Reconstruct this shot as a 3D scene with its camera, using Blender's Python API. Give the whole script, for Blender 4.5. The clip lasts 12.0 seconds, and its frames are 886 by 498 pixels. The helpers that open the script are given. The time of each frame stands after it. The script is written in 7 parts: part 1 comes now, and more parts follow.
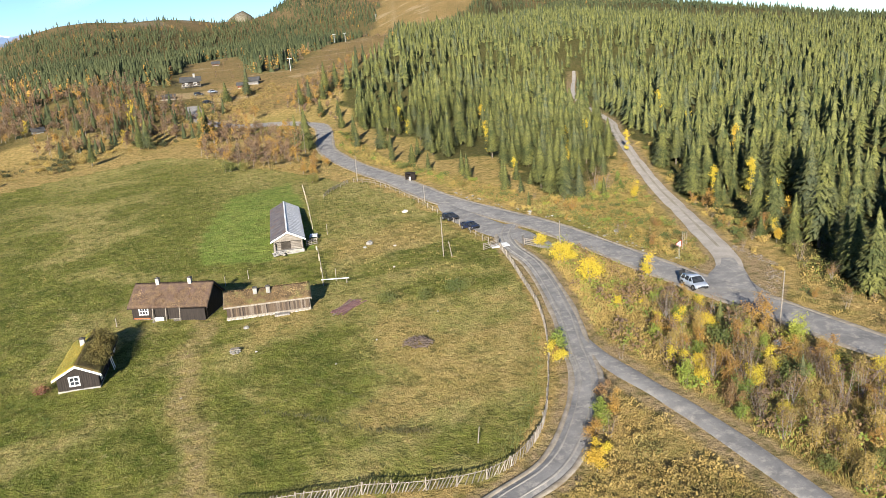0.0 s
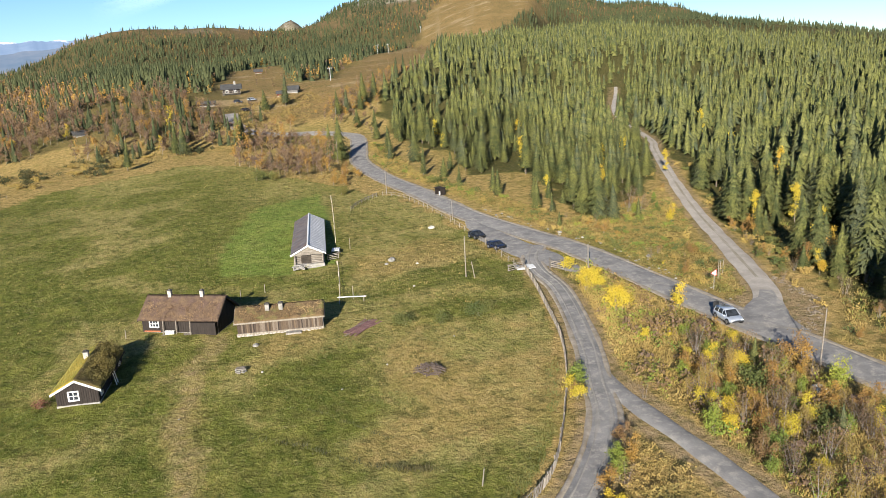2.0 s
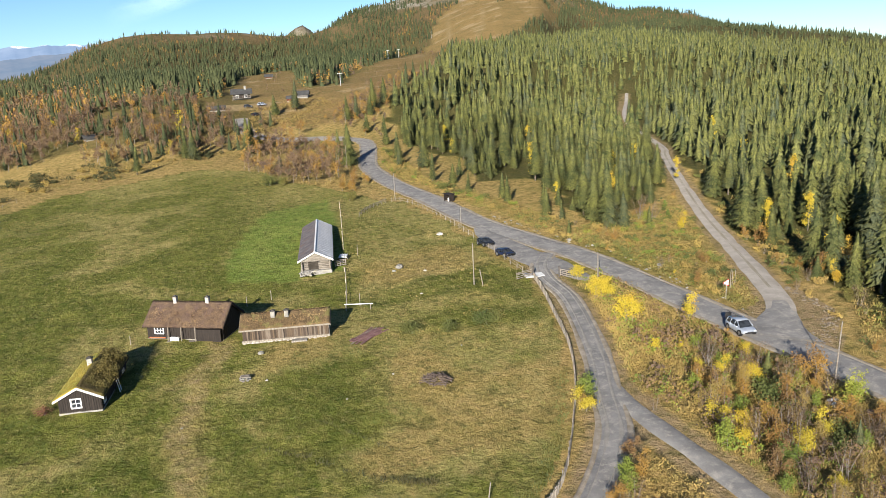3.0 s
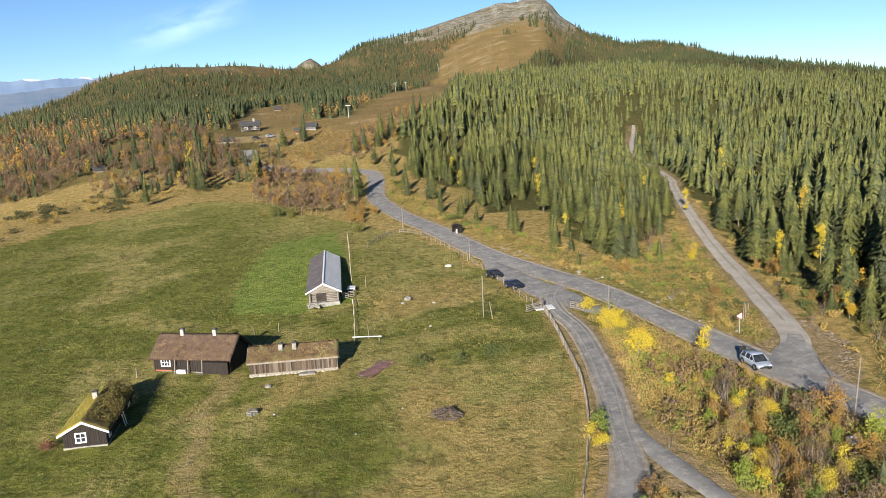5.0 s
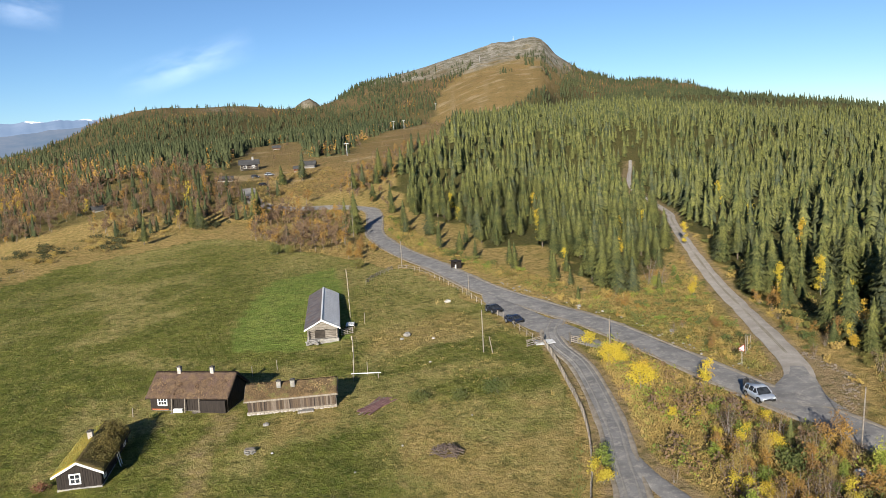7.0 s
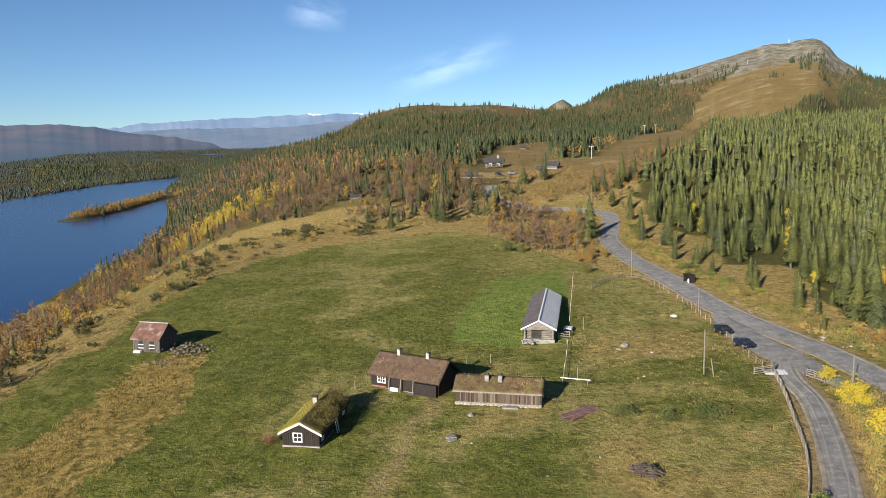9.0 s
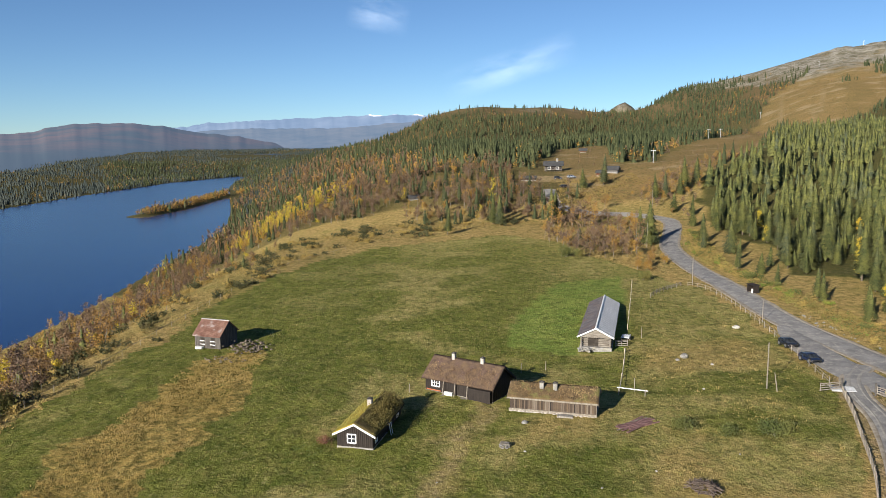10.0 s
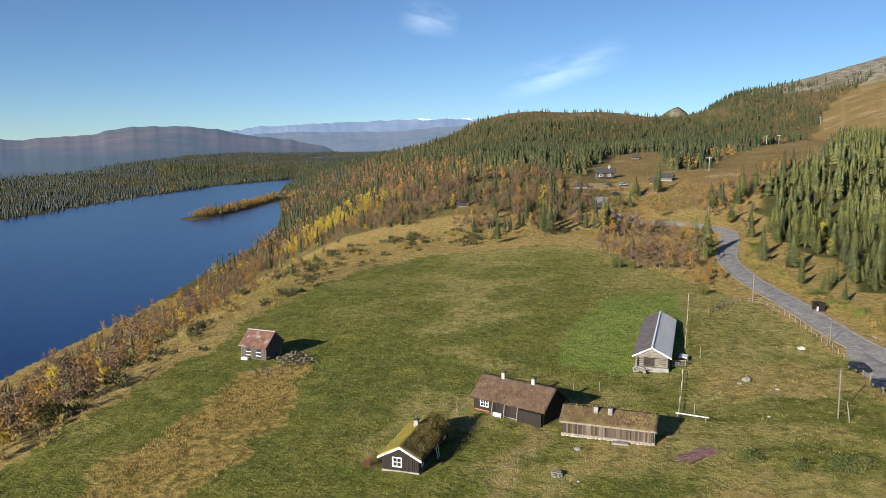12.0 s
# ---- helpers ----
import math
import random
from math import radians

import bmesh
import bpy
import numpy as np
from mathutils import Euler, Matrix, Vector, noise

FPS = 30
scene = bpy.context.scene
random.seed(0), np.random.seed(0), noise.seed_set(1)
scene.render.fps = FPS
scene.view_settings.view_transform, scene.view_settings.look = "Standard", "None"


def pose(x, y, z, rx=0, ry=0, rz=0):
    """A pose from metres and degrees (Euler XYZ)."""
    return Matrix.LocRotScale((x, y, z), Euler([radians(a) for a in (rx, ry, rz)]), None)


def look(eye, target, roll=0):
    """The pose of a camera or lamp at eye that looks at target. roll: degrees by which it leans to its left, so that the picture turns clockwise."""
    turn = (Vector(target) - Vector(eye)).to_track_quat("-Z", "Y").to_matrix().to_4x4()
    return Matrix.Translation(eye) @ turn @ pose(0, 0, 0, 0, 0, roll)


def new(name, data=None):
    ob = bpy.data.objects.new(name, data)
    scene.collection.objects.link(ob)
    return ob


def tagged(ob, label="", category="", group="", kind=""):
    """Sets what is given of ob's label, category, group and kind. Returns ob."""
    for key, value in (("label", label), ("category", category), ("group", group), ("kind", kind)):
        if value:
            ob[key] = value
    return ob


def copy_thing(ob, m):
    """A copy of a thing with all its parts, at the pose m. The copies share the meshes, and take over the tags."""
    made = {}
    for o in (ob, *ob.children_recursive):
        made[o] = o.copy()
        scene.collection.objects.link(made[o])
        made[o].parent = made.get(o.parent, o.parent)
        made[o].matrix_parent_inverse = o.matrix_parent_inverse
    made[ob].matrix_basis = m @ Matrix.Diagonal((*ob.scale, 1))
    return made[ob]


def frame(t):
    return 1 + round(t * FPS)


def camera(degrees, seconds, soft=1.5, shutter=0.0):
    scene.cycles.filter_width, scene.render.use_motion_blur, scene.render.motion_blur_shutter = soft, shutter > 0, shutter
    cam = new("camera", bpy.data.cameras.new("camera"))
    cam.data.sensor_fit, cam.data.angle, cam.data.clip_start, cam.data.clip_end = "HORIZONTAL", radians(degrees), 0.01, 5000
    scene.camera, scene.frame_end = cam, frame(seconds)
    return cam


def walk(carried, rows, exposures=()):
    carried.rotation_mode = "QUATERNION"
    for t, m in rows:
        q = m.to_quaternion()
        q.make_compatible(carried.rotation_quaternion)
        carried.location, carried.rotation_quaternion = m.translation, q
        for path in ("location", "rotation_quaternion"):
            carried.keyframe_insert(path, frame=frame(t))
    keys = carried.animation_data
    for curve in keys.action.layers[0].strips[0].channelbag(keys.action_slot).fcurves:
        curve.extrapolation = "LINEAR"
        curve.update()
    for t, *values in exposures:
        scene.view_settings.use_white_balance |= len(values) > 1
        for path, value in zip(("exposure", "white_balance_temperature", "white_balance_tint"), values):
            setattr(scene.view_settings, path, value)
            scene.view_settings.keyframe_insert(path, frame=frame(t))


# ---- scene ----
SIZE = 1.25  # metres to one unit of the plan below
cam = camera(60.0, 12.0, soft=0.5)


def at_row(t, x, y, z, yaw, pitch, roll):
    """A row of the path: place, then degrees to the left, up, and of lean."""
    a, b = radians(yaw), radians(pitch)
    ahead = Vector((-math.sin(a) * math.cos(b), math.cos(a) * math.cos(b), math.sin(b)))
    eye = SIZE * Vector((x, y, z))
    return t, look(eye, eye + 100 * ahead, roll)


PATH = (
    (0, -3.85, -8.07, 31.02, -24.79, -15.22, -4.27),
    (0.5, -2.41, -7.14, 30.92, -22.08, -14.85, -3.38),
    (1, -1.37, -6.47, 30.93, -22.10, -14.67, -3.31),
    (1.5, -0.70, -5.92, 30.95, -22.13, -14.43, -3.24),
    (2, -0.22, -5.40, 30.95, -21.84, -14.18, -3.09),
    (2.5, 0.12, -4.90, 30.95, -21.47, -13.96, -2.92),
    (3, 0.35, -4.48, 30.95, -21.14, -13.75, -2.88),
    (4.8, 0.13, -3.87, 30.92, -20.73, -12.64, -2.67),
    (5, 0.24, -3.67, 30.94, -20.79, -11.42, -2.86),
    (5.5, 0.10, -3.74, 30.75, -20.67, -9.02, -2.83),
    (6, 0.06, -3.64, 30.72, -20.76, -8.87, -2.98),
    (6.5, 0.04, -3.55, 30.73, -21.09, -8.81, -3.21),
    (6.7, 0.11, -3.43, 30.64, -21.16, -8.74, -3.33),
    (8.3, 2.30, -3.85, 30.58, -8.45, -7.98, -1.98),
    (8.5, 2.63, -3.95, 30.59, -4.18, -7.88, -1.04),
    (9, 2.77, -4.10, 30.65, -2.96, -7.90, -0.95),
    (9.5, 2.76, -4.10, 30.78, -1.26, -7.75, -0.84),
    (10, 2.75, -3.90, 30.98, 1.31, -7.73, -0.36),
    (10.5, 2.66, -3.36, 31.23, 1.96, -7.65, -0.39),
    (11, 2.52, -2.56, 31.51, 3.00, -7.60, -0.29),
    (11.5, 2.40, -1.67, 31.73, 3.91, -7.47, -0.27),
    (12, 2.27, -0.77, 31.86, 4.87, -7.44, -0.07),
)
walk(cam, [at_row(*row) for row in PATH], [(t, stops, 6420, 10) for t, stops in ((0.0, 1.58), (0.5, 1.50), (1.5, 1.42), (3.0, 1.35), (5.0, 1.27), (6.5, 1.12), (9.0, 1.07), (12.0, 1.05))])

# ---- light ----
SUN_AZ, SUN_EL = radians(214), radians(19.3)
world = bpy.data.worlds.new("sky")
scene.world = world
world.use_nodes = True
sky = world.node_tree.nodes.new("ShaderNodeTexSky")
sky.sky_type, sky.sun_disc = "NISHITA", False
sky.sun_elevation, sky.sun_rotation = SUN_EL, SUN_AZ
sky.altitude, sky.air_density, sky.dust_density, sky.ozone_density = 900, 0.78, 0.0, 2.0
background = world.node_tree.nodes["Background"]
background.inputs["Strength"].default_value = 0.0495
tint = world.node_tree.nodes.new("ShaderNodeMix")
tint.data_type, tint.blend_type = "RGBA", "MULTIPLY"
tint.inputs[0].default_value = 1.0
tint.inputs[7].default_value = (0.73, 0.91, 1.08, 1)
world.node_tree.links.new(sky.outputs[0], tint.inputs[6])
world.node_tree.links.new(tint.outputs[2], background.inputs[0])
sun = new("sun", bpy.data.lights.new("sun", "SUN"))
sun.data.energy, sun.data.angle, sun.data.color = 5.0, radians(0.55), (1.0, 0.93, 0.82)
sun.matrix_world = look((300 * math.sin(SUN_AZ), 300 * math.cos(SUN_AZ), 300 * math.tan(SUN_EL)), (0, 0, 0))

# ---- materials ----


class Mat:
    """A node material under construction."""

    def __init__(self, name, rough=0.85, metal=0.0):
        self.m = bpy.data.materials.new(name)
        self.m.use_nodes = True
        self.t = self.m.node_tree
        self.b = self.t.nodes["Principled BSDF"]
        self.b.inputs["Roughness"].default_value = rough
        self.b.inputs["Metallic"].default_value = metal
        self.b.inputs["Specular IOR Level"].default_value = 0.25
        self.geo = self.t.nodes.new("ShaderNodeNewGeometry")
        self.obj = self.t.nodes.new("ShaderNodeTexCoord")
        self.info = self.t.nodes.new("ShaderNodeObjectInfo")

    def node(self, kind, **props):
        n = self.t.nodes.new(kind)
        for key, value in props.items():
            setattr(n, key, value)
        return n

    def put(self, socket, value):
        if isinstance(value, bpy.types.NodeSocket):
            self.t.links.new(value, socket)
        elif isinstance(value, (tuple, list)) and len(value) == 3 and socket.type == "RGBA":
            socket.default_value = (*value, 1)
        else:
            socket.default_value = value

    def noise(self, scale, detail=4.0, rough=0.55, local=False, squash=None):
        n = self.node("ShaderNodeTexNoise")
        n.inputs["Scale"].default_value, n.inputs["Detail"].default_value, n.inputs["Roughness"].default_value = scale, detail, rough
        place = self.obj.outputs["Object"] if local else self.geo.outputs["Position"]
        if squash:
            v = self.node("ShaderNodeVectorMath", operation="MULTIPLY")
            self.put(v.inputs[0], place)
            v.inputs[1].default_value = squash
            place = v.outputs[0]
        self.put(n.inputs["Vector"], place)
        return n.outputs["Fac"]

    def ramp(self, value, lo=0.4, hi=0.6):
        n = self.node("ShaderNodeMapRange")
        self.put(n.inputs[0], value)
        n.inputs[1].default_value, n.inputs[2].default_value = lo, hi
        return n.outputs[0]

    def mix(self, fac, a, b, how="MIX"):
        n = self.node("ShaderNodeMix", data_type="RGBA", blend_type=how)
        self.put(n.inputs[0], fac)
        self.put(n.inputs[6], a)
        self.put(n.inputs[7], b)
        return n.outputs[2]

    def math(self, how, a, b=0.0):
        n = self.node("ShaderNodeMath", operation=how)
        self.put(n.inputs[0], a)
        self.put(n.inputs[1], b)
        return n.outputs[0]

    def bump(self, value, strength=0.5, depth=0.05):
        n = self.node("ShaderNodeBump")
        n.inputs["Strength"].default_value, n.inputs["Distance"].default_value = strength, depth
        self.put(n.inputs["Height"], value)
        self.put(self.b.inputs["Normal"], n.outputs[0])
        return self

    def color(self, value):
        self.put(self.b.inputs["Base Color"], value)
        return self


def mottled(name, dark, light, scale=3.0, fine=25.0, rough=0.85, metal=0.0, bump=0.4, depth=0.03, local=True, squash=None, third=None):
    """A surface with variation at two scales and a fine relief."""
    m = Mat(name, rough, metal)
    big, small = m.noise(scale, 5, 0.6, local, squash), m.noise(fine, 4, 0.6, local, squash)
    c = m.mix(m.ramp(big, 0.35, 0.65), dark, light)
    if third:
        c = m.mix(m.ramp(m.noise(scale * 0.6, 3, 0.5, local), 0.52, 0.68), c, third)
    c = m.mix(m.math("MULTIPLY", m.ramp(small, 0.3, 0.75), 0.45), c, tuple(0.45 * v for v in dark))
    m.color(c)
    if bump:
        m.bump(small, bump, depth)
    return m.m


# ---- ground ----
def smooth01(t):
    t = np.clip(t, 0, 1)
    return t * t * (3 - 2 * t)


def near_line(x, y, line):
    """Distance from places in the plan to a polyline."""
    best = np.full(np.shape(x), 1e9)
    for (ax, ay), (bx, by) in zip(line, line[1:]):
        vx, vy = bx - ax, by - ay
        k = np.clip(((x - ax) * vx + (y - ay) * vy) / (vx * vx + vy * vy + 1e-9), 0, 1)
        best = np.minimum(best, np.hypot(x - ax - k * vx, y - ay - k * vy))
    return best


def inside(x, y, poly):
    """Whether places lie in a polygon of the plan."""
    x, y = np.asarray(x, float), np.asarray(y, float)
    hit = np.zeros(x.shape, bool)
    for (ax, ay), (bx, by) in zip(poly, poly[1:] + poly[:1]):
        if ay != by:
            hit ^= ((ay > y) != (by > y)) & (x < (bx - ax) * (y - ay) / (by - ay) + ax)
    return hit


LAKE = -22.0
LAKE_SHORE = [(-112, -300), (-112, 100), (-118, 200), (-119, 240), (-128, 314), (-137, 400), (-151, 500), (-190, 640), (-222, 740), (-300, 1000), (-372, 1335), (-388, 1345), (-425, 1120), (-413, 850), (-400, 690), (-385, 565), (-380, 300), (-390, -300)]
SPIT = [(-243, 576), (-240, 650), (-246, 740), (-250, 800), (-240, 860)]
PONDS = (((-610, 1560), 48, -0.5), ((-500, 1960), 60, 9.5))
# hill crests: slope of the flanks, then plan points (x, y, z)
CRESTS = (
    (1.4, ((346, 1716, 112), (360, 1712, 121), (372, 1709, 113))),
    (0.15, ((660, 900, 68), (570, 720, 55), (400, 470, 28), (290, 300, 13), (220, 190, 5), (190, 60, 3), (200, -120, 3))),
)
# the long ridge behind the farm: bearing, distance, height of its crest and slope of its flank
RIDGE = (
    (-16, 1050, -30, 0.17), (-10, 1150, 18, 0.17), (-8, 1180, 27, 0.17), (-6, 1215, 37, 0.17), (-4, 1240, 55, 0.17), (-2, 1260, 75, 0.17), (0, 1280, 88, 0.17), (2, 1285, 93, 0.17),
    (4, 1285, 92, 0.17), (6, 1285, 91, 0.17), (8, 1275, 86, 0.17), (10, 1272, 81, 0.18), (12, 1275, 82, 0.19), (13.8, 1285, 92, 0.20), (15.5, 1300, 113, 0.21), (18, 1320, 126, 0.21),
    (20, 1340, 139, 0.21), (22, 1362, 153, 0.21), (24, 1385, 167, 0.21), (26.3, 1405, 180, 0.215), (28.3, 1415, 183, 0.22), (29.2, 1412, 181, 0.22), (29.7, 1405, 165, 0.22), (30.3, 1395, 149, 0.22),
    (31.9, 1375, 120, 0.22), (34.2, 1350, 98, 0.23), (36.5, 1320, 93, 0.24), (39.2, 1290, 83, 0.25), (41.8, 1260, 60, 0.26), (46, 1230, 40, 0.26), (60, 1200, 10, 0.26),
)


def height(x, y):
    """Ground height over the plan, without small bumps."""
    x, y = np.asarray(x, float), np.asarray(y, float)
    shore = np.interp(y, (-300, 100, 200, 314, 400, 500, 640, 740, 1000, 1340, 2600), (-112, -112, -118, -128, -137, -151, -190, -222, -300, -376, -560))
    brow = np.interp(y, (0, 80, 130, 180, 230, 320, 420), (60, 70, 78, 86, 112, 152, 170))
    top = np.interp(y, (0, 50, 100, 140, 190, 240, 320, 450, 700, 1000, 1500, 2500), (0.3, 0.6, 1.6, 2.6, 3.2, 6.0, 20.0, 26.0, 28.0, 24.0, 0.0, -18.0))
    u = x - shore
    rise = np.sin(np.clip(u / brow, 0, 1) * np.pi / 2) ** 1.15
    z = LAKE + (top - LAKE) * rise + 0.012 * np.clip(u - brow, 0, 200) + 0.04 * np.clip(x - 45, 0, 300) * smooth01((y - 70) / 60)
    plain = LAKE + 4 + (0.008 + 0.024 * smooth01((np.degrees(np.arctan2(x, np.abs(y) + 1)) + 34) / 13)) * np.clip(np.hypot(x, y) - 1050, 0, 1100)
    z = np.where(u < 0, plain, np.maximum(z, plain - 60 * smooth01((1250 - y) / 250)))
    z = z - 0.13 * np.clip(x - 0.62 * y - 40, 0, 400)
    hills = []
    way, out = np.degrees(np.arctan2(x, y)), np.hypot(x, y)
    reach, crest, flank = (np.interp(way, [p[0] for p in RIDGE], [p[n] for p in RIDGE]) for n in (1, 2, 3))
    hills.append(np.where((way > -60) & (way < 100), crest - flank * (np.hypot(out - reach, 40) - 40), -60.0))
    for slope, line in CRESTS:
        round_off = 40 if slope < 0.5 else 12
        best = np.full(z.shape, -1e9)
        for (ax, ay, az), (bx, by, bz) in zip(line, line[1:]):
            vx, vy = bx - ax, by - ay
            k = np.clip(((x - ax) * vx + (y - ay) * vy) / (vx * vx + vy * vy + 1e-9), 0, 1)
            d = np.hypot(x - ax - k * vx, y - ay - k * vy)
            best = np.maximum(best, az + k * (bz - az) - slope * (np.hypot(d, round_off) - round_off))
        hills.append(best)
    soft = 1.5
    stack = np.stack([z, *hills]) / soft
    m = stack.max(0)
    up = soft * (m + np.log(np.exp(stack - m).sum(0)))
    for (px, py), reach, level in PONDS:
        d = np.hypot(x - px, 0.5 * (y - py))
        up = level + (up - level) * smooth01((d - reach) / 60)
    # the lake's basin, with a spit of land in it
    wet, off = inside(x, y, LAKE_SHORE), near_line(x, y, LAKE_SHORE + LAKE_SHORE[:1])
    shelf = LAKE + 0.3 + 0.012 * off
    up = shelf + (up - shelf) * np.where(u < 0, smooth01(off / 260), smooth01(off / 70) ** 0.8)
    up = np.where(wet, LAKE - np.minimum(0.12 * off, 6.0), up)
    d = near_line(x, y, SPIT)
    return np.maximum(up, np.where(wet, LAKE + 2.2 - 0.22 * d, -1e9))


def curve(points, step=1.0):
    """A smooth line through plan points, in even steps."""
    p = [points[0], *points, points[-1]]
    out = []
    for a, b, c, d in zip(p, p[1:], p[2:], p[3:]):
        n = max(2, int(math.dist(b, c) / step))
        for i in range(n):
            t = i / n
            out.append(tuple(0.5 * (2 * b[k] + (c[k] - a[k]) * t + (2 * a[k] - 5 * b[k] + 4 * c[k] - d[k]) * t * t + (3 * b[k] - a[k] - 3 * c[k] + d[k]) * t**3) for k in (0, 1)))
    return [*out, tuple(points[-1])]


MAIN_ROAD = curve([(50, -60), (54, -10), (57, 20), (57.6, 36), (58, 47), (57.7, 57), (58, 72), (57.8, 88), (55.6, 101), (53.5, 116), (53.5, 138), (53.4, 164), (56.2, 191), (62, 211), (66.5, 228), (66, 238), (58, 245), (46, 250), (36, 262), (36, 285)], 1.5)
LANE = curve([(2, 24), (10, 28.5), (17, 31), (22.5, 32.8), (27.4, 36.9), (32.6, 43), (36, 49.4), (39.8, 56.7), (44, 66.4), (46.8, 74.2), (48.2, 81.6), (50.5, 87.5), (54, 92)])
BRANCH = curve([(37.8, 53.5), (36.6, 48), (36.1, 42.5), (35.9, 36), (35.4, 30), (34.6, 24), (32, 5), (28, -40)])
TRACK = curve([(58, 52), (62, 55.5), (66.4, 60), (71.7, 68.9), (78.4, 81.2), (85.6, 95), (96.3, 114), (107, 132), (114, 143), (119, 150), (127, 166), (140, 194), (152, 214), (168, 236), (178, 250)])
ROADS = (MAIN_ROAD, LANE, BRANCH, TRACK)
FIELD = [(-56, 15), (-48, 72), (-46, 90), (-44, 104), (-42.5, 120), (-39, 150), (-32, 178), (-20, 198), (-4, 207), (15, 214), (30, 205), (34, 180), (40, 168), (44, 150), (47, 141), (49.5, 126), (48, 101), (46, 84), (41.5, 69), (35, 55), (27.5, 42.5), (20, 35), (10, 37), (0, 40), (-20, 25)]
LAWN = [(9, 104), (12, 117), (16, 131), (22.5, 149), (36, 155), (34, 140), (29, 118), (26, 101), (17, 100)]
SLOPE = [(30, 309), (58, 446), (84, 517), (96, 500), (70, 335), (87, 337), (173, 534), (371, 929), (469, 1038), (627, 1138), (660, 1180), (600, 1010), (468, 812), (331, 669), (234, 563), (129, 338), (96, 299), (81, 280), (62, 262), (44, 262), (30, 280)]
NEAR_WOOD = [(69.5, 103), (82, 107), (96, 119), (108, 133), (122, 150), (160, 200), (200, 275), (330, 420), (560, 700), (640, 900), (600, 1000), (470, 805), (331, 662), (236, 556), (131, 335), (99, 297), (84, 256), (76, 214), (75, 198), (80, 186), (75, 168), (69, 148), (78, 143), (77, 130), (70, 115)]
EAST_WOOD = [(67, 45), (71.5, 53), (77.5, 64), (80.5, 75), (84.5, 87), (91, 98), (106, 123), (116, 146), (150, 197), (200, 275), (560, 700), (800, 900), (800, -150), (130, -150), (95, -20), (74, 30)]


def rough_ground(x, y):
    """Tussocks and hollows, fading out at the roads."""
    v = Vector((x * 0.45, y * 0.45, 0.0))
    w = Vector((x * 0.035, y * 0.035, 3.0))
    far = math.hypot(x, y)
    crag = 7.0 * noise.fractal(Vector((x * 0.02, y * 0.02, 4.0)), 0.9, 2.0, 5) if far > 1150 and x > 520 and y < 1500 else 0.0
    return crag + 0.16 * noise.noise(v) + 0.45 * noise.noise(w) + min(4.0, 0.006 * max(0.0, far - 250)) * noise.noise(Vector((x * 0.009, y * 0.009, 7.0)))


def ground_z(x, y):
    """Ground heights for arrays of places."""
    x, y = np.atleast_1d(np.asarray(x, float)), np.atleast_1d(np.asarray(y, float))
    z = height(x, y)
    calm = np.ones(x.shape)
    close = np.hypot(x - 50, y - 100) < 320
    for line in ROADS:
        calm[close] = np.minimum(calm[close], smooth01((near_line(x[close], y[close], line[::4] + line[-1:]) - 3.2) / 5))
    bumps = np.array([rough_ground(a, b) for a, b in zip(x, y)])
    dry = smooth01((z - LAKE - 0.3) / 2.0)
    return z + bumps * calm * dry


def on_ground(x, y):
    return float(ground_z([x], [y])[0])


def mesh_of(name, verts, faces, materials, slots=None, smooth=False):
    """A mesh from arrays of places and of triangles or quads."""
    verts, faces = np.asarray(verts, np.float32), np.asarray(faces, np.int32)
    me = bpy.data.meshes.new(name)
    me.vertices.add(len(verts))
    me.vertices.foreach_set("co", verts.ravel())
    n = faces.shape[1]
    me.loops.add(faces.size)
    me.loops.foreach_set("vertex_index", faces.ravel())
    me.polygons.add(len(faces))
    me.polygons.foreach_set("loop_start", np.arange(0, faces.size, n, dtype=np.int32))
    me.polygons.foreach_set("loop_total", np.full(len(faces), n, np.int32))
    for m in materials:
        me.materials.append(m)
    if slots is not None:
        me.polygons.foreach_set("material_index", np.asarray(slots, np.int32))
    if smooth:
        me.polygons.foreach_set("use_smooth", np.ones(len(faces), bool))
    me.update(calc_edges=True)
    return me


def cloudy(x, y, scale, seed):
    return np.array([noise.fractal(Vector((a * scale, b * scale, seed)), 1.0, 2.0, 4) for a, b in zip(x, y)])


# one sheet out to the horizon, finest where it is seen from near
angles = np.radians(np.concatenate([np.arange(-180, -48, 6), np.arange(-48, 66, 0.5), np.arange(66, 180, 6)]))
radii = [0.02]
while radii[-1] < 3900:
    radii.append(radii[-1] + max(0.9, 0.013 * radii[-1]))
radii = np.array(radii)
gx = (radii[:, None] * np.sin(angles)).ravel()
gy = (radii[:, None] * np.cos(angles)).ravel()
gz = ground_z(gx, gy)
rings, spokes = len(radii), len(angles)
i, j = np.meshgrid(np.arange(rings - 1), np.arange(spokes), indexing="ij")
a, b = i * spokes + j, i * spokes + (j + 1) % spokes
quads = np.stack([a, a + spokes, b + spokes, b], -1).reshape(-1, 4)[:, ::-1]

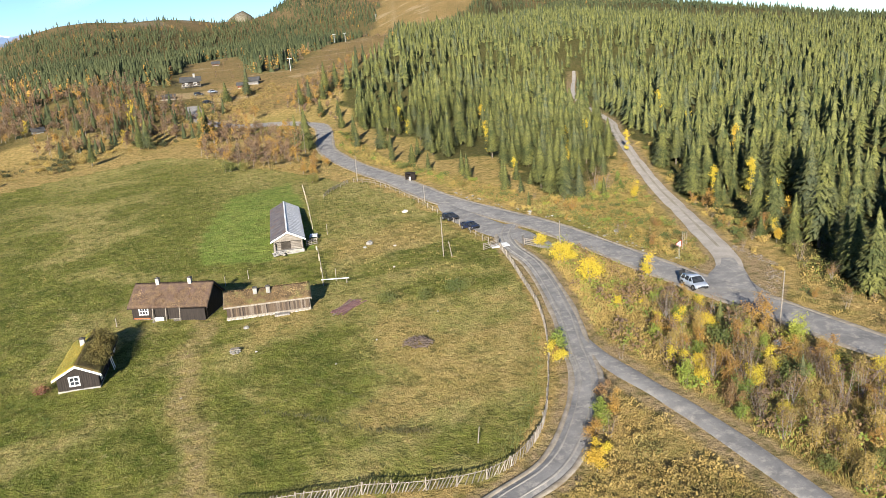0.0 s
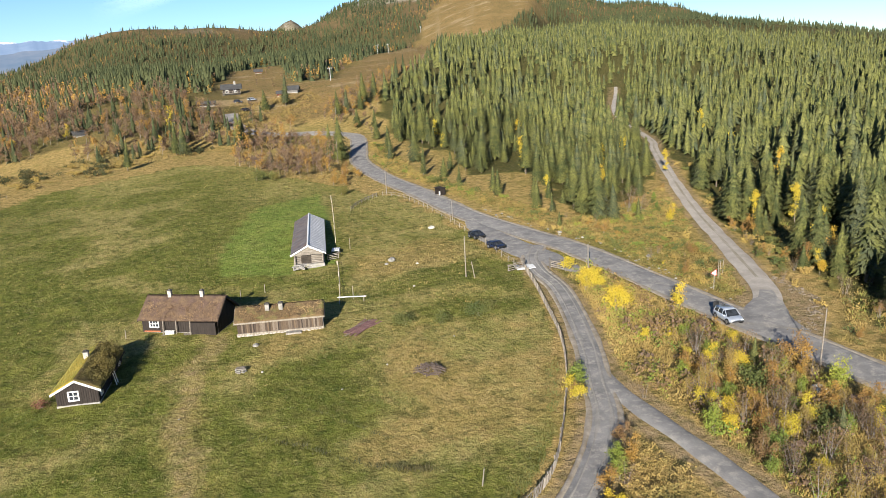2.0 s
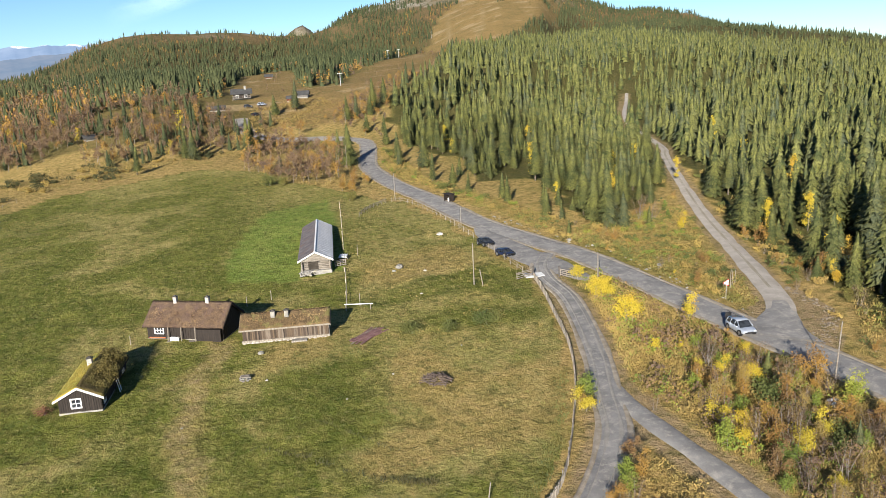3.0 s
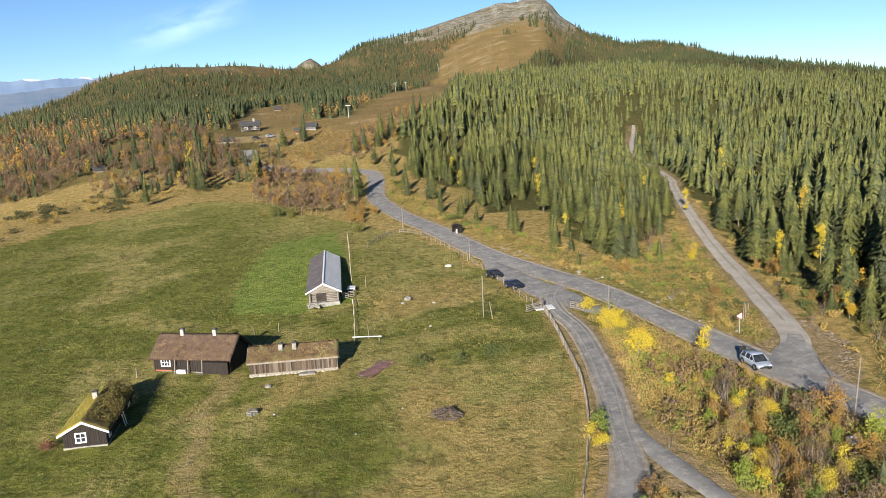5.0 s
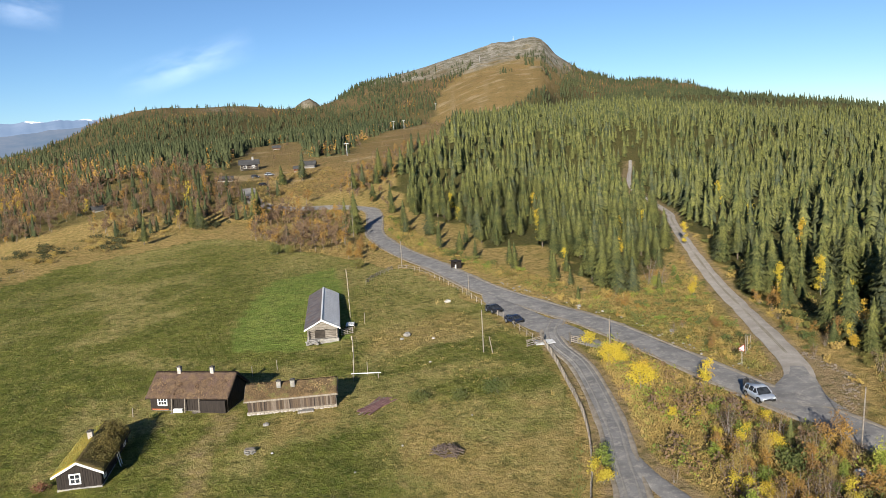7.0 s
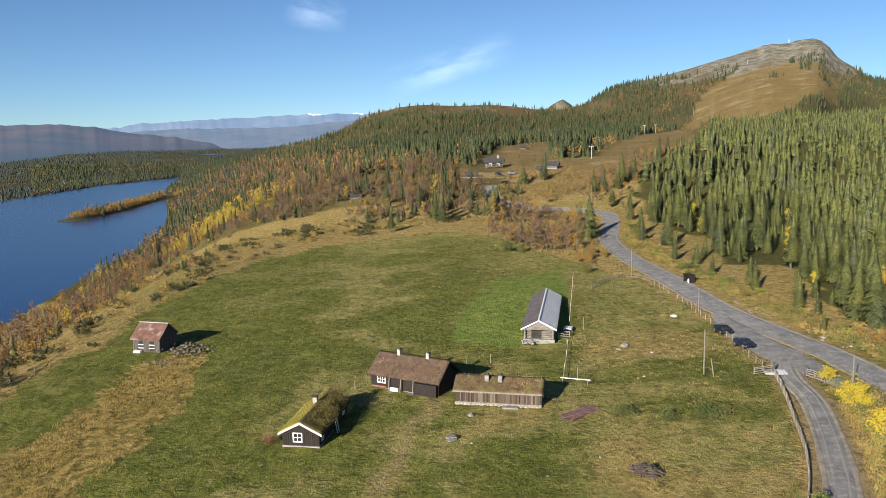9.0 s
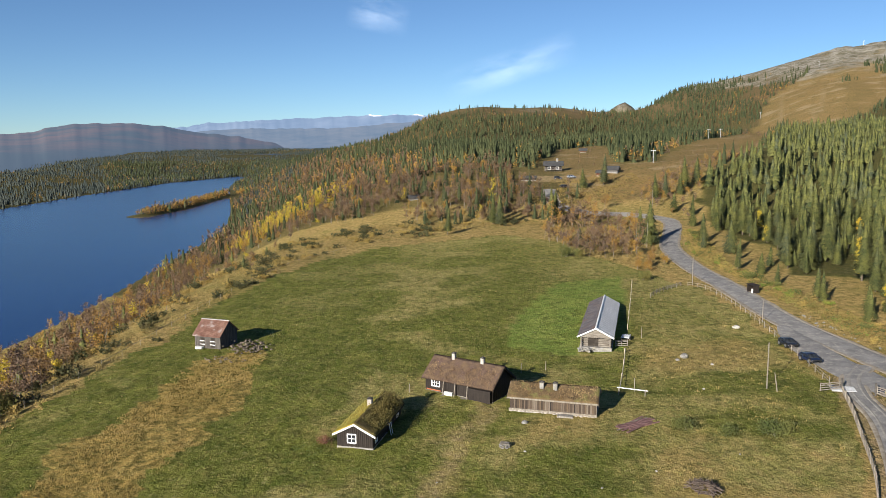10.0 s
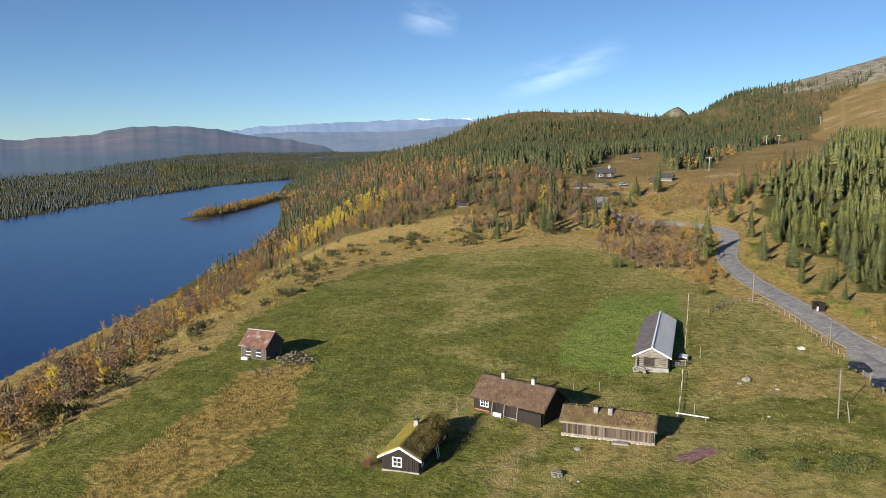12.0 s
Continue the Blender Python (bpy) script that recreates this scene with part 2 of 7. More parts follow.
# what grows where: shares of green grass, dry straw, heath; then bare rock, lush grass, worn earth
n1, n2, n3 = cloudy(gx, gy, 0.03, 1.0), cloudy(gx, gy, 0.11, 2.0), cloudy(gx, gy, 0.012, 5.0)
wob = 2.5 * n2
field = inside(gx + wob, gy + wob, FIELD)
lawn = inside(gx + 0.5 * wob, gy, LAWN)
slope = inside(gx + 4 * wob, gy + 4 * wob, SLOPE)
wood = inside(gx + wob, gy, NEAR_WOOD) | inside(gx + wob, gy, EAST_WOOD)
far = np.hypot(gx, gy)
dry = smooth01((gx + 6 + 10 * n1) / 26) * smooth01((125 - gy) / 40)
band = 1.0 * inside(gx + 1.6 * wob, gy + 1.6 * wob, [(-38, 35), (-36, 61), (-35.5, 73), (-34.4, 86), (-33.5, 100), (-25, 104), (-23.6, 85), (-24.6, 73), (-26, 62), (-28, 35)])
straw = np.where(field, np.clip(0.12 + 0.42 * dry + 0.95 * band + 0.75 * n1 + 0.9 * n2, 0, 1), 0.15)
for line, wd in (([(-23, 92), (-21, 101), (-12, 119), (-2.6, 135), (9.5, 156)], 2.4), ([(-24, 116), (-6, 124), (9, 140)], 2.2), ([(-31, 134), (-10, 150), (12, 172)], 3.5), ([(-16, 104), (-2, 112)], 2.0), ([(-30, 158), (-8, 178), (14, 196)], 4.0), ([(-12, 60), (-11, 75), (-8, 92)], 1.6)):
    straw = np.where(field, np.clip(straw + 0.42 * np.exp(-((near_line(gx + wob, gy + wob, line) / wd) ** 2)), 0, 1), straw)
straw = np.where(field & (gy > 130), np.clip(straw + 0.06 + 0.6 * n1 + smooth01((gy - 175) / 40) * 0.4, 0, 1), straw)
straw = np.where(field, np.clip(straw + 0.26 * smooth01((gx - 12) / 14) + 0.24 * smooth01((gy - 112) / 20), 0, 1), straw)
straw = np.where(field & (band < 0.5), np.clip(straw - 0.5 * smooth01((-6 - gx) / 14), 0, 1), straw)
heath = np.where(field, 0.0, np.where(slope, 0.95, np.where(wood, 0.25, 0.75)))
heath = np.clip(heath + 0.35 * n1 * (~field) + np.where(field, np.clip(dry * (0.12 + 1.0 * n1 + 0.8 * n2), 0, 0.55), 0), 0, 1)
rock = smooth01((gz + 34 * n3 + 14 * n1 - 104) / 26) * (gx > 300) * (gy > 900)
rock = np.maximum(rock, 0.6 * (np.hypot(gx - 360, gy - 1708) < 70))
rock = np.maximum(rock, 0.35 * smooth01((gz + 20 * n3 - 86) / 12) * (gy > 1100) * (gx < 300))
trodden = np.exp(-((near_line(gx + 1.4 * wob, gy + 1.4 * wob, [(4.6, 79), (2.8, 72), (1.8, 64), (0.6, 54), (-1.0, 42), (-2.5, 28)]) / 2.7) ** 2))
dry_knoll = np.exp(-((np.hypot(0.75 * (gx + 2 * wob - 35.5), gy + 2 * wob - 97) / 10) ** 4))
straw = np.maximum(straw, 0.65 * trodden)
heath = np.maximum(heath, np.maximum(0.46 * trodden, 0.58 * dry_knoll))
worn = np.maximum(0.50 * trodden, 0.34 * dry_knoll)
worn = np.maximum(worn, 0.42 * np.exp(-((near_line(gx + 0.4 * wob, gy, [(-0.2, 75.5), (-3.0, 84), (-2.0, 92)]) / 1.2) ** 2)))
for line in ROADS:
    worn = np.maximum(worn, np.where(far < 320, np.exp(-((np.clip(near_line(gx, gy, line[::4] + line[-1:]) - 1.9, 0, None) / 0.8) ** 2)), 0) * 0.7)
worn = np.maximum(worn, 0.9 * inside(gx, gy, [(58.5, 45), (62, 47), (70, 55), (72, 63), (69, 66), (62, 60), (58, 60)]))
worn = np.maximum(worn, 0.9 * inside(gx + wob, gy + wob, [(28, 296), (51, 300), (55, 309), (31, 312)]))
for line in ([(129, 345), (236, 560), (371, 905), (470, 1030), (600, 1120)], [(420, 930), (500, 960), (560, 1060)], [(470, 1010), (560, 960), (640, 1000)], [(250, 640), (330, 720), (400, 860)]):
    worn = np.maximum(worn, 0.62 * np.exp(-((near_line(gx, gy, line) / 6.0) ** 2)))
wet = smooth01((LAKE + 0.45 - gz) / 0.4) * (gx < 0)
me = mesh_of("ground", np.stack([gx, gy, gz], 1), quads, [], smooth=True)
for name, cols in (("cover", (band * np.clip(0.88 + 0.5 * n2, 0, 1), straw, heath)), ("bare", (rock, lawn * 1.0, np.maximum(worn, wet * 0.6)))):
    attr = me.color_attributes.new(name, "FLOAT_COLOR", "POINT")
    attr.data.foreach_set("color", np.stack([*cols, np.ones(len(gx))], 1).astype(np.float32).ravel())
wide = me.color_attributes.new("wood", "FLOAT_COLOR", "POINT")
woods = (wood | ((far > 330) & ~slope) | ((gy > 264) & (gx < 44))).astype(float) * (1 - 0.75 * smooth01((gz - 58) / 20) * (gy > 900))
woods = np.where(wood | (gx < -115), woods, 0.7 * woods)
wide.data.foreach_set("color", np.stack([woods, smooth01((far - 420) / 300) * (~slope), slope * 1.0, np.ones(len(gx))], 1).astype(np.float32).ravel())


def ground_material():
    m = Mat("grass, heath and bare earth", 0.95)
    m.b.inputs["Specular IOR Level"].default_value = 0.05

    def layer(name):
        n = m.node("ShaderNodeVertexColor", layer_name=name)
        s = m.node("ShaderNodeSeparateColor")
        m.put(s.inputs[0], n.outputs[0])
        return s.outputs
    cover, bare, wide = layer("cover"), layer("bare"), layer("wood")
    tuft, patch, big, grain = m.noise(0.8, 6, 0.70), m.noise(0.22, 5, 0.6), m.noise(0.05, 4, 0.6), m.noise(6.0, 4, 0.7)
    clod = m.noise(0.36, 6, 0.68)
    streak = m.noise(0.9, 5, 0.7, squash=(1.0, 0.35, 1.0))
    green = m.mix(m.ramp(patch, 0.35, 0.65), (0.082, 0.102, 0.018), (0.172, 0.174, 0.037))
    green = m.mix(m.math("MULTIPLY", m.ramp(clod, 0.5, 0.6), 0.5), green, (0.058, 0.076, 0.013))
    green = m.mix(m.math("MULTIPLY", m.ramp(streak, 0.45, 0.7), 0.5), green, (0.28, 0.225, 0.075))
    straw = m.mix(m.ramp(patch, 0.35, 0.62), (0.295, 0.252, 0.090), (0.212, 0.196, 0.056))
    straw = m.mix(m.math("MULTIPLY", m.ramp(clod, 0.52, 0.6), 0.6), straw, (0.090, 0.088, 0.020))
    straw = m.mix(m.math("MULTIPLY", m.ramp(streak, 0.48, 0.7), 0.7), straw, (0.40, 0.29, 0.12))
    grass = m.mix(m.ramp(m.math("ADD", cover[1], m.math("MULTIPLY", m.math("SUBTRACT", tuft, 0.5), 0.9)), 0.25, 0.75), green, straw)
    # the darker ochre puts the small shadows of clods into the colour
    ochre = m.mix(m.ramp(m.noise(0.75, 5, 0.65), 0.44, 0.56), (0.38, 0.265, 0.085), (0.17, 0.128, 0.036))
    grass = m.mix(m.ramp(m.math("ADD", cover[0], m.math("MULTIPLY", m.math("SUBTRACT", tuft, 0.5), 0.7)), 0.38, 0.62), grass, ochre)
    grass = m.mix(bare[1], grass, m.mix(m.ramp(patch), (0.145, 0.195, 0.038), (0.200, 0.235, 0.052)))
    heath = m.mix(m.ramp(tuft, 0.38, 0.62), (0.43, 0.298, 0.116), (0.27, 0.190, 0.068))
    heath = m.mix(m.ramp(patch, 0.5, 0.68), heath, (0.25, 0.200, 0.064))
    heath = m.mix(m.math("MULTIPLY", m.ramp(grain, 0.55, 0.75), 0.5), heath, (0.36, 0.25, 0.11))
    c = m.mix(m.ramp(m.math("ADD", cover[2], m.math("MULTIPLY", m.math("SUBTRACT", patch, 0.5), 0.8)), 0.3, 0.7), grass, heath)
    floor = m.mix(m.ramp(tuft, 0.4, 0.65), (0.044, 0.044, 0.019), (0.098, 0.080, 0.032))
    piste = m.mix(m.ramp(m.noise(0.03, 6, 0.7), 0.38, 0.62), (0.25, 0.155, 0.070), (0.165, 0.112, 0.050))
    piste = m.mix(m.math("MULTIPLY", m.ramp(m.noise(0.25, 5, 0.7), 0.5, 0.65), 0.85), piste, (0.12, 0.10, 0.036))
    piste = m.mix(m.math("MULTIPLY", m.ramp(m.noise(0.02, 4, 0.6, squash=(1.0, 2.6, 1.0)), 0.57, 0.62), 0.7), piste, (0.36, 0.27, 0.17))
    moor = m.mix(m.ramp(m.noise(0.03, 6, 0.7), 0.36, 0.64), (0.140, 0.080, 0.052), (0.075, 0.064, 0.034))
    moor = m.mix(m.math("MULTIPLY", m.ramp(m.noise(0.12, 5, 0.7), 0.5, 0.66), 0.8), moor, (0.200, 0.128, 0.080))
    c = m.mix(m.math("MULTIPLY", wide[1], 0.9), c, moor)
    c = m.mix(m.math("MULTIPLY", wide[2], 0.85), c, piste)
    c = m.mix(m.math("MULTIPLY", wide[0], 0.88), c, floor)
    stone = m.mix(m.ramp(m.noise(0.06, 6, 0.75), 0.42, 0.58), (0.13, 0.115, 0.085), (0.34, 0.31, 0.27))
    stone = m.mix(m.ramp(m.noise(0.03, 5, 0.6), 0.56, 0.68), stone, (0.15, 0.105, 0.05))
    c = m.mix(bare[0], c, stone)
    earth = m.mix(m.ramp(grain, 0.35, 0.65), (0.235, 0.165, 0.085), (0.34, 0.25, 0.145))
    c = m.mix(m.ramp(m.math("ADD", bare[2], m.math("MULTIPLY", m.math("SUBTRACT", tuft, 0.5), 0.9)), 0.35, 0.75), c, earth)
    c = m.mix(m.math("MULTIPLY", m.ramp(grain, 0.45, 0.66), 0.3), c, (0.05, 0.046, 0.012))
    c = m.mix(m.math("MULTIPLY", m.ramp(m.noise(0.45, 5, 0.65), 0.50, 0.66), 0.38), c, (0.095, 0.085, 0.02))
    c = m.mix(m.math("MULTIPLY", m.ramp(m.noise(0.7, 6, 0.72), 0.50, 0.61), 0.55), c, (0.046, 0.054, 0.012))
    c = m.mix(m.math("MULTIPLY", m.ramp(m.noise(1.1, 5, 0.7), 0.57, 0.68), 0.35), c, (0.38, 0.32, 0.15))
    m.color(c)
    m.bump(m.math("ADD", m.math("MULTIPLY", m.noise(1.3, 5, 0.68), 1.0), m.math("MULTIPLY", grain, 0.2)), 1.0, 0.5)
    return m.m


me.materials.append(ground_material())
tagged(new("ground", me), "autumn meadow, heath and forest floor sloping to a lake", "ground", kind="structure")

# ---- lake ----
m = Mat("lake water", 0.22)
m.b.inputs["Specular IOR Level"].default_value = 0.4
m.b.inputs["IOR"].default_value = 1.33
m.color(m.mix(m.ramp(m.noise(0.01, 3), 0.4, 0.6), (0.0015, 0.015, 0.072), (0.0025, 0.020, 0.088)))
m.bump(m.noise(0.5, 4, 0.6, squash=(1, 0.5, 1)), 0.35, 0.2)
water = [(-600, -300), (-100, -300), (-100, 250), (-118, 420), (-165, 660), (-260, 1000), (-340, 1365), (-420, 1365), (-600, 700)]
bm = bmesh.new()
bm.faces.new([bm.verts.new((x, y, LAKE)) for x, y in water])
me = bpy.data.meshes.new("water")
bm.to_mesh(me)
bm.free()
me.materials.append(m.m)
tagged(new("water", me), "dark blue lake with a calm rippled surface", "lake", kind="structure")

# ---- far mountains ----


def backdrop(name, label, distance, az, top, foot, seed, wobble, material, spread=None):
    """A far mountain ridge: heights of its crest by bearing, falling to the foot towards the lake."""
    bearings = np.arange(az[0], az[-1], 0.12)
    crest = np.interp(bearings, az, top)
    crest = crest + wobble * np.array([noise.fractal(Vector((b * 0.7, seed, 0)), 1, 2, 6) for b in bearings])
    rows = []
    reach = 0.22 if spread is None else np.interp(bearings, *spread)
    for k in np.linspace(0, 1, 9):
        r = distance * (1 - reach * k)
        lumps = (0.35 if spread is None else 0.1) * wobble * k * np.array([noise.fractal(Vector((b * 1.1, k * 3, seed)), 1, 2, 4) for b in bearings])
        z = foot + (crest - foot) * (1 - k) ** (1.3 if spread is None else 0.95) + lumps
        r, z = 0.8 * r, 31 + 0.8 * (z - 31)
        rows.append(np.stack([r * np.sin(np.radians(bearings)), r * np.cos(np.radians(bearings)), z], 1))
    n = len(bearings)
    i, j = np.meshgrid(np.arange(8), np.arange(n - 1), indexing="ij")
    a = (i * n + j).ravel()
    ob = new(name, mesh_of(name, np.concatenate(rows), np.stack([a, a + 1, a + n + 1, a + n], 1), [material], smooth=True))
    return tagged(ob, label, "mountain", kind="structure")


def distant(name, low, high, haze_glow, share, snow=None, low_wood=False):
    """Far land; the kilometres of air before it are put in as a blue haze glow."""
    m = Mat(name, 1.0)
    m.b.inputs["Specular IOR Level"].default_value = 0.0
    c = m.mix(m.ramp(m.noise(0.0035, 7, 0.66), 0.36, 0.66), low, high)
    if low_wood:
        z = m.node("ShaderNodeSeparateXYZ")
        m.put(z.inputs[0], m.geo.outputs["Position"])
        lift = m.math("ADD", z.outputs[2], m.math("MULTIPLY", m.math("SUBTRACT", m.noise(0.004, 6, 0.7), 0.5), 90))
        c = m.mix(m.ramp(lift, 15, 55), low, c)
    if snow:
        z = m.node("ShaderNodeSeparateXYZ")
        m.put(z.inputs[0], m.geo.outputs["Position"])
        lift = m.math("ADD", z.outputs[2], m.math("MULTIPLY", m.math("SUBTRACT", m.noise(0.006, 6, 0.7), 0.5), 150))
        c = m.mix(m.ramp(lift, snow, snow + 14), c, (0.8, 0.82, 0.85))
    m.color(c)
    m.put(m.b.inputs["Emission Color"], haze_glow)
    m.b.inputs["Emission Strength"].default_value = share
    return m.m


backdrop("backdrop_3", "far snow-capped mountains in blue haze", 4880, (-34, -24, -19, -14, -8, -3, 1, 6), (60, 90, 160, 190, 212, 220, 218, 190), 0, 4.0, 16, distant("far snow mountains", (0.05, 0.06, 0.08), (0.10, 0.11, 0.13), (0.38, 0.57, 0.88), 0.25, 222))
backdrop("backdrop_2", "far wooded hills in painted blue haze", 4500, (-24, -20, -15, -11, -8.5, -6, -3, 0, 4), (60, 108, 130, 128, 132, 150, 166, 160, 110), -10, 9.0, 9, distant("far hills with haze glow", (0.025, 0.03, 0.033), (0.09, 0.075, 0.06), (0.30, 0.44, 0.66), 0.25))
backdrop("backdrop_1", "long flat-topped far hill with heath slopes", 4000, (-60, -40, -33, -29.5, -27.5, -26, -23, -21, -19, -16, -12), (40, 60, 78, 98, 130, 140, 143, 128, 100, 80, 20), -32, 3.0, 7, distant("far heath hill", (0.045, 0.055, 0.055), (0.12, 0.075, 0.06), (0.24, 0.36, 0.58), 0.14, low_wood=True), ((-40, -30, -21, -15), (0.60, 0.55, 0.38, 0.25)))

# ---- high thin clouds ----


def cirrus(center, size, yaw, seed):
    m = Mat("thin ice cloud", 1.0)
    n = m.noise(0.004, 6, 0.65, local=True, squash=(0.45, 1.6, 1.0))
    e = m.node("ShaderNodeSeparateXYZ")
    m.put(e.inputs[0], m.obj.outputs["Object"])
    fade = m.math("MULTIPLY", m.ramp(m.math("ABSOLUTE", m.math("DIVIDE", e.outputs[0], size[0])), 1.0, 0.3), m.ramp(m.math("ABSOLUTE", m.math("DIVIDE", e.outputs[1], size[1])), 1.0, 0.1))
    m.put(m.b.inputs["Alpha"], m.math("MULTIPLY", m.math("MULTIPLY", m.ramp(n, 0.40, 0.80), fade), 0.17))
    m.color((0.9, 0.92, 0.95))
    # sunlight scattered in the wisp is put in as a glow of its own
    m.put(m.b.inputs["Emission Color"], (0.75, 0.87, 1.0))
    m.b.inputs["Emission Strength"].default_value = 0.75
    n = 24
    u = np.linspace(-1, 1, n + 1)
    xs, ys = np.meshgrid(u * size[0], u * size[1])
    i, j = np.meshgrid(np.arange(n), np.arange(n), indexing="ij")
    a = (i * (n + 1) + j).ravel()
    me = mesh_of("cloud", np.stack([xs.ravel(), ys.ravel(), 8 * np.sin(xs.ravel() * 0.01 + seed)], 1), np.stack([a, a + 1, a + n + 2, a + n + 1], 1), [m.m], smooth=True)
    ob = tagged(new("cloud", me), "faint white wisp of high cloud", "cloud", kind="structure")
    eye = Vector((0, 0, 31))
    ob.matrix_world = look(center, eye) @ pose(0, 0, 0, 0, 0, yaw)
    ob.visible_shadow = False


def bearing(az, el, d):
    return (d * math.sin(radians(az)) * math.cos(radians(el)), d * math.cos(radians(az)) * math.cos(radians(el)), 31 + d * math.sin(radians(el)))


cirrus(bearing(3.7, 5.6, 3760), (336, 88), -17, 1.0)
cirrus(bearing(-5.8, 9.4, 3760), (152, 96), 10, 2.0)

# ---- roads ----
gravel = Mat("worn asphalt and gravel", 0.9)
c = gravel.mix(gravel.ramp(gravel.noise(0.35, 5, 0.6), 0.35, 0.65), (0.148, 0.142, 0.137), (0.245, 0.234, 0.220))
c = gravel.mix(gravel.math("MULTIPLY", gravel.ramp(gravel.noise(0.9, 6, 0.75), 0.5, 0.64), 0.7), c, (0.37, 0.34, 0.295))
c = gravel.mix(gravel.math("MULTIPLY", gravel.ramp(gravel.noise(12, 3, 0.7), 0.4, 0.7), 0.4), c, (0.10, 0.095, 0.09))
gravel.color(c).bump(gravel.noise(14, 4, 0.7), 0.4, 0.05)
track_gravel = mottled("pale worn wheel track", (0.215, 0.20, 0.18), (0.295, 0.275, 0.245), 0.9, 9, 0.95, local=False)
shoulder = mottled("gravelly road shoulder", (0.20, 0.165, 0.12), (0.33, 0.29, 0.235), 0.9, 8, 0.95, local=False)
grassy = mottled("dry grass between wheel tracks", (0.21, 0.185, 0.135), (0.30, 0.265, 0.205), 0.9, 8, 0.95, local=False)
dirt = Mat("gravel wheel tracks", 0.95)
c = dirt.mix(dirt.ramp(dirt.noise(0.5, 5, 0.6), 0.35, 0.65), (0.27, 0.24, 0.205), (0.38, 0.345, 0.30))
c = dirt.mix(dirt.math("MULTIPLY", dirt.ramp(dirt.noise(9, 4, 0.7), 0.4, 0.7), 0.5), c, (0.18, 0.16, 0.135))
dirt.color(c).bump(dirt.noise(10, 4, 0.7), 0.5, 0.06)



def strip(name, line, half, material, lift, offset=0.0, wander=0.25, taper=None):
    """A road surface laid over the ground along a line."""
    p = np.array(line)
    d = np.gradient(p, axis=0)
    d /= np.hypot(*d.T)[:, None]
    side = np.stack([d[:, 1], -d[:, 0]], 1)
    cols = np.linspace(-1, 1, 7)
    width = half + wander * np.array([noise.noise(Vector((x * 0.25, y * 0.25, 11))) for x, y in line])
    width = np.maximum(width, 0.02)
    if taper is not None:
        width = width * np.interp(np.linspace(0, 1, len(p)), *taper)
    q = p[:, None] + side[:, None] * (offset + cols[None, :, None] * width[:, None, None])
    z = ground_z(q[..., 0].ravel(), q[..., 1].ravel()).reshape(q.shape[:2]) + lift * (1 - 0.7 * np.abs(cols) ** 4)
    v = np.concatenate([q, z[..., None]], -1).reshape(-1, 3)
    n = len(cols)
    i, j = np.meshgrid(np.arange(len(p) - 1), np.arange(n - 1), indexing="ij")
    a = (i * n + j).ravel()
    return mesh_of(name, v, np.stack([a, a + 1, a + n + 1, a + n], 1), [material], smooth=True)


tagged(new("road", strip("road", MAIN_ROAD, 2.15, gravel.m, 0.14)), "grey worn asphalt mountain road curving uphill", "road", kind="structure")
tagged(new("road", strip("layby", curve([(52.5, 78), (51.8, 86), (51, 94), (51, 104), (52, 112)]), 2.6, gravel.m, 0.17, taper=((0, 0.25, 0.7, 1), (0.3, 1, 1, 0.3)))), "gravel parking strip beside the mountain road", "parking area", kind="structure")
tagged(new("road", strip("lane", LANE, 1.1, gravel.m, 0.20, wander=0.12)), "narrow farm lane with pale wheel tracks", "lane", kind="structure")
tagged(new("road", strip("branch", BRANCH, 1.0, gravel.m, 0.16, wander=0.12)), "narrow gravel branch of the farm lane", "lane", kind="structure")
tagged(new("road", strip("track", TRACK[7:], 1.25, dirt.m, 0.22, taper=((0, 0.25, 0.55, 1), (1.3, 0.95, 0.65, 0.5)))), "pale gravel track climbing into spruce forest", "track", kind="structure")
tagged(new("road", strip("apron", TRACK[:12], 1.3, gravel.m, 0.235, taper=((0, 0.15, 0.35, 0.65, 1), (3.4, 2.7, 1.9, 1.35, 0.9)))), "grey worn mouth of the forest track", "track", kind="structure")
for side in (-1, 1):
    tagged(new("road", strip("grass_strip", TRACK[16:120], 0.16, grassy, 0.24, side * 0.1, 0.3)), "grassy brown middle of the forest track", "track", kind="structure")
    tagged(new("road", strip("wheel_track", LANE[4:], 0.17, track_gravel, 0.225, side * 0.55, 0.25)), "pale wheel track worn into the farm lane", "lane", kind="structure")
    tagged(new("road", strip("road_edge", MAIN_ROAD[20:], 0.34, shoulder, 0.10, side * 2.3, 0.3)), "pale gravel shoulder of the mountain road", "road", kind="structure")
    tagged(new("road", strip("road_edge", LANE, 0.26, shoulder, 0.15, side * 1.25, 0.14)), "pale gravel edge of the farm lane", "lane", kind="structure")


for (px, py), reach, level in PONDS:
    bm = bmesh.new()
    bm.faces.new([bm.verts.new((px + (reach + 6 * math.sin(5 * k)) * math.cos(k), py + 2 * (reach + 6 * math.cos(3 * k)) * math.sin(k), level + 0.4)) for k in np.linspace(0, 6.283, 40)[:-1]])
    me = bpy.data.meshes.new("water")
    bm.to_mesh(me)
    bm.free()
    me.materials.append(m.m)
    tagged(new("water", me), "small tarn in the flat woods beyond the lake", "pond", kind="structure")

# ---- plants ----


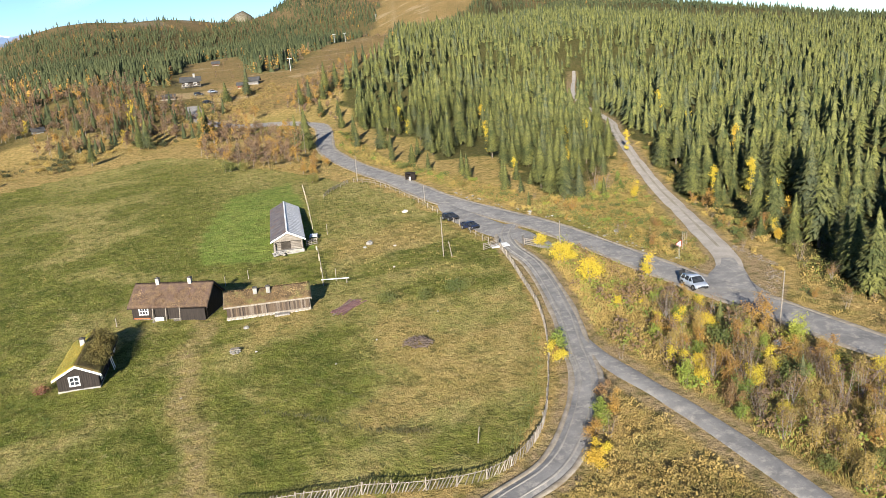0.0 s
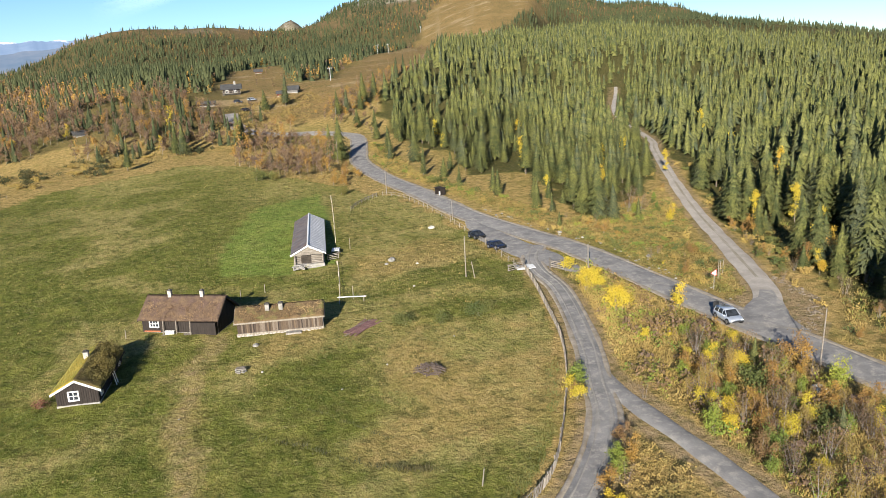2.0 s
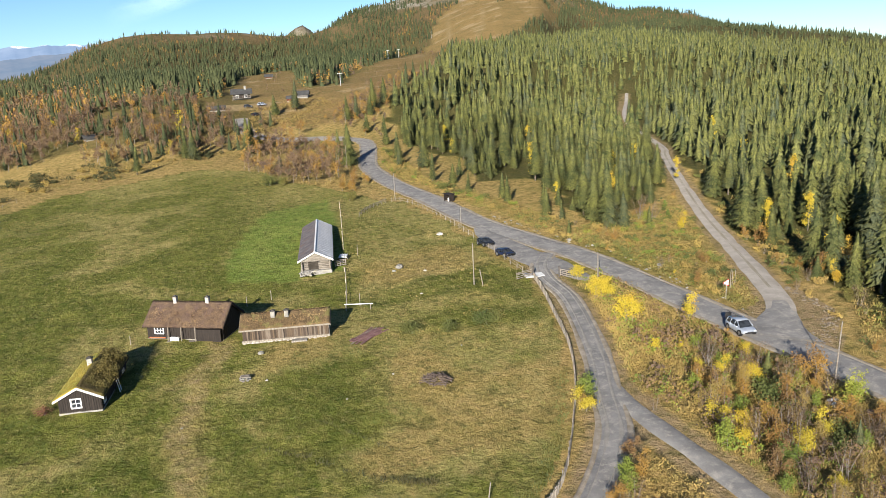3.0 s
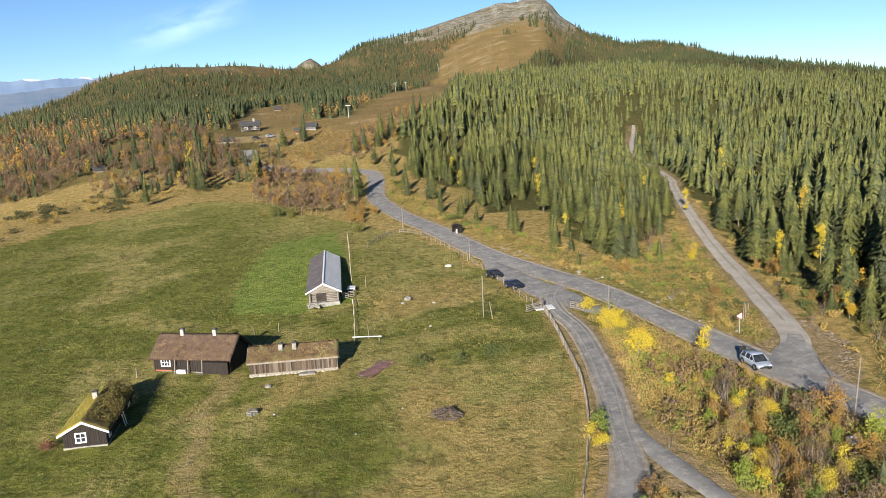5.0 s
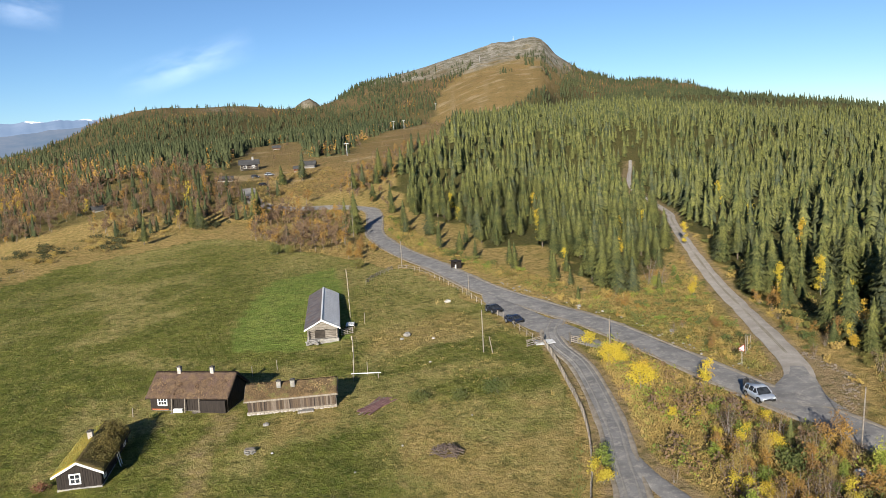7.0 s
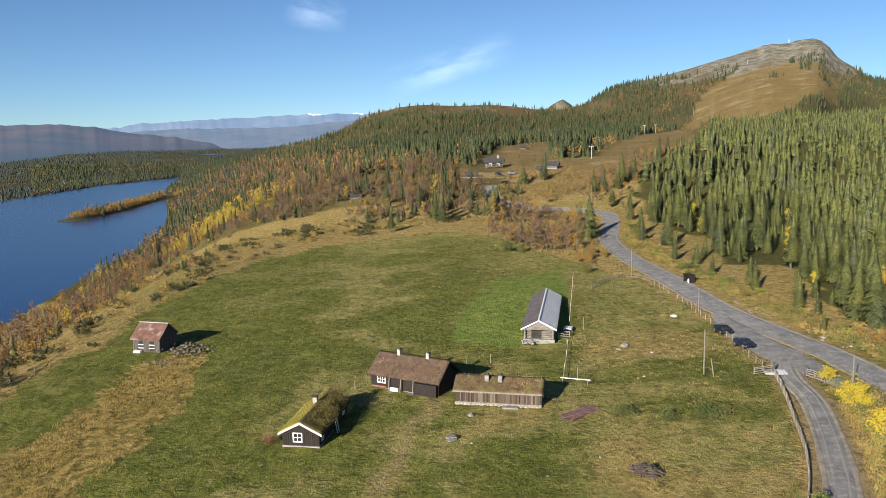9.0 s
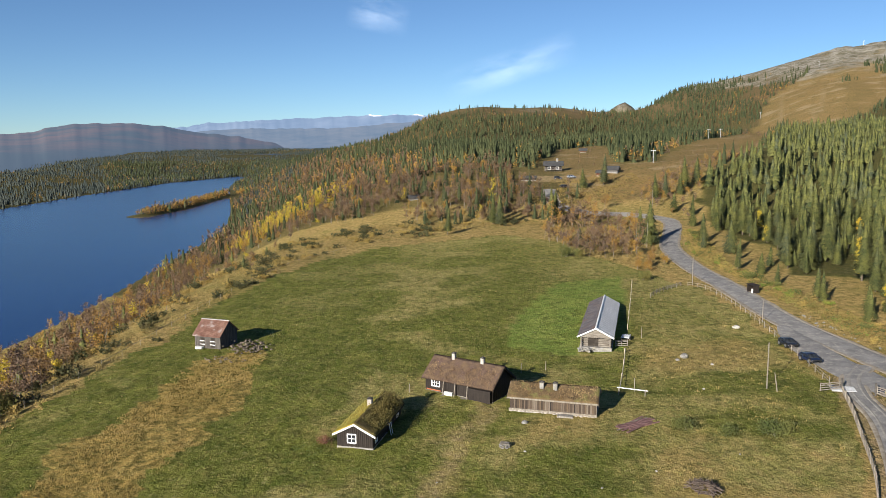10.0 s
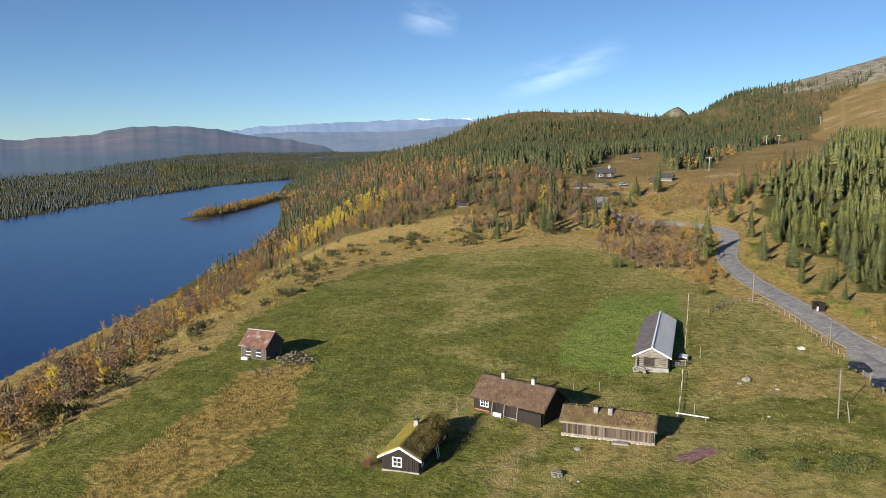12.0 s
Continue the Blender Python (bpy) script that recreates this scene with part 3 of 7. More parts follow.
def tube(path, radii, sides=5):
    """A tapered tube along a path: places and triangles."""
    v, f = [], []
    for k, (p, r) in enumerate(zip(path, radii)):
        for s in range(sides):
            a = 2 * math.pi * s / sides
            v.append((p[0] + r * math.cos(a), p[1] + r * math.sin(a), p[2]))
        if k:
            o = (k - 1) * sides
            for s in range(sides):
                t = (s + 1) % sides
                f += [(o + s, o + t, o + sides + t), (o + s, o + sides + t, o + sides + s)]
    return v, f


def joined(pieces):
    """Several (places, triangles) as one."""
    v, f, n = [], [], 0
    for a, b in pieces:
        v.append(np.asarray(a, float))
        f.append(np.asarray(b, int) + n)
        n += len(a)
    return np.concatenate(v), np.concatenate(f)


def twig_crown(r, h, spread, bare, count, size, core=True):
    """A ragged spruce crown: sprays of needles hanging outwards round a dark core."""
    k = 1 - np.sqrt(r.random(count))
    k = np.clip(k + 0.35 / h * np.sin(k * h * 5.0), 0, 0.985)
    a = r.uniform(0, 6.283, count)
    lobes = 1 + 0.16 * np.sin(3 * a + 7 * k + r.random() * 6) + 0.12 * np.sin(5 * a - 11 * k + r.random() * 6)
    reach = (spread * (1 - k) ** 0.82 * (0.62 + 0.38 * np.clip(k * 7, 0, 1)) * lobes + 0.12) * r.uniform(0.62, 1.08, count)
    z = bare + (h - bare) * k + r.normal(0, 0.12, count)
    ln = size * r.uniform(0.7, 1.35, count) * (1 - 0.55 * k)
    w = 0.34 * ln
    c, s = np.cos(a), np.sin(a)
    t = r.normal(0, 0.35, count)
    inner = np.maximum(reach - ln, 0.0)
    v = np.stack([np.stack([inner * c - s * w, inner * s + c * w, z + 0.18 * ln], 1), np.stack([inner * c + s * w, inner * s - c * w, z + 0.18 * ln], 1), np.stack([reach * np.cos(a + t * 0.3), reach * np.sin(a + t * 0.3), z - ln * r.uniform(0.1, 0.75, count)], 1)], 1).reshape(-1, 3)
    f = np.arange(3 * count).reshape(-1, 3)
    if core:
        n = 7
        ring = [(0.5 * spread * math.cos(6.283 * i / n), 0.5 * spread * math.sin(6.283 * i / n), bare + 0.03 * h) for i in range(n)]
        return joined([(v, f), (ring + [(0, 0, h * 1.0)], [(i, (i + 1) % n, n) for i in range(n)])])
    tip = [(0.1, 0, h * 0.85), (-0.06, 0.09, h * 0.85), (-0.06, -0.09, h * 0.85), (0, 0, h)]
    return joined([(v, f), (tip, [(0, 1, 3), (1, 2, 3), (2, 0, 3)])])


def skirts(r, h, spread, bare, tiers, points, ragged=True):
    """A spruce crown of drooping whorls, each a ragged skirt of branches."""
    pieces = []
    for i in range(tiers):
        k = (i + r.uniform(-0.2, 0.2) * (i > 0)) / tiers
        z = bare + (h - bare) * k * 0.97
        wide = spread * (1 - k) ** 0.85 * (0.78 + 0.22 * min(1, 5 * k + 0.2)) * r.uniform(0.86, 1.12) + 0.06
        lift = (h - bare) / tiers * (2.0 if ragged else 1.55) + 0.12 * wide
        ox, oy = r.normal(0, 0.06 * wide, 2)
        n = points * (2 if ragged else 1)
        turn = r.random() * 6.283
        ring = []
        for s in range(n):
            a = turn + 6.283 * s / n + r.normal(0, 0.12)
            out = s % 2 == 0 or not ragged
            reach = wide * (r.uniform(0.82, 1.2) if out else r.uniform(0.45, 0.62))
            ring.append((ox + reach * math.cos(a), oy + reach * math.sin(a), z - (0.22 * wide * r.uniform(0.5, 1.4) if out else -0.12 * wide)))
        pieces.append((ring + [(ox * 0.5, oy * 0.5, min(h, z + lift))], [(s, (s + 1) % n, n) for s in range(n)]))
    return joined(pieces)


def leaf_cloud(r, centres, spreads, count, size, flat=0.7, quads=True):
    """Small leaves round the ends of the limbs."""
    pick = r.integers(0, len(centres), count)
    mid = np.asarray(centres)[pick] + r.normal(0, 1, (count, 3)) * np.asarray(spreads)[pick][:, None] * (1, 1, flat)
    u = r.normal(0, 1, (count, 3))
    u /= np.linalg.norm(u, axis=1)[:, None]
    w = np.cross(u, r.normal(0, 1, (count, 3)))
    w /= np.linalg.norm(w, axis=1)[:, None]
    s = size * r.uniform(0.6, 1.3, (count, 1))
    if not quads:
        v = np.stack([mid + u * s, mid + w * s * 0.8, mid - (u + w) * s * 0.6], 1).reshape(-1, 3)
        v[:, 2] = np.maximum(v[:, 2], 0.05)
        return v, np.arange(3 * count).reshape(-1, 3)
    v = np.stack([mid + u * s, mid + w * s * 0.7, mid - u * s, mid - w * s * 0.7], 1).reshape(-1, 3)
    o = np.arange(count) * 4
    f = np.concatenate([np.stack([o, o + 1, o + 2], 1), np.stack([o, o + 2, o + 3], 1)])
    v[:, 2] = np.maximum(v[:, 2], 0.05)
    return v, f


def birch(r, h, spread, leaves, size, stems=1, base=0.3, quads=True):
    """Stem and limbs, and the leaves about them, as two shapes."""
    wood, centres, spreads = [], [], []
    for s in range(stems):
        lean, a0 = r.normal(0, 0.10 if stems == 1 else 0.25), r.random() * 6.28
        off = (0, 0) if stems == 1 else r.normal(0, spread * 0.25, 2)
        top = h * (1 if s == 0 else r.uniform(0.6, 0.95))
        path = [(off[0] + lean * k * top * math.cos(a0) + 0.05 * k * r.normal(), off[1] + lean * k * top * math.sin(a0) + 0.05 * k * r.normal(), k * top) for k in (-0.03, 0.2, 0.45, 0.7, 0.9, 1.0)]
        thick = 0.006 * top + 0.014
        wood.append(tube(path, [thick * (1.1 - q) for q in (0, 0.2, 0.45, 0.7, 0.9, 1.0)], 4))
        for b in range(int(6 + h * 0.6)):
            k = r.uniform(base, 0.97)
            j = min(4, int(k * 5))
            p = np.array(path[j]) + (np.array(path[j + 1]) - path[j]) * (k * 5 - j)
            p[2] = k * top
            a = r.random() * 6.28
            ln = spread * (1.15 - k * 0.75) * r.uniform(0.45, 1.0)
            tip = p + (ln * math.cos(a), ln * math.sin(a), ln * r.uniform(0.3, 0.9))
            if quads or b % 4 == 0:
                wood.append(tube([p, (p + tip) / 2 + (0, 0, 0.05), tip], [thick * 0.4, thick * 0.25, 0.01], 3))
            centres += [tip, (p + 2 * tip) / 3]
            spreads += [0.26 * spread + 0.05, 0.2 * spread + 0.05]
    return joined(wood), leaf_cloud(r, centres, spreads, leaves, size, 0.9, quads)


spruce_green = Mat("spruce needles", 0.75)
g = spruce_green
g.b.inputs["Specular IOR Level"].default_value = 0.15
c = g.mix(g.ramp(g.noise(0.33, 2, 0.5), 0.38, 0.62), (0.034, 0.048, 0.017), (0.128, 0.130, 0.033))
c = g.mix(g.ramp(g.noise(0.21, 2, 0.5, squash=(1.0, 1.0, 0.3)), 0.54, 0.64), c, (0.055, 0.068, 0.042))
# paler random sprays stand in for sunlit tips, dark flecks emulate branches
c = g.mix(g.math("MULTIPLY", g.geo.outputs["Random Per Island"], 0.6), c, (0.165, 0.162, 0.056))
c = g.mix(g.math("MULTIPLY", g.ramp(g.noise(2.6, 4, 0.7), 0.46, 0.6), 0.7), c, (0.020, 0.027, 0.012))
g.color(c)
needles = g.m
# pine green, paled and blued to put the distance haze into the colour
g = Mat("hazed pine needles", 0.8)
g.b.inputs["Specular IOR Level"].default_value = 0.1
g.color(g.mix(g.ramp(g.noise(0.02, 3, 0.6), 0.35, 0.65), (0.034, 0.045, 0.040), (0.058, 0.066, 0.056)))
hazed_pine_needles = g.m
g = Mat("dusky hill spruce needles", 0.8)
g.b.inputs["Specular IOR Level"].default_value = 0.1
c = g.mix(g.ramp(g.noise(0.012, 4, 0.65), 0.38, 0.62), (0.022, 0.032, 0.016), (0.050, 0.057, 0.024))
g.color(g.mix(g.math("MULTIPLY", g.geo.outputs["Random Per Island"], 0.6), c, (0.072, 0.078, 0.034)))
hill_needles = g.m
bark = mottled("grey-brown bark", (0.10, 0.075, 0.055), (0.20, 0.165, 0.13), 2.0, 14, 0.9, bump=0.6)
birch_bark = mottled("pale birch bark", (0.16, 0.135, 0.115), (0.30, 0.27, 0.24), 1.5, 10, 0.8, third=(0.10, 0.08, 0.07))


def autumn(name, hues):
    """Leaves that turn colour unevenly from bush to bush."""
    m = Mat(name, 0.65)
    m.b.inputs["Specular IOR Level"].default_value = 0.12
    r = m.node("ShaderNodeValToRGB")
    els = r.color_ramp.elements
    for n, hue in enumerate(hues):
        el = els[n] if n < 2 else els.new(1)
        el.position, el.color = n / (len(hues) - 1), (*hue, 1)
    spot = m.math("MULTIPLY", m.math("SUBTRACT", m.noise(0.14, 2, 0.5), 0.5), 2.4)
    leaf = m.math("MULTIPLY", m.math("SUBTRACT", m.geo.outputs["Random Per Island"], 0.5), 0.24)
    m.put(r.inputs[0], m.math("ADD", m.math("ADD", 0.5, spot), leaf))
    m.color(r.outputs[0])
    return m.m


yellow_leaves = autumn("yellow birch leaves", ((0.25, 0.21, 0.03), (0.38, 0.295, 0.03), (0.34, 0.21, 0.03)))
orange_leaves = autumn("orange birch leaves", ((0.14, 0.088, 0.040), (0.20, 0.115, 0.036), (0.275, 0.162, 0.035), (0.15, 0.090, 0.041)))
brown_leaves = autumn("thin brown birch twigs", ((0.088, 0.060, 0.044), (0.118, 0.079, 0.052), (0.150, 0.095, 0.048), (0.098, 0.068, 0.050)))
ochre_leaves = autumn("ochre birch scrub", ((0.17, 0.125, 0.045), (0.24, 0.175, 0.055), (0.30, 0.215, 0.06), (0.20, 0.135, 0.06)))
green_leaves = autumn("yellow-green willow leaves", ((0.08, 0.11, 0.025), (0.14, 0.17, 0.03), (0.25, 0.25, 0.04)))
olive_leaves = autumn("dull olive juniper", ((0.055, 0.07, 0.022), (0.10, 0.105, 0.03), (0.15, 0.12, 0.035)))
heather_leaves = autumn("heather and dwarf birch", ((0.15, 0.115, 0.042), (0.20, 0.140, 0.046), (0.26, 0.185, 0.062), (0.13, 0.115, 0.038)))
green_leaves_dark = autumn("rank green weeds", ((0.045, 0.066, 0.014), (0.068, 0.092, 0.018), (0.11, 0.12, 0.028)))
juniper_leaves = autumn("dark juniper needles", ((0.036, 0.042, 0.018), (0.058, 0.058, 0.024), (0.085, 0.072, 0.030)))
straw_blades = autumn("dry grass blades", ((0.17, 0.13, 0.038), (0.23, 0.165, 0.052), (0.29, 0.21, 0.078)))
green_blades = autumn("meadow grass blades", ((0.10, 0.135, 0.022), (0.15, 0.165, 0.035), (0.22, 0.20, 0.06)))


def plant(name, wood, wood_mat, crown, crown_mat, label, category, group):
    """A tree or bush: an Empty at its foot with stem and crown."""
    root = tagged(new(name), label, category, group)
    for part_name, shape, mat in (("trunk", wood, wood_mat), ("crown", crown, crown_mat)):
        ob = new(part_name, mesh_of(part_name, *shape, [mat]))
        ob.parent = root
    return root


def stand(protos, spots, group_rng):
    """Copies of a few plants, each turned and sized anew."""
    for n, (x, y, size) in enumerate(spots):
        ob = protos[n % len(protos)]
        m = pose(x, y, on_ground(x, y) - 0.05, group_rng.normal(0, 1.5), group_rng.normal(0, 1.5), group_rng.uniform(0, 360))
        if n < len(protos) and ob.location.length == 0:
            ob.matrix_world = m
            ob.scale = (size, size, size)
        else:
            old = ob.scale.copy()
            ob.scale = (size, size, size)
            copy_thing(ob, m)
            ob.scale = old


def thicket(name, label, category, protos, spots, mats, seed):
    """Woods past counting, as one mesh. protos: lists of (places, triangles, material slot)."""
    r = np.random.default_rng(seed)
    x, y, size = np.asarray(spots).T
    z = ground_z(x, y)
    which = r.integers(0, len(protos), len(x))
    verts, faces, slots, n = [], [], [], 0
    for k, proto in enumerate(protos):
        sel = np.nonzero(which == k)[0]
        if not len(sel):
            continue
        a = r.uniform(0, 6.283, len(sel))
        c, s = np.cos(a), np.sin(a)
        wide = size[sel] * r.uniform(0.85, 1.15, len(sel))
        for v, f, slot in proto:
            vx = (v[None, :, 0] * c[:, None] - v[None, :, 1] * s[:, None]) * wide[:, None] + x[sel][:, None]
            vy = (v[None, :, 0] * s[:, None] + v[None, :, 1] * c[:, None]) * wide[:, None] + y[sel][:, None]
            vz = v[None, :, 2] * size[sel][:, None] + z[sel][:, None] - 0.1
            verts.append(np.stack([vx, vy, vz], -1).reshape(-1, 3))
            faces.append((f[None] + (n + np.arange(len(sel)) * len(v))[:, None, None]).reshape(-1, 3))
            slots.append(np.full(len(faces[-1]), slot))
            n += len(sel) * len(v)
    ob = new(name, mesh_of(name, np.concatenate(verts), np.concatenate(faces), mats, np.concatenate(slots)))
    return tagged(ob, label, category, kind="stuff")


def scatter(r, box, count):
    return r.uniform(box[0], box[1], count), r.uniform(box[2], box[3], count)


def sector(r, az0, az1, d0, d1, spacing):
    """Places spread evenly over a sector of the plan, one for each square of that spacing."""
    area = 0.5 * (d1**2 - d0**2) * radians(az1 - az0)
    n = int(area / spacing**2)
    d = np.sqrt(r.uniform(d0**2, d1**2, n))
    a = np.radians(r.uniform(az0, az1, n))
    return d * np.sin(a), d * np.cos(a)


def clear(x, y, gap=3.5):
    ok = np.ones(len(x), bool)
    for line in ROADS:
        ok &= near_line(x, y, line[::4] + line[-1:]) > gap
    return ok


def spread_out(x, y, gap):
    """Thins out places that stand closer than the gap."""
    keep, cells = [], {}
    for n, (a, b) in enumerate(zip(x, y)):
        key = (int(a // gap), int(b // gap))
        if all(math.hypot(a - p, b - q) >= gap for dx in (-1, 0, 1) for dy in (-1, 0, 1) for p, q in cells.get((key[0] + dx, key[1] + dy), ())):
            cells.setdefault(key, []).append((a, b))
            keep.append(n)
    return np.array(keep, int)


# spruces: the nearest as single trees
r = np.random.default_rng(11)
protos = []
for h, w, b in ((13, 2.7, 0.7), (15, 2.9, 1.2), (11, 2.6, 0.4), (14, 2.3, 2.0), (9, 2.5, 0.3), (16, 2.8, 1.6), (12, 2.0, 0.8)):
    wood = tube([(0, 0, -0.3), (0.05, 0, h * 0.5), (0, 0.05, h * 0.97)], [0.016 * h, 0.009 * h, 0.02], 6)
    protos.append(plant("spruce_tree", wood, bark, joined([skirts(r, h, w, b, int(h * 1.7), 6), twig_crown(r, h, w * 1.25, b, 760, 0.6, False)]), needles, "tall dark green spruce with drooping branches at the forest edge", "spruce", "spruces along the road"))
px, py = sector(r, 8, 62, 70, 250, 2.0)
wob = 7.0 * cloudy(px, py, 0.07, 33.0)
ok = (inside(px + wob, py + wob, NEAR_WOOD) | inside(px + 0.5 * wob, py, EAST_WOOD)) & clear(px, py, 3.3)
px, py = px[ok], py[ok]
gap = cloudy(px, py, 0.05, 31.0) > -0.17
px, py = px[gap], py[gap]
order = np.argsort(near_line(px, py, MAIN_ROAD[::4]))
px, py = px[order], py[order]
keep = spread_out(px, py, 2.75)
px, py = px[keep], py[keep]
near, rest = slice(0, 280), slice(280, None)
stand(protos, [(x, y, s) for x, y, s in zip(px[near], py[near], np.where(px[near] > 70 + 0.7 * (py[near] - 50), 0.42, 0.28) + 0.55 * r.beta(1.1, 1.2, 280))], r)
lone = [(50.1, 45.0, 0.24), (45.5, 31.5, 0.22), (52.5, 197, 1.05), (50.5, 200, 0.7), (49, 286, 0.85), (57, 288.5, 0.75), (13, 236, 0.85), (15, 234, 0.75), (31, 235, 0.8), (33, 239, 0.95), (-1, 219, 0.6), (67, 178, 0.9), (63.5, 124, 0.35), (64.5, 128, 0.45), (65, 112, 0.4), (70, 100, 0.75), (72, 98.5, 0.55), (62.5, 140, 0.3), (64, 152, 0.5), (61.5, 158, 0.35), (75, 96, 0.3), (66, 196, 0.6), (63, 186, 0.4), (71, 222, 0.6), (76, 240, 0.5), (72, 246, 0.7), (70, 262, 0.6), (74, 265, 0.75), (80, 268, 0.6), (84, 276, 0.8), (90, 282, 0.9), (-66, 96, 0.5), (-72, 122, 0.4), (-80, 150, 0.45), (66, 108, 0.3), (68, 118, 0.35), (66.5, 132, 0.3), (69, 160, 0.4), (66, 170, 0.35), (74, 107, 0.35), (80, 110, 0.4), (62.5, 100, 0.22), (84, 108, 0.35), (72, 112, 0.3)]
stand(protos, lone, r)

# yellow birches lighting up the spruce forest
gold_trees = []
for h, w, n in ((6.5, 0.95, 900), (5.2, 1.1, 900)):
    wood, crown = birch(r, h, w, n, 0.13, 1, 0.2)
    gold_trees.append(plant("birch_tree", wood, birch_bark, crown, yellow_leaves, "slim yellow birch among dark spruces", "birch", "yellow birches in the forest"))
stand(gold_trees, [(87.2, 83.9, 0.8), (89, 72.9, 0.95), (104, 86, 1.0), (77.9, 91.4, 0.6), (98.9, 119.1, 0.7), (84, 66, 0.8), (95, 83, 0.9), (76, 61, 0.6), (112, 104, 1.0), (101, 137, 0.9), (92, 131, 0.8), (84, 120, 0.7), (79, 142, 0.8), (118, 122, 1.0), (71, 118, 0.6), (88, 160, 0.9), (98, 180, 0.9), (80, 190, 0.8), (130, 145, 1.0), (140, 160, 0.9), (86, 210, 0.8)], r)

# spruces past counting
mid = [[(*skirts(r, h, w, b, 11, 4), 0)] for h, w, b in ((12, 2.7, 0.5), (14, 2.8, 0.7), (10, 2.6, 0.3), (13, 2.1, 1.0), (8, 2.5, 0.3), (15, 2.7, 0.9))]
back = [[(*skirts(r, h, w, 0.4, 7, 3), 0)] for h, w in ((12, 2.7), (14, 2.8), (10, 2.6), (13, 2.1), (8, 2.6), (11, 1.9))]
x2, y2 = sector(r, 10, 62, 248, 760, 4.5)
ok = (inside(x2, y2, NEAR_WOOD) | inside(x2, y2, EAST_WOOD)) & clear(x2, y2, 3.4) & (cloudy(x2, y2, 0.03, 37.0) > -0.42)
x2, y2 = np.concatenate([px[rest], x2[ok]]), np.concatenate([py[rest], y2[ok]])
spots = np.stack([x2, y2, np.where((np.hypot(x2, y2) > 205) & (np.abs(np.degrees(np.arctan2(x2, y2)) - 35.3) < 0.4) & (y2 < 240), 0.24, 0.26 + 0.62 * r.beta(0.9, 1.2, len(x2)))], 1)
close = np.hypot(x2, y2) < 330
thicket("spruce_forest", "dense spruce forest on the lower hillside", "forest", mid, spots[close], [needles], 3)
thicket("spruce_forest", "dense spruce forest climbing the hillside", "forest", back, spots[~close], [needles], 6)

small = [[(*skirts(r, h, w, 0.3, 3, 6, False), 0)] for h, w in ((12, 2.1), (10, 2.0), (8, 1.9), (11, 1.7), (13, 1.9))]


def tree_line(x, y, z, r):
    """Fewer trees towards the bare tops."""
    return r.random(len(x)) > np.where(x > 300, smooth01((z - 104) / 30), 0.88 * smooth01((z - 62) / 24))


xe, ye = sector(r, 26, 62, 740, 1450, 9.0)
ok = ~inside(xe, ye, SLOPE) & (ye < 1190) & (height(xe, ye) < 108)
thicket("hill_spruces", "far spruces on the shoulder of the hill", "forest", small, np.stack([xe, ye, 0.35 + 0.5 * r.beta(1.3, 1.8, len(xe))], 1)[ok], [hill_needles], 41)
x3, y3 = sector(r, -25, 42, 330, 1600, 5.9)
z3 = height(x3, y3)
n3 = cloudy(x3, y3, 0.008, 9.0)
ok = ~inside(x3, y3, SLOPE) & ~inside(x3, y3, NEAR_WOOD) & ~inside(x3, y3, EAST_WOOD) & (z3 > LAKE + 0.35) & (near_line(x3, y3, SPIT) > 30) & tree_line(x3, y3, z3, r) & (n3 > -0.42) & ~(inside(x3, y3, [(150, 600), (230, 690), (400, 960), (520, 1130), (460, 1130), (330, 960), (190, 760)]) & (n3 < 0.1))
x3, y3 = x3[ok], y3[ok]
xn, yn = sector(r, -22, 30, 330, 720, 5.2)
ok = ~inside(xn, yn, SLOPE) & ~inside(xn, yn, NEAR_WOOD) & ~inside(xn, yn, EAST_WOOD) & (height(xn, yn) > LAKE + 0.3) & (cloudy(xn, yn, 0.012, 19.0) > -0.2)
x3, y3 = np.concatenate([x3, xn[ok]]), np.concatenate([y3, yn[ok]])
orange = r.random(len(x3)) < np.clip(0.10 + 0.9 * cloudy(x3, y3, 0.009, 23.0) + 0.3 * smooth01((520 - y3) / 200) + 0.5 * smooth01((1100 - y3) / 350) * smooth01((20 - x3) / 90), 0.03, 0.72)
lakeward = smooth01((1100 - y3) / 350) * smooth01((20 - x3) / 90)
sparse = r.random(len(x3)) < 0.25 * lakeward
thicket("hill_spruces", "spruce woods covering the hills behind the farm", "forest", small, np.stack([x3, y3, np.where(np.hypot(x3, y3) < 720, 0.42, 0.36) + 0.5 * r.beta(1.3, 1.8, len(x3))], 1)[~orange & ~sparse], [hill_needles], 4)

CLUMP = [(430, 890), (500, 985), (585, 1060), (690, 1100), (680, 930), (560, 840)]
xc, yc = scatter(r, (430, 690, 840, 1100), 1100)
ok = inside(xc, yc, CLUMP) & (cloudy(xc, yc, 0.012, 15.0) > -0.15)
thicket("hill_spruces", "spruces beside the upper ski slope", "forest", small, np.stack([xc, yc, 0.3 + 0.5 * r.beta(1.3, 1.8, len(xc))], 1)[ok], [hill_needles], 40)

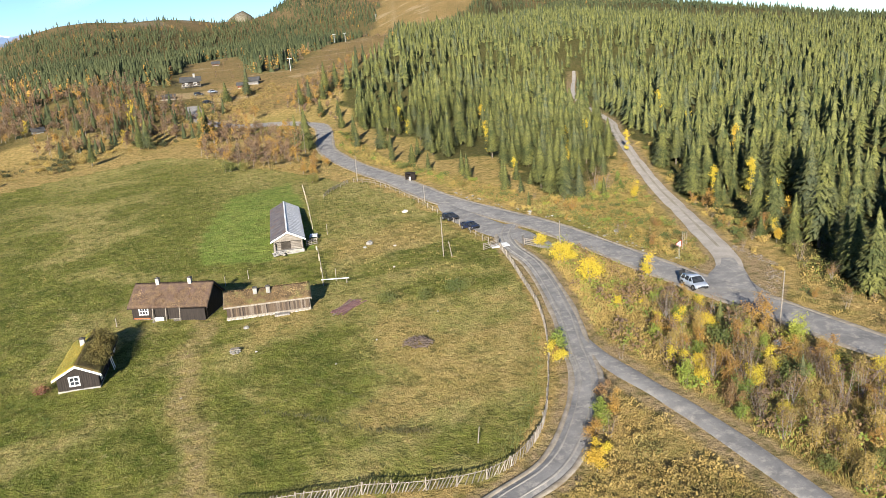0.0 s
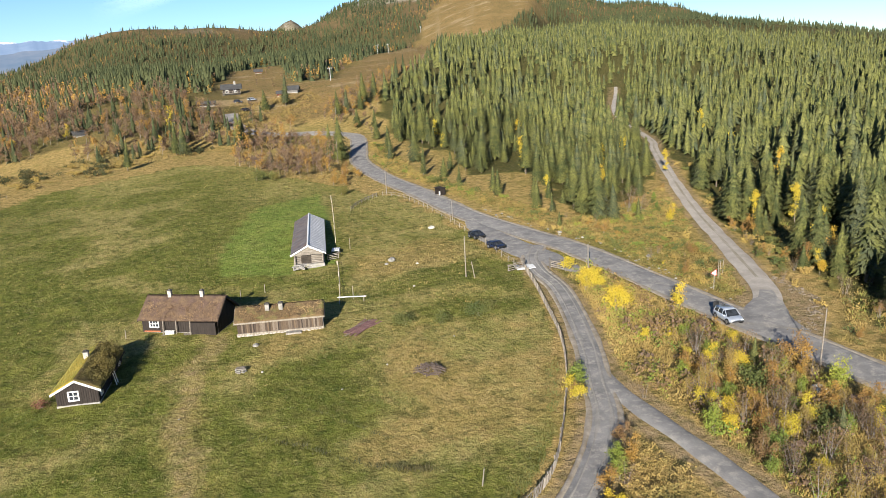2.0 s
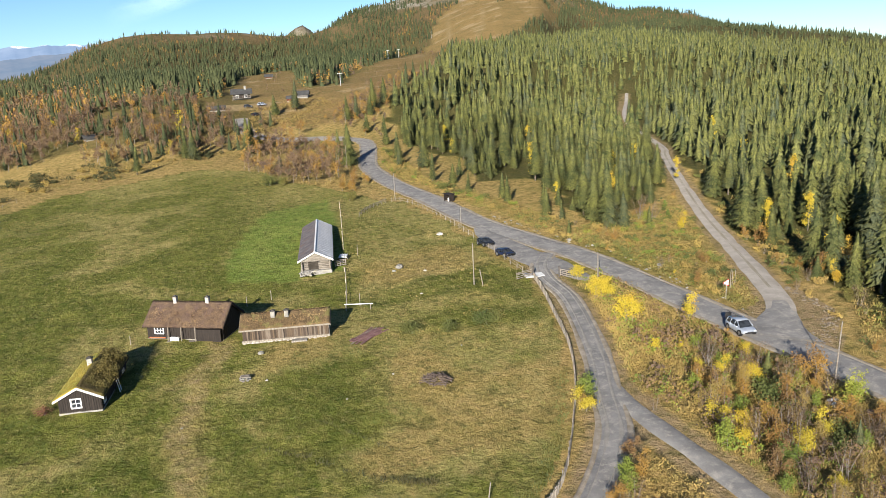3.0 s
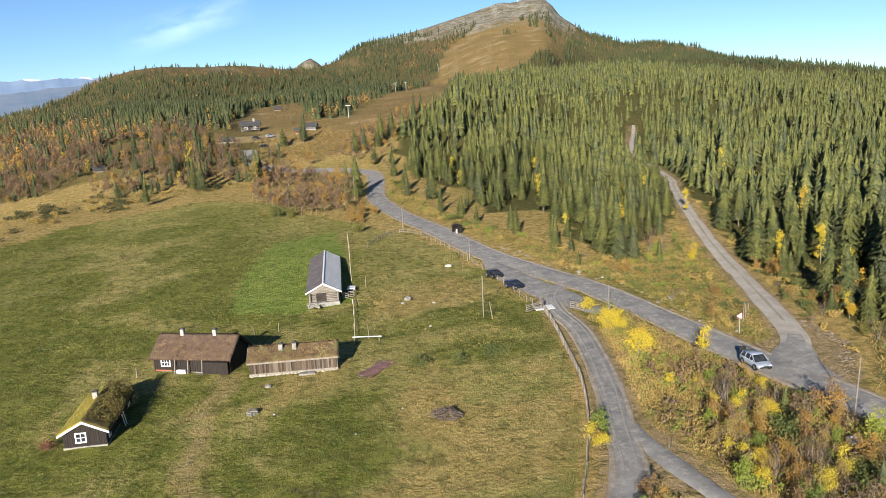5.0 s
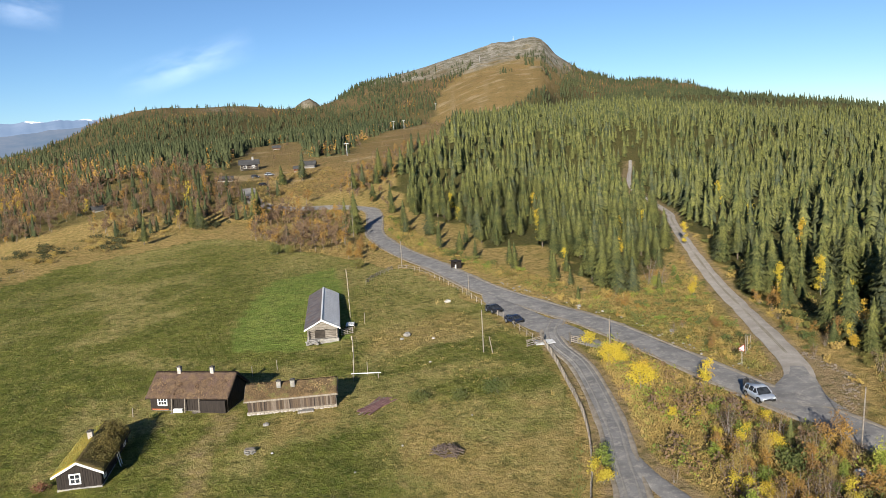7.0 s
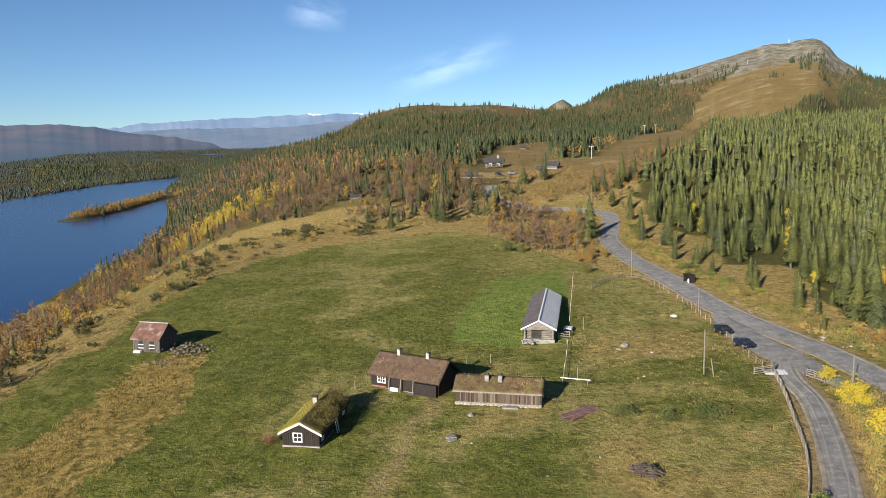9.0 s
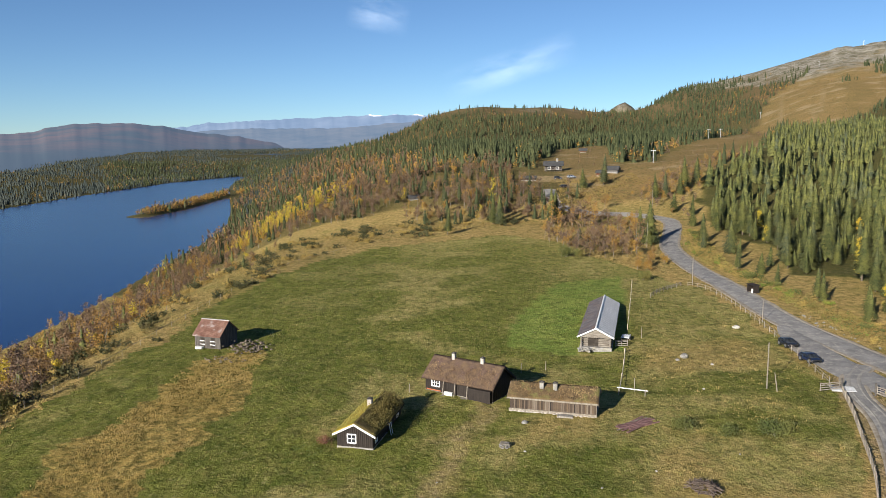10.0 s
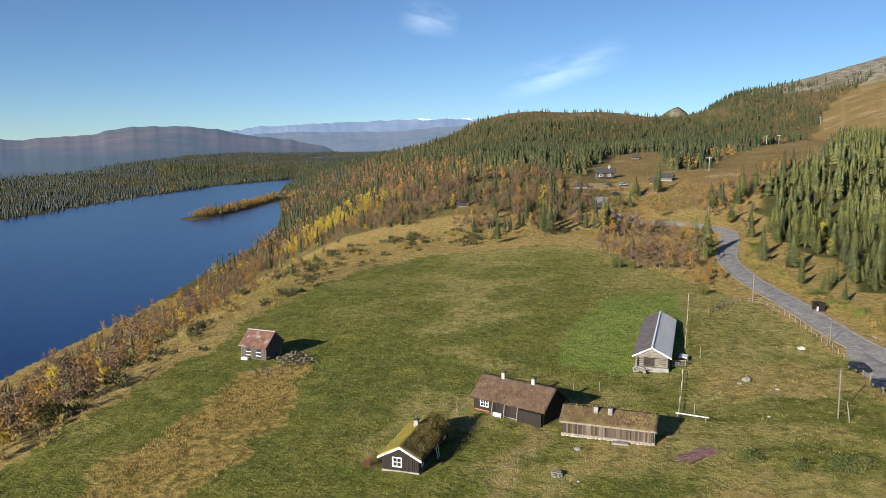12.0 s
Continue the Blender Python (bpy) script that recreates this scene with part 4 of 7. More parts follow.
wooded = []
for h, w, n in ((6.5, 1.3, 310), (5.5, 1.35, 300), (7.5, 1.3, 330), (4.5, 1.25, 240)):
    wood, crown = birch(r, h, w, int(0.65 * n), 0.25, 1, 0.1, False)
    wooded.append([(*wood, 0), (*crown, 1)])
tiny = []
for h, w, n in ((6.0, 1.2, 26), (5.0, 1.2, 24)):
    wood, crown = birch(r, h, w, n, 0.58, 1, 0.15, False)
    tiny.append([(*crown, 1)])
spots = np.stack([x3, y3, r.uniform(0.5, 0.95, len(x3)) * (1 + 0.35 * lakeward)], 1)
dull = r.random(len(x3)) < 0.35 + 0.42 * lakeward
thicket("hill_birches", "orange autumn birches scattered through the hill woods", "birch wood", tiny, spots[orange & ~dull], [birch_bark, orange_leaves], 5)
thicket("hill_birches", "brown half-bare birches scattered through the hill woods", "birch wood", tiny, spots[orange & dull], [birch_bark, brown_leaves], 25)
xs, ys = sector(r, 5, 36, 330, 1200, 24.0)
ok = inside(xs, ys, SLOPE)
thicket("hill_birches", "low brown shrubs dotted over the ski slope", "birch wood", tiny, np.stack([xs, ys, r.uniform(0.2, 0.5, len(xs))], 1)[ok], [birch_bark, brown_leaves], 26)

# birches past counting
BELT = [(-86, 266), (-67, 269), (-49, 265), (-32, 256), (-18, 245), (-5, 233), (6, 240), (26, 244), (34, 240), (52, 246), (50, 262), (34, 285), (20, 330), (-30, 372), (-95, 415), (-122, 400), (-112, 330), (-95, 285)]
COPSE = [(32, 182), (40, 172), (50, 186), (53, 205), (56, 222), (46, 236), (30, 232), (26, 208)]
x4, y4 = scatter(r, (-124, 60, 165, 416), 8600)
n4 = cloudy(x4, y4, 0.03, 12.0)
in_belt, in_copse = inside(x4 + 6 * n4, y4 + 6 * n4, BELT), inside(x4, y4, COPSE)
ok = (in_belt | in_copse) & (n4 > -0.22) & clear(x4, y4, 4) & (np.hypot(x4 - 42, y4 - 318) > 16)
x4, y4, in_copse = x4[ok], y4[ok], in_copse[ok]
keep = spread_out(x4, y4, 2.0)
x4, y4, in_copse = x4[keep], y4[keep], in_copse[keep]
draw = r.random(len(x4))
gold = inside(x4, y4, [(-116, 410), (-92, 300), (-60, 284), (-46, 330), (-66, 412)])
kinds = np.where(in_copse, np.where(draw < 0.76, 0, np.where(draw < 0.96, 1, 3)), np.where(gold, np.where(draw < 0.62, 2, np.where(draw < 0.8, 1, 3)), np.where(draw < 0.56, 0, np.where(draw < 0.72, 1, np.where(draw < 0.745, 2, 3)))))
sizes = r.uniform(0.6, 1.15, len(x4))
spots = np.stack([x4, y4, sizes], 1)
for n, (leaf, label) in enumerate(((brown_leaves, "nearly bare brown birches north of the meadow"), (orange_leaves, "orange autumn birches north of the meadow"), (yellow_leaves, "bright yellow birches above the lake"))):
    thicket("birch_wood", label, "birch wood", wooded, spots[kinds == n], [birch_bark, leaf], 20 + n)
thicket("spruce_wood", "young spruces among the birches", "forest", mid, spots[kinds == 3] * (1, 1, 0.52), [hill_needles], 24)

# bushes between the upper road and the ski slope
GAP = [(69, 222), (80, 252), (99, 296), (128, 332), (112, 332), (78, 292), (63, 268), (68, 246)]
x9, y9 = scatter(r, (60, 130, 220, 335), 900)
ok = inside(x9, y9, GAP) & clear(x9, y9, 4)
x9, y9 = x9[ok], y9[ok]
keep = spread_out(x9, y9, 2.3)
spots = np.stack([x9, y9, r.uniform(0.4, 0.8, len(x9))], 1)[keep]
half = r.random(len(spots)) < 0.55
thicket("birch_wood", "orange birches beside the upper road", "birch wood", wooded, spots[half], [birch_bark, orange_leaves], 38)
thicket("birch_wood", "brown birches beside the upper road", "birch wood", wooded, spots[~half], [birch_bark, brown_leaves], 39)

# the slope down to the lake
x5, y5 = scatter(r, (-130, -46, 40, 340), 6500)
edge = np.interp(y5, (40, 80, 105, 120, 150, 178, 215, 330), (-53, -50, -48, -47, -45, -41, -46, -60))
z5 = height(x5, y5)
down = (edge - x5) / 60
ok = (x5 < edge - 2.0) & (z5 > LAKE + 0.6) & (r.random(len(x5)) < np.where(x5 < np.interp(y5, (40, 80, 92, 112, 140, 164, 200, 264, 330), (-52, -50, -52, -58, -65, -70, -80, -92, -95)), 0.96, 0.03))
x5, y5 = x5[ok], y5[ok]
keep = spread_out(x5, y5, 1.75)
spots = np.stack([x5[keep], y5[keep], r.uniform(0.5, 1.0, len(keep))], 1)
draw = r.random(len(spots))
leafy_near = []
for h, w, n in ((6.5, 1.4, 430), (5.5, 1.45, 400), (7.2, 1.4, 460), (4.5, 1.3, 340)):
    wood, crown = birch(r, h, w, n, 0.20, 1, 0.15, False)
    leafy_near.append([(*wood, 0), (*crown, 1)])
by_water = spots[:, 1] > 125
for far_off, shapes, seed in ((True, wooded, 30), (False, leafy_near, 130)):
    here, share = spots[by_water == far_off], draw[by_water == far_off]
    thicket("birch_wood", "orange birches on the slope above the lake", "birch wood", shapes, here[share < 0.24], [birch_bark, orange_leaves], seed)
    thicket("birch_wood", "bare brown birches on the slope above the lake", "birch wood", shapes, here[(share >= 0.24) & (share < 0.89)], [birch_bark, brown_leaves], seed + 1)
    thicket("birch_wood", "yellow birches on the slope above the lake", "birch wood", shapes, here[(share >= 0.89) & (share < 0.93)], [birch_bark, yellow_leaves], seed + 2)
thicket("spruce_wood", "dark spruces on the slope above the lake", "forest", mid, spots[draw >= 0.93] * (1, 1, 0.5), [needles], 33)

# spit of land and the flat woods beyond the lake
y6 = r.uniform(578, 858, 900)
x6 = np.interp(y6, [p[1] for p in SPIT], [p[0] for p in SPIT]) + r.normal(0, 5.0, 900)
ok = height(x6, y6) > LAKE + 0.5
spots = np.stack([x6, y6, r.uniform(0.4, 0.9, 900)], 1)[ok]
half = r.random(len(spots)) < 0.93
thicket("birch_wood", "orange birches on a low spit in the lake", "birch wood", tiny, spots[half], [birch_bark, orange_leaves], 34)
thicket("spruce_wood", "small dark trees on a low spit in the lake", "forest", small, spots[~half] * (1, 1, 0.7), [needles], 35)
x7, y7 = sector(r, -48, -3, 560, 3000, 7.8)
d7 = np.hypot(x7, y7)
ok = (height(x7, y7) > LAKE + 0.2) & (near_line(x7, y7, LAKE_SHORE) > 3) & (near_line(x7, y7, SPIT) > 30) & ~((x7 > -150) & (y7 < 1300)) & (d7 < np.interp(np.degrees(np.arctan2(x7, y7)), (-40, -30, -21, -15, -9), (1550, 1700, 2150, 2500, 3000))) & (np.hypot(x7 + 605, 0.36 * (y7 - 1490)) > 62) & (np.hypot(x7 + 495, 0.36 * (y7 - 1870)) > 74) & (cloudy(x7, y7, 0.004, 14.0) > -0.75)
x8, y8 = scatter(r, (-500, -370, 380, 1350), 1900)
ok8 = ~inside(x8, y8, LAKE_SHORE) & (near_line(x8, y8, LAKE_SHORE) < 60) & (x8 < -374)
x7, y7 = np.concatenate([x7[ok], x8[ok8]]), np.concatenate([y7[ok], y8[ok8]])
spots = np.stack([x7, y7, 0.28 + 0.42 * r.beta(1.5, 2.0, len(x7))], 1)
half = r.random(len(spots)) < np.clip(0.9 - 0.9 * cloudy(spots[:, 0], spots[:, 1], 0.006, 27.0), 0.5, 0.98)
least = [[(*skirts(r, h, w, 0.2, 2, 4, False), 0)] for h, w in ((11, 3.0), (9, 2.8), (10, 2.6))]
thicket("far_woods", "dark pine woods on the flat land beyond the lake", "forest", least, spots[half], [hazed_pine_needles], 36)
thicket("far_woods", "orange birches on the flat land beyond the lake", "birch wood", tiny, spots[~half], [birch_bark, orange_leaves], 37)

# ---- building kit ----


def part(name, bm, material, parent, label="", smooth=False):
    """Links a bmesh as one mesh object under a thing or a part."""
    bmesh.ops.recalc_face_normals(bm, faces=bm.faces)
    me = bpy.data.meshes.new(name)
    bm.to_mesh(me)
    bm.free()
    me.materials.append(material)
    if smooth:
        me.polygons.foreach_set("use_smooth", np.ones(len(me.polygons), bool))
    ob = new(name, me)
    ob.parent = parent
    return tagged(ob, label)


def slab(bm, lo, hi, bevel=0.0, m=None):
    """A box between two corners, with its edges taken off."""
    res = bmesh.ops.create_cube(bm, size=1.0)
    vs = res["verts"]
    lo, hi = Vector(lo), Vector(hi)
    for v in vs:
        v.co = Vector(((v.co.x + 0.5) * (hi.x - lo.x) + lo.x, (v.co.y + 0.5) * (hi.y - lo.y) + lo.y, (v.co.z + 0.5) * (hi.z - lo.z) + lo.z))
    if bevel:
        edges = list({e for v in vs for e in v.link_edges})
        new_geo = bmesh.ops.bevel(bm, geom=edges, offset=bevel, segments=1, affect="EDGES")
        vs = list({v for f in new_geo["faces"] for v in f.verts} | {v for v in vs if v.is_valid})
    if m is not None:
        bmesh.ops.transform(bm, matrix=m, verts=vs)
    return vs


def bar(bm, a, b, r, sides=6, r2=None):
    """A round bar from a to b."""
    a, b = Vector(a), Vector(b)
    d = b - a
    res = bmesh.ops.create_cone(bm, cap_ends=True, segments=sides, radius1=r, radius2=r if r2 is None else r2, depth=d.length)
    m = Matrix.Translation((a + b) / 2) @ d.to_track_quat("Z", "Y").to_matrix().to_4x4()
    bmesh.ops.transform(bm, matrix=m, verts=res["verts"])
    return res["verts"]


def boxed(name, lo, hi, material, parent, label="", bevel=0.02, m=None):
    bm = bmesh.new()
    slab(bm, lo, hi, bevel, m)
    return part(name, bm, material, parent, label)


def roundbar(name, a, b, r, material, parent, label="", sides=6, r2=None):
    bm = bmesh.new()
    bar(bm, a, b, r, sides, r2)
    return part(name, bm, material, parent, label, smooth=False)


tarred = mottled("dark tarred boards", (0.016, 0.012, 0.010), (0.034, 0.026, 0.021), 1.5, 20, 0.75, squash=(4, 4, 0.5))
grey_wood = mottled("weathered grey boards", (0.16, 0.135, 0.105), (0.30, 0.265, 0.22), 1.3, 16, 0.9, squash=(5, 5, 0.5))
log_wood = mottled("old grey logs", (0.13, 0.11, 0.09), (0.27, 0.24, 0.20), 1.2, 12, 0.9, squash=(1, 1, 4))
white_paint = mottled("white painted wood", (0.70, 0.69, 0.66), (0.82, 0.81, 0.79), 3, 20, 0.6, bump=0.1)
strip_mat = Mat("weathered uneven boards", 0.9)
pick = strip_mat.node("ShaderNodeValToRGB")
for n, hue in enumerate(((0.025, 0.019, 0.015), (0.12, 0.085, 0.055), (0.045, 0.032, 0.024), (0.18, 0.148, 0.115), (0.075, 0.05, 0.034))):
    el = pick.color_ramp.elements[n] if n < 2 else pick.color_ramp.elements.new(1)
    el.position, el.color = n / 4, (*hue, 1)
strip_mat.put(pick.inputs[0], strip_mat.info.outputs["Random"])
grainy = strip_mat.noise(1.3, 5, 0.65, True, (6, 6, 0.45))
strip_mat.color(strip_mat.mix(strip_mat.math("MULTIPLY", strip_mat.ramp(grainy, 0.4, 0.65), 0.6), pick.outputs[0], (0.06, 0.045, 0.035)))
strip_mat.bump(grainy, 0.4, 0.03)
strip_wood = strip_mat.m
stone_mat = mottled("grey field stone", (0.16, 0.15, 0.135), (0.33, 0.315, 0.29), 2.2, 18, 0.9, bump=0.8, depth=0.05, third=(0.33, 0.30, 0.22))
plaster = mottled("limewashed chimney", (0.30, 0.27, 0.24), (0.50, 0.46, 0.41), 3, 16, 0.85, third=(0.32, 0.28, 0.25))
soot = mottled("sooty cap stone", (0.05, 0.045, 0.04), (0.12, 0.11, 0.10), 3, 16, 0.9)
moss = mottled("yellow-green roof moss", (0.21, 0.165, 0.022), (0.33, 0.24, 0.034), 0.8, 7, 0.95, bump=0.7, depth=0.1, third=(0.11, 0.12, 0.025))
dark_turf = mottled("dark heather turf", (0.075, 0.062, 0.02), (0.14, 0.11, 0.03), 0.9, 7, 0.95, bump=0.9, depth=0.15, third=(0.12, 0.085, 0.035))
red_turf = mottled("dry reddish-brown turf", (0.074, 0.048, 0.036), (0.150, 0.100, 0.058), 1.6, 7, 0.95, bump=0.9, depth=0.12, third=(0.105, 0.068, 0.055))
straw_turf = mottled("dry straw turf", (0.075, 0.052, 0.027), (0.165, 0.110, 0.055), 1.5, 7, 0.95, bump=0.9, depth=0.12, third=(0.16, 0.145, 0.05))
dark_roof = mottled("old blue-grey slate roofing", (0.085, 0.075, 0.08), (0.165, 0.145, 0.145), 1.0, 9, 0.95, third=(0.15, 0.10, 0.08))
zinc = mottled("pale galvanised roof sheet", (0.52, 0.52, 0.515), (0.62, 0.615, 0.61), 0.4, 6, 0.75, 0.0, bump=0.15, squash=(6, 0.4, 1))
zinc.node_tree.nodes["Principled BSDF"].inputs["Specular IOR Level"].default_value = 0.15
rusty = mottled("rusted corrugated iron", (0.13, 0.062, 0.045), (0.24, 0.140, 0.105), 1.1, 9, 0.75, 0.15, bump=0.3, third=(0.40, 0.36, 0.34))
glass = Mat("dark window glass", 0.08)
glass.b.inputs["Specular IOR Level"].default_value = 0.35
glass.color(glass.mix(glass.ramp(glass.noise(2, 3, 0.5, True)), (0.012, 0.014, 0.016), (0.03, 0.034, 0.04)))
glass = glass.m
# near-black tone puts the shade of open interiors into solid panels
shade_panel = mottled("dark colour for a shaded interior", (0.03, 0.025, 0.02), (0.06, 0.05, 0.04), 2, 10, 0.95)


def gable_walls(w, l, eave, ridge, base=0.0):
    """Four walls with gables, the ridge along y."""
    bm = bmesh.new()
    x, y = w / 2, l / 2
    front = [bm.verts.new(c) for c in ((-x, -y, base), (x, -y, base), (x, -y, eave), (0, -y, ridge), (-x, -y, eave))]
    back = [bm.verts.new(c) for c in ((-x, y, base), (x, y, base), (x, y, eave), (0, y, ridge), (-x, y, eave))]
    bm.faces.new(front)
    bm.faces.new(back[::-1])
    for i in range(5):
        j = (i + 1) % 5
        bm.faces.new((front[j], front[i], back[i], back[j]))
    return bm


def roof_half(side, w, l, eave, ridge, over, end, thick, rough=0.0, cells=(10, 26), seed=0.0):
    """One slope of a roof as a thick slab with an uneven top."""
    bm = bmesh.new()
    run = w / 2 + over
    fall = (ridge - eave) / (w / 2)
    nx, ny = cells
    top, low = [], []
    for i in range(nx + 1):
        k = i / nx
        x = side * run * k
        z = ridge - fall * run * k
        row_t, row_l = [], []
        for j in range(ny + 1):
            y = -(l / 2 + end) + (l + 2 * end) * j / ny
            edge = 0.4 if i in (0, nx) or j in (0, ny) else 1.0
            d = rough * edge * (noise.noise(Vector((x * 1.7, y * 1.7, seed))) + 0.6 * noise.noise(Vector((x * 5, y * 5, seed + 3))))
            jut = rough * 0.6 * noise.noise(Vector((y * 2.5, side, seed + 9))) if i == nx else 0.0
            row_t.append(bm.verts.new((x + side * jut, y, z + thick + d)))
            row_l.append(bm.verts.new((x, y, z)))
        top.append(row_t)
        low.append(row_l)
    for i in range(nx):
        for j in range(ny):
            bm.faces.new((top[i][j], top[i + 1][j], top[i + 1][j + 1], top[i][j + 1]))
            bm.faces.new((low[i][j], low[i][j + 1], low[i + 1][j + 1], low[i + 1][j]))
    for i in range(nx):
        for j in (0, ny):
            bm.faces.new((top[i][j], low[i][j], low[i + 1][j], top[i + 1][j]))
    for j in range(ny):
        for i in (0, nx):
            bm.faces.new((top[i][j], top[i][j + 1], low[i][j + 1], low[i][j]))
    return bm


def bargeboards(parent, w, eave, ridge, over, y, thick, material):
    """The two boards under a gable's edge."""
    fall = (ridge - eave) / (w / 2)
    run = w / 2 + over
    for side in (-1, 1):
        bm = bmesh.new()
        pts = [(0, ridge + thick), (side * run, ridge - fall * run + thick), (side * run, ridge - fall * run - 0.10), (0, ridge - 0.10)]
        a = [bm.verts.new((x, y - 0.03, z)) for x, z in pts]
        b = [bm.verts.new((x, y + 0.03, z)) for x, z in pts]
        bm.faces.new(a)
        bm.faces.new(b[::-1])
        for i in range(4):
            j = (i + 1) % 4
            bm.faces.new((a[i], b[i], b[j], a[j]))
        part("bargeboard", bm, material, parent)


def boards(parent, x0, x1, z0, z1, out, m, material, width=0.22, seed=0, gable=None, names="board"):
    """Upright boards over a wall, each its own piece. m carries the wall's plane (x along, y out) to the building."""
    r = random.Random(seed)
    n = max(1, round((x1 - x0) / width))
    step = (x1 - x0) / n
    for i in range(n):
        a, b = x0 + i * step + 0.008, x0 + (i + 1) * step - 0.008
        top = z1 if gable is None else gable((a + b) / 2)
        bm = bmesh.new()
        slab(bm, (a, 0, z0 + r.uniform(-0.04, 0.03)), (b, out + r.uniform(0, 0.018), top), 0.0, m)
        part(names, bm, material, parent)


def window(parent, m, w, h, across=2, down=2):
    """A white window: frame, dark panes and glazing bars. m: x along the wall, y out, z up, at its centre."""
    bm = bmesh.new()
    for lo, hi in (((-w / 2 - 0.09, 0, -h / 2 - 0.09), (w / 2 + 0.09, 0.07, -h / 2)), ((-w / 2 - 0.09, 0, h / 2), (w / 2 + 0.09, 0.07, h / 2 + 0.09)), ((-w / 2 - 0.09, 0, -h / 2), (-w / 2, 0.07, h / 2)), ((w / 2, 0, -h / 2), (w / 2 + 0.09, 0.07, h / 2))):
        slab(bm, lo, hi, 0.0, m)
    frame_ob = part("window_frame", bm, white_paint, parent, "white painted window frame")
    for i in range(across):
        for j in range(down):
            a, b = -w / 2 + w * i / across, -w / 2 + w * (i + 1) / across
            c, d = -h / 2 + h * j / down, -h / 2 + h * (j + 1) / down
            bm = bmesh.new()
            slab(bm, (a + 0.03, 0.005, c + 0.03), (b - 0.03, 0.03, d - 0.03), 0.0, m)
            part("pane", bm, glass, frame_ob, "dark window pane")
    bm = bmesh.new()
    for i in range(across + 1):
        x = -w / 2 + w * i / across
        slab(bm, (x - 0.03, 0.0, -h / 2), (x + 0.03, 0.05, h / 2), 0.0, m)
    for j in range(down + 1):
        z = -h / 2 + h * j / down
        slab(bm, (-w / 2, 0.0, z - 0.03), (w / 2, 0.046, z + 0.03), 0.0, m)
    part("glazing_bar", bm, white_paint, frame_ob)


def chimney(parent, x, y, z0, z1, size=0.5, material=None, cap=True):
    stack = boxed("chimney", (x - size / 2, y - size / 2, z0), (x + size / 2, y + size / 2, z1), material or plaster, parent, "limewashed chimney", 0.03)
    if cap:
        boxed("chimney_cap", (x - size * 0.62, y - size * 0.62, z1 - 0.002), (x + size * 0.62, y + size * 0.62, z1 + 0.10), soot, stack, "sooty stone cap", 0.02)
        boxed("flue", (x - size * 0.25, y - size * 0.25, z1 + 0.09), (x + size * 0.25, y + size * 0.25, z1 + 0.2), soot, stack, "", 0.02)


def tufts(parent, name, material, w, l, eave, ridge, over, thick, count, high, side=0, seed=1, lean=0.3, blade=0.10, start=0.0):
    """Grass and low shrubs growing from a turf roof."""
    r = np.random.default_rng(seed)
    x = r.uniform(-1, 1, count) if side == 0 else side * r.uniform(0, 1, count)
    x = np.sign(x) * (start + (1 - start) * np.abs(x)) * (w / 2 + over)
    y = r.uniform(-l / 2, l / 2, count)
    z = ridge - np.abs(x) * (ridge - eave) / (w / 2) + thick
    hh = high * r.uniform(0.4, 1.3, count)
    a = r.uniform(0, 6.283, count)
    c, s = np.cos(a) * blade, np.sin(a) * blade
    lx, ly = r.normal(0, lean, count) * hh, r.normal(0, lean, count) * hh
    v = np.stack([np.stack([x - c, y - s, z - 0.06], 1), np.stack([x + c, y + s, z - 0.06], 1), np.stack([x + lx, y + ly, z + hh], 1)], 1).reshape(-1, 3)
    ob = new(name, mesh_of(name, v, np.arange(count * 3).reshape(-1, 3), [material]))
    ob.parent = parent
    return tagged(ob, kind="stuff")


def stones(parent, name, spots, material, seed=0):
    """Rough stones, each its own piece; spots: x, y, z, size."""
    r = random.Random(seed)
    shapes = []
    for k in range(4):
        bm = bmesh.new()
        bmesh.ops.create_icosphere(bm, subdivisions=1, radius=0.5)
        for v in bm.verts:
            v.co = Vector((v.co.x * r.uniform(0.8, 1.3), v.co.y * r.uniform(0.75, 1.2), v.co.z * r.uniform(0.5, 0.9)))
        me = bpy.data.meshes.new(name)
        bm.to_mesh(me)
        bm.free()
        me.materials.append(material)
        shapes.append(me)
    for x, y, z, size in spots:
        ob = new(name, shapes[r.randrange(4)])
        ob.parent = parent
        ob.matrix_basis = pose(x, y, z, r.uniform(-20, 20), r.uniform(-20, 20), r.uniform(0, 360)) @ Matrix.Diagonal((size, size * r.uniform(0.7, 1.1), size * r.uniform(0.6, 0.9), 1))


def placed(name, x, y, az, label, category, group="", drop=0.0):
    """An Empty on the ground whose y axis points along the bearing."""
    root = tagged(new(name), label, category, group)
    root.matrix_world = pose(x, y, on_ground(x, y) - drop, 0, 0, -az)
    return root




def wall_plane(face, offset):
    """x along the wall, y out of it, for one side of a building."""
    turn = {"front": math.pi, "back": 0.0, "right": -math.pi / 2, "left": math.pi / 2}[face]
    m = Matrix.Rotation(turn, 4, "Z")
    return m @ Matrix.Translation((0, offset, 0))


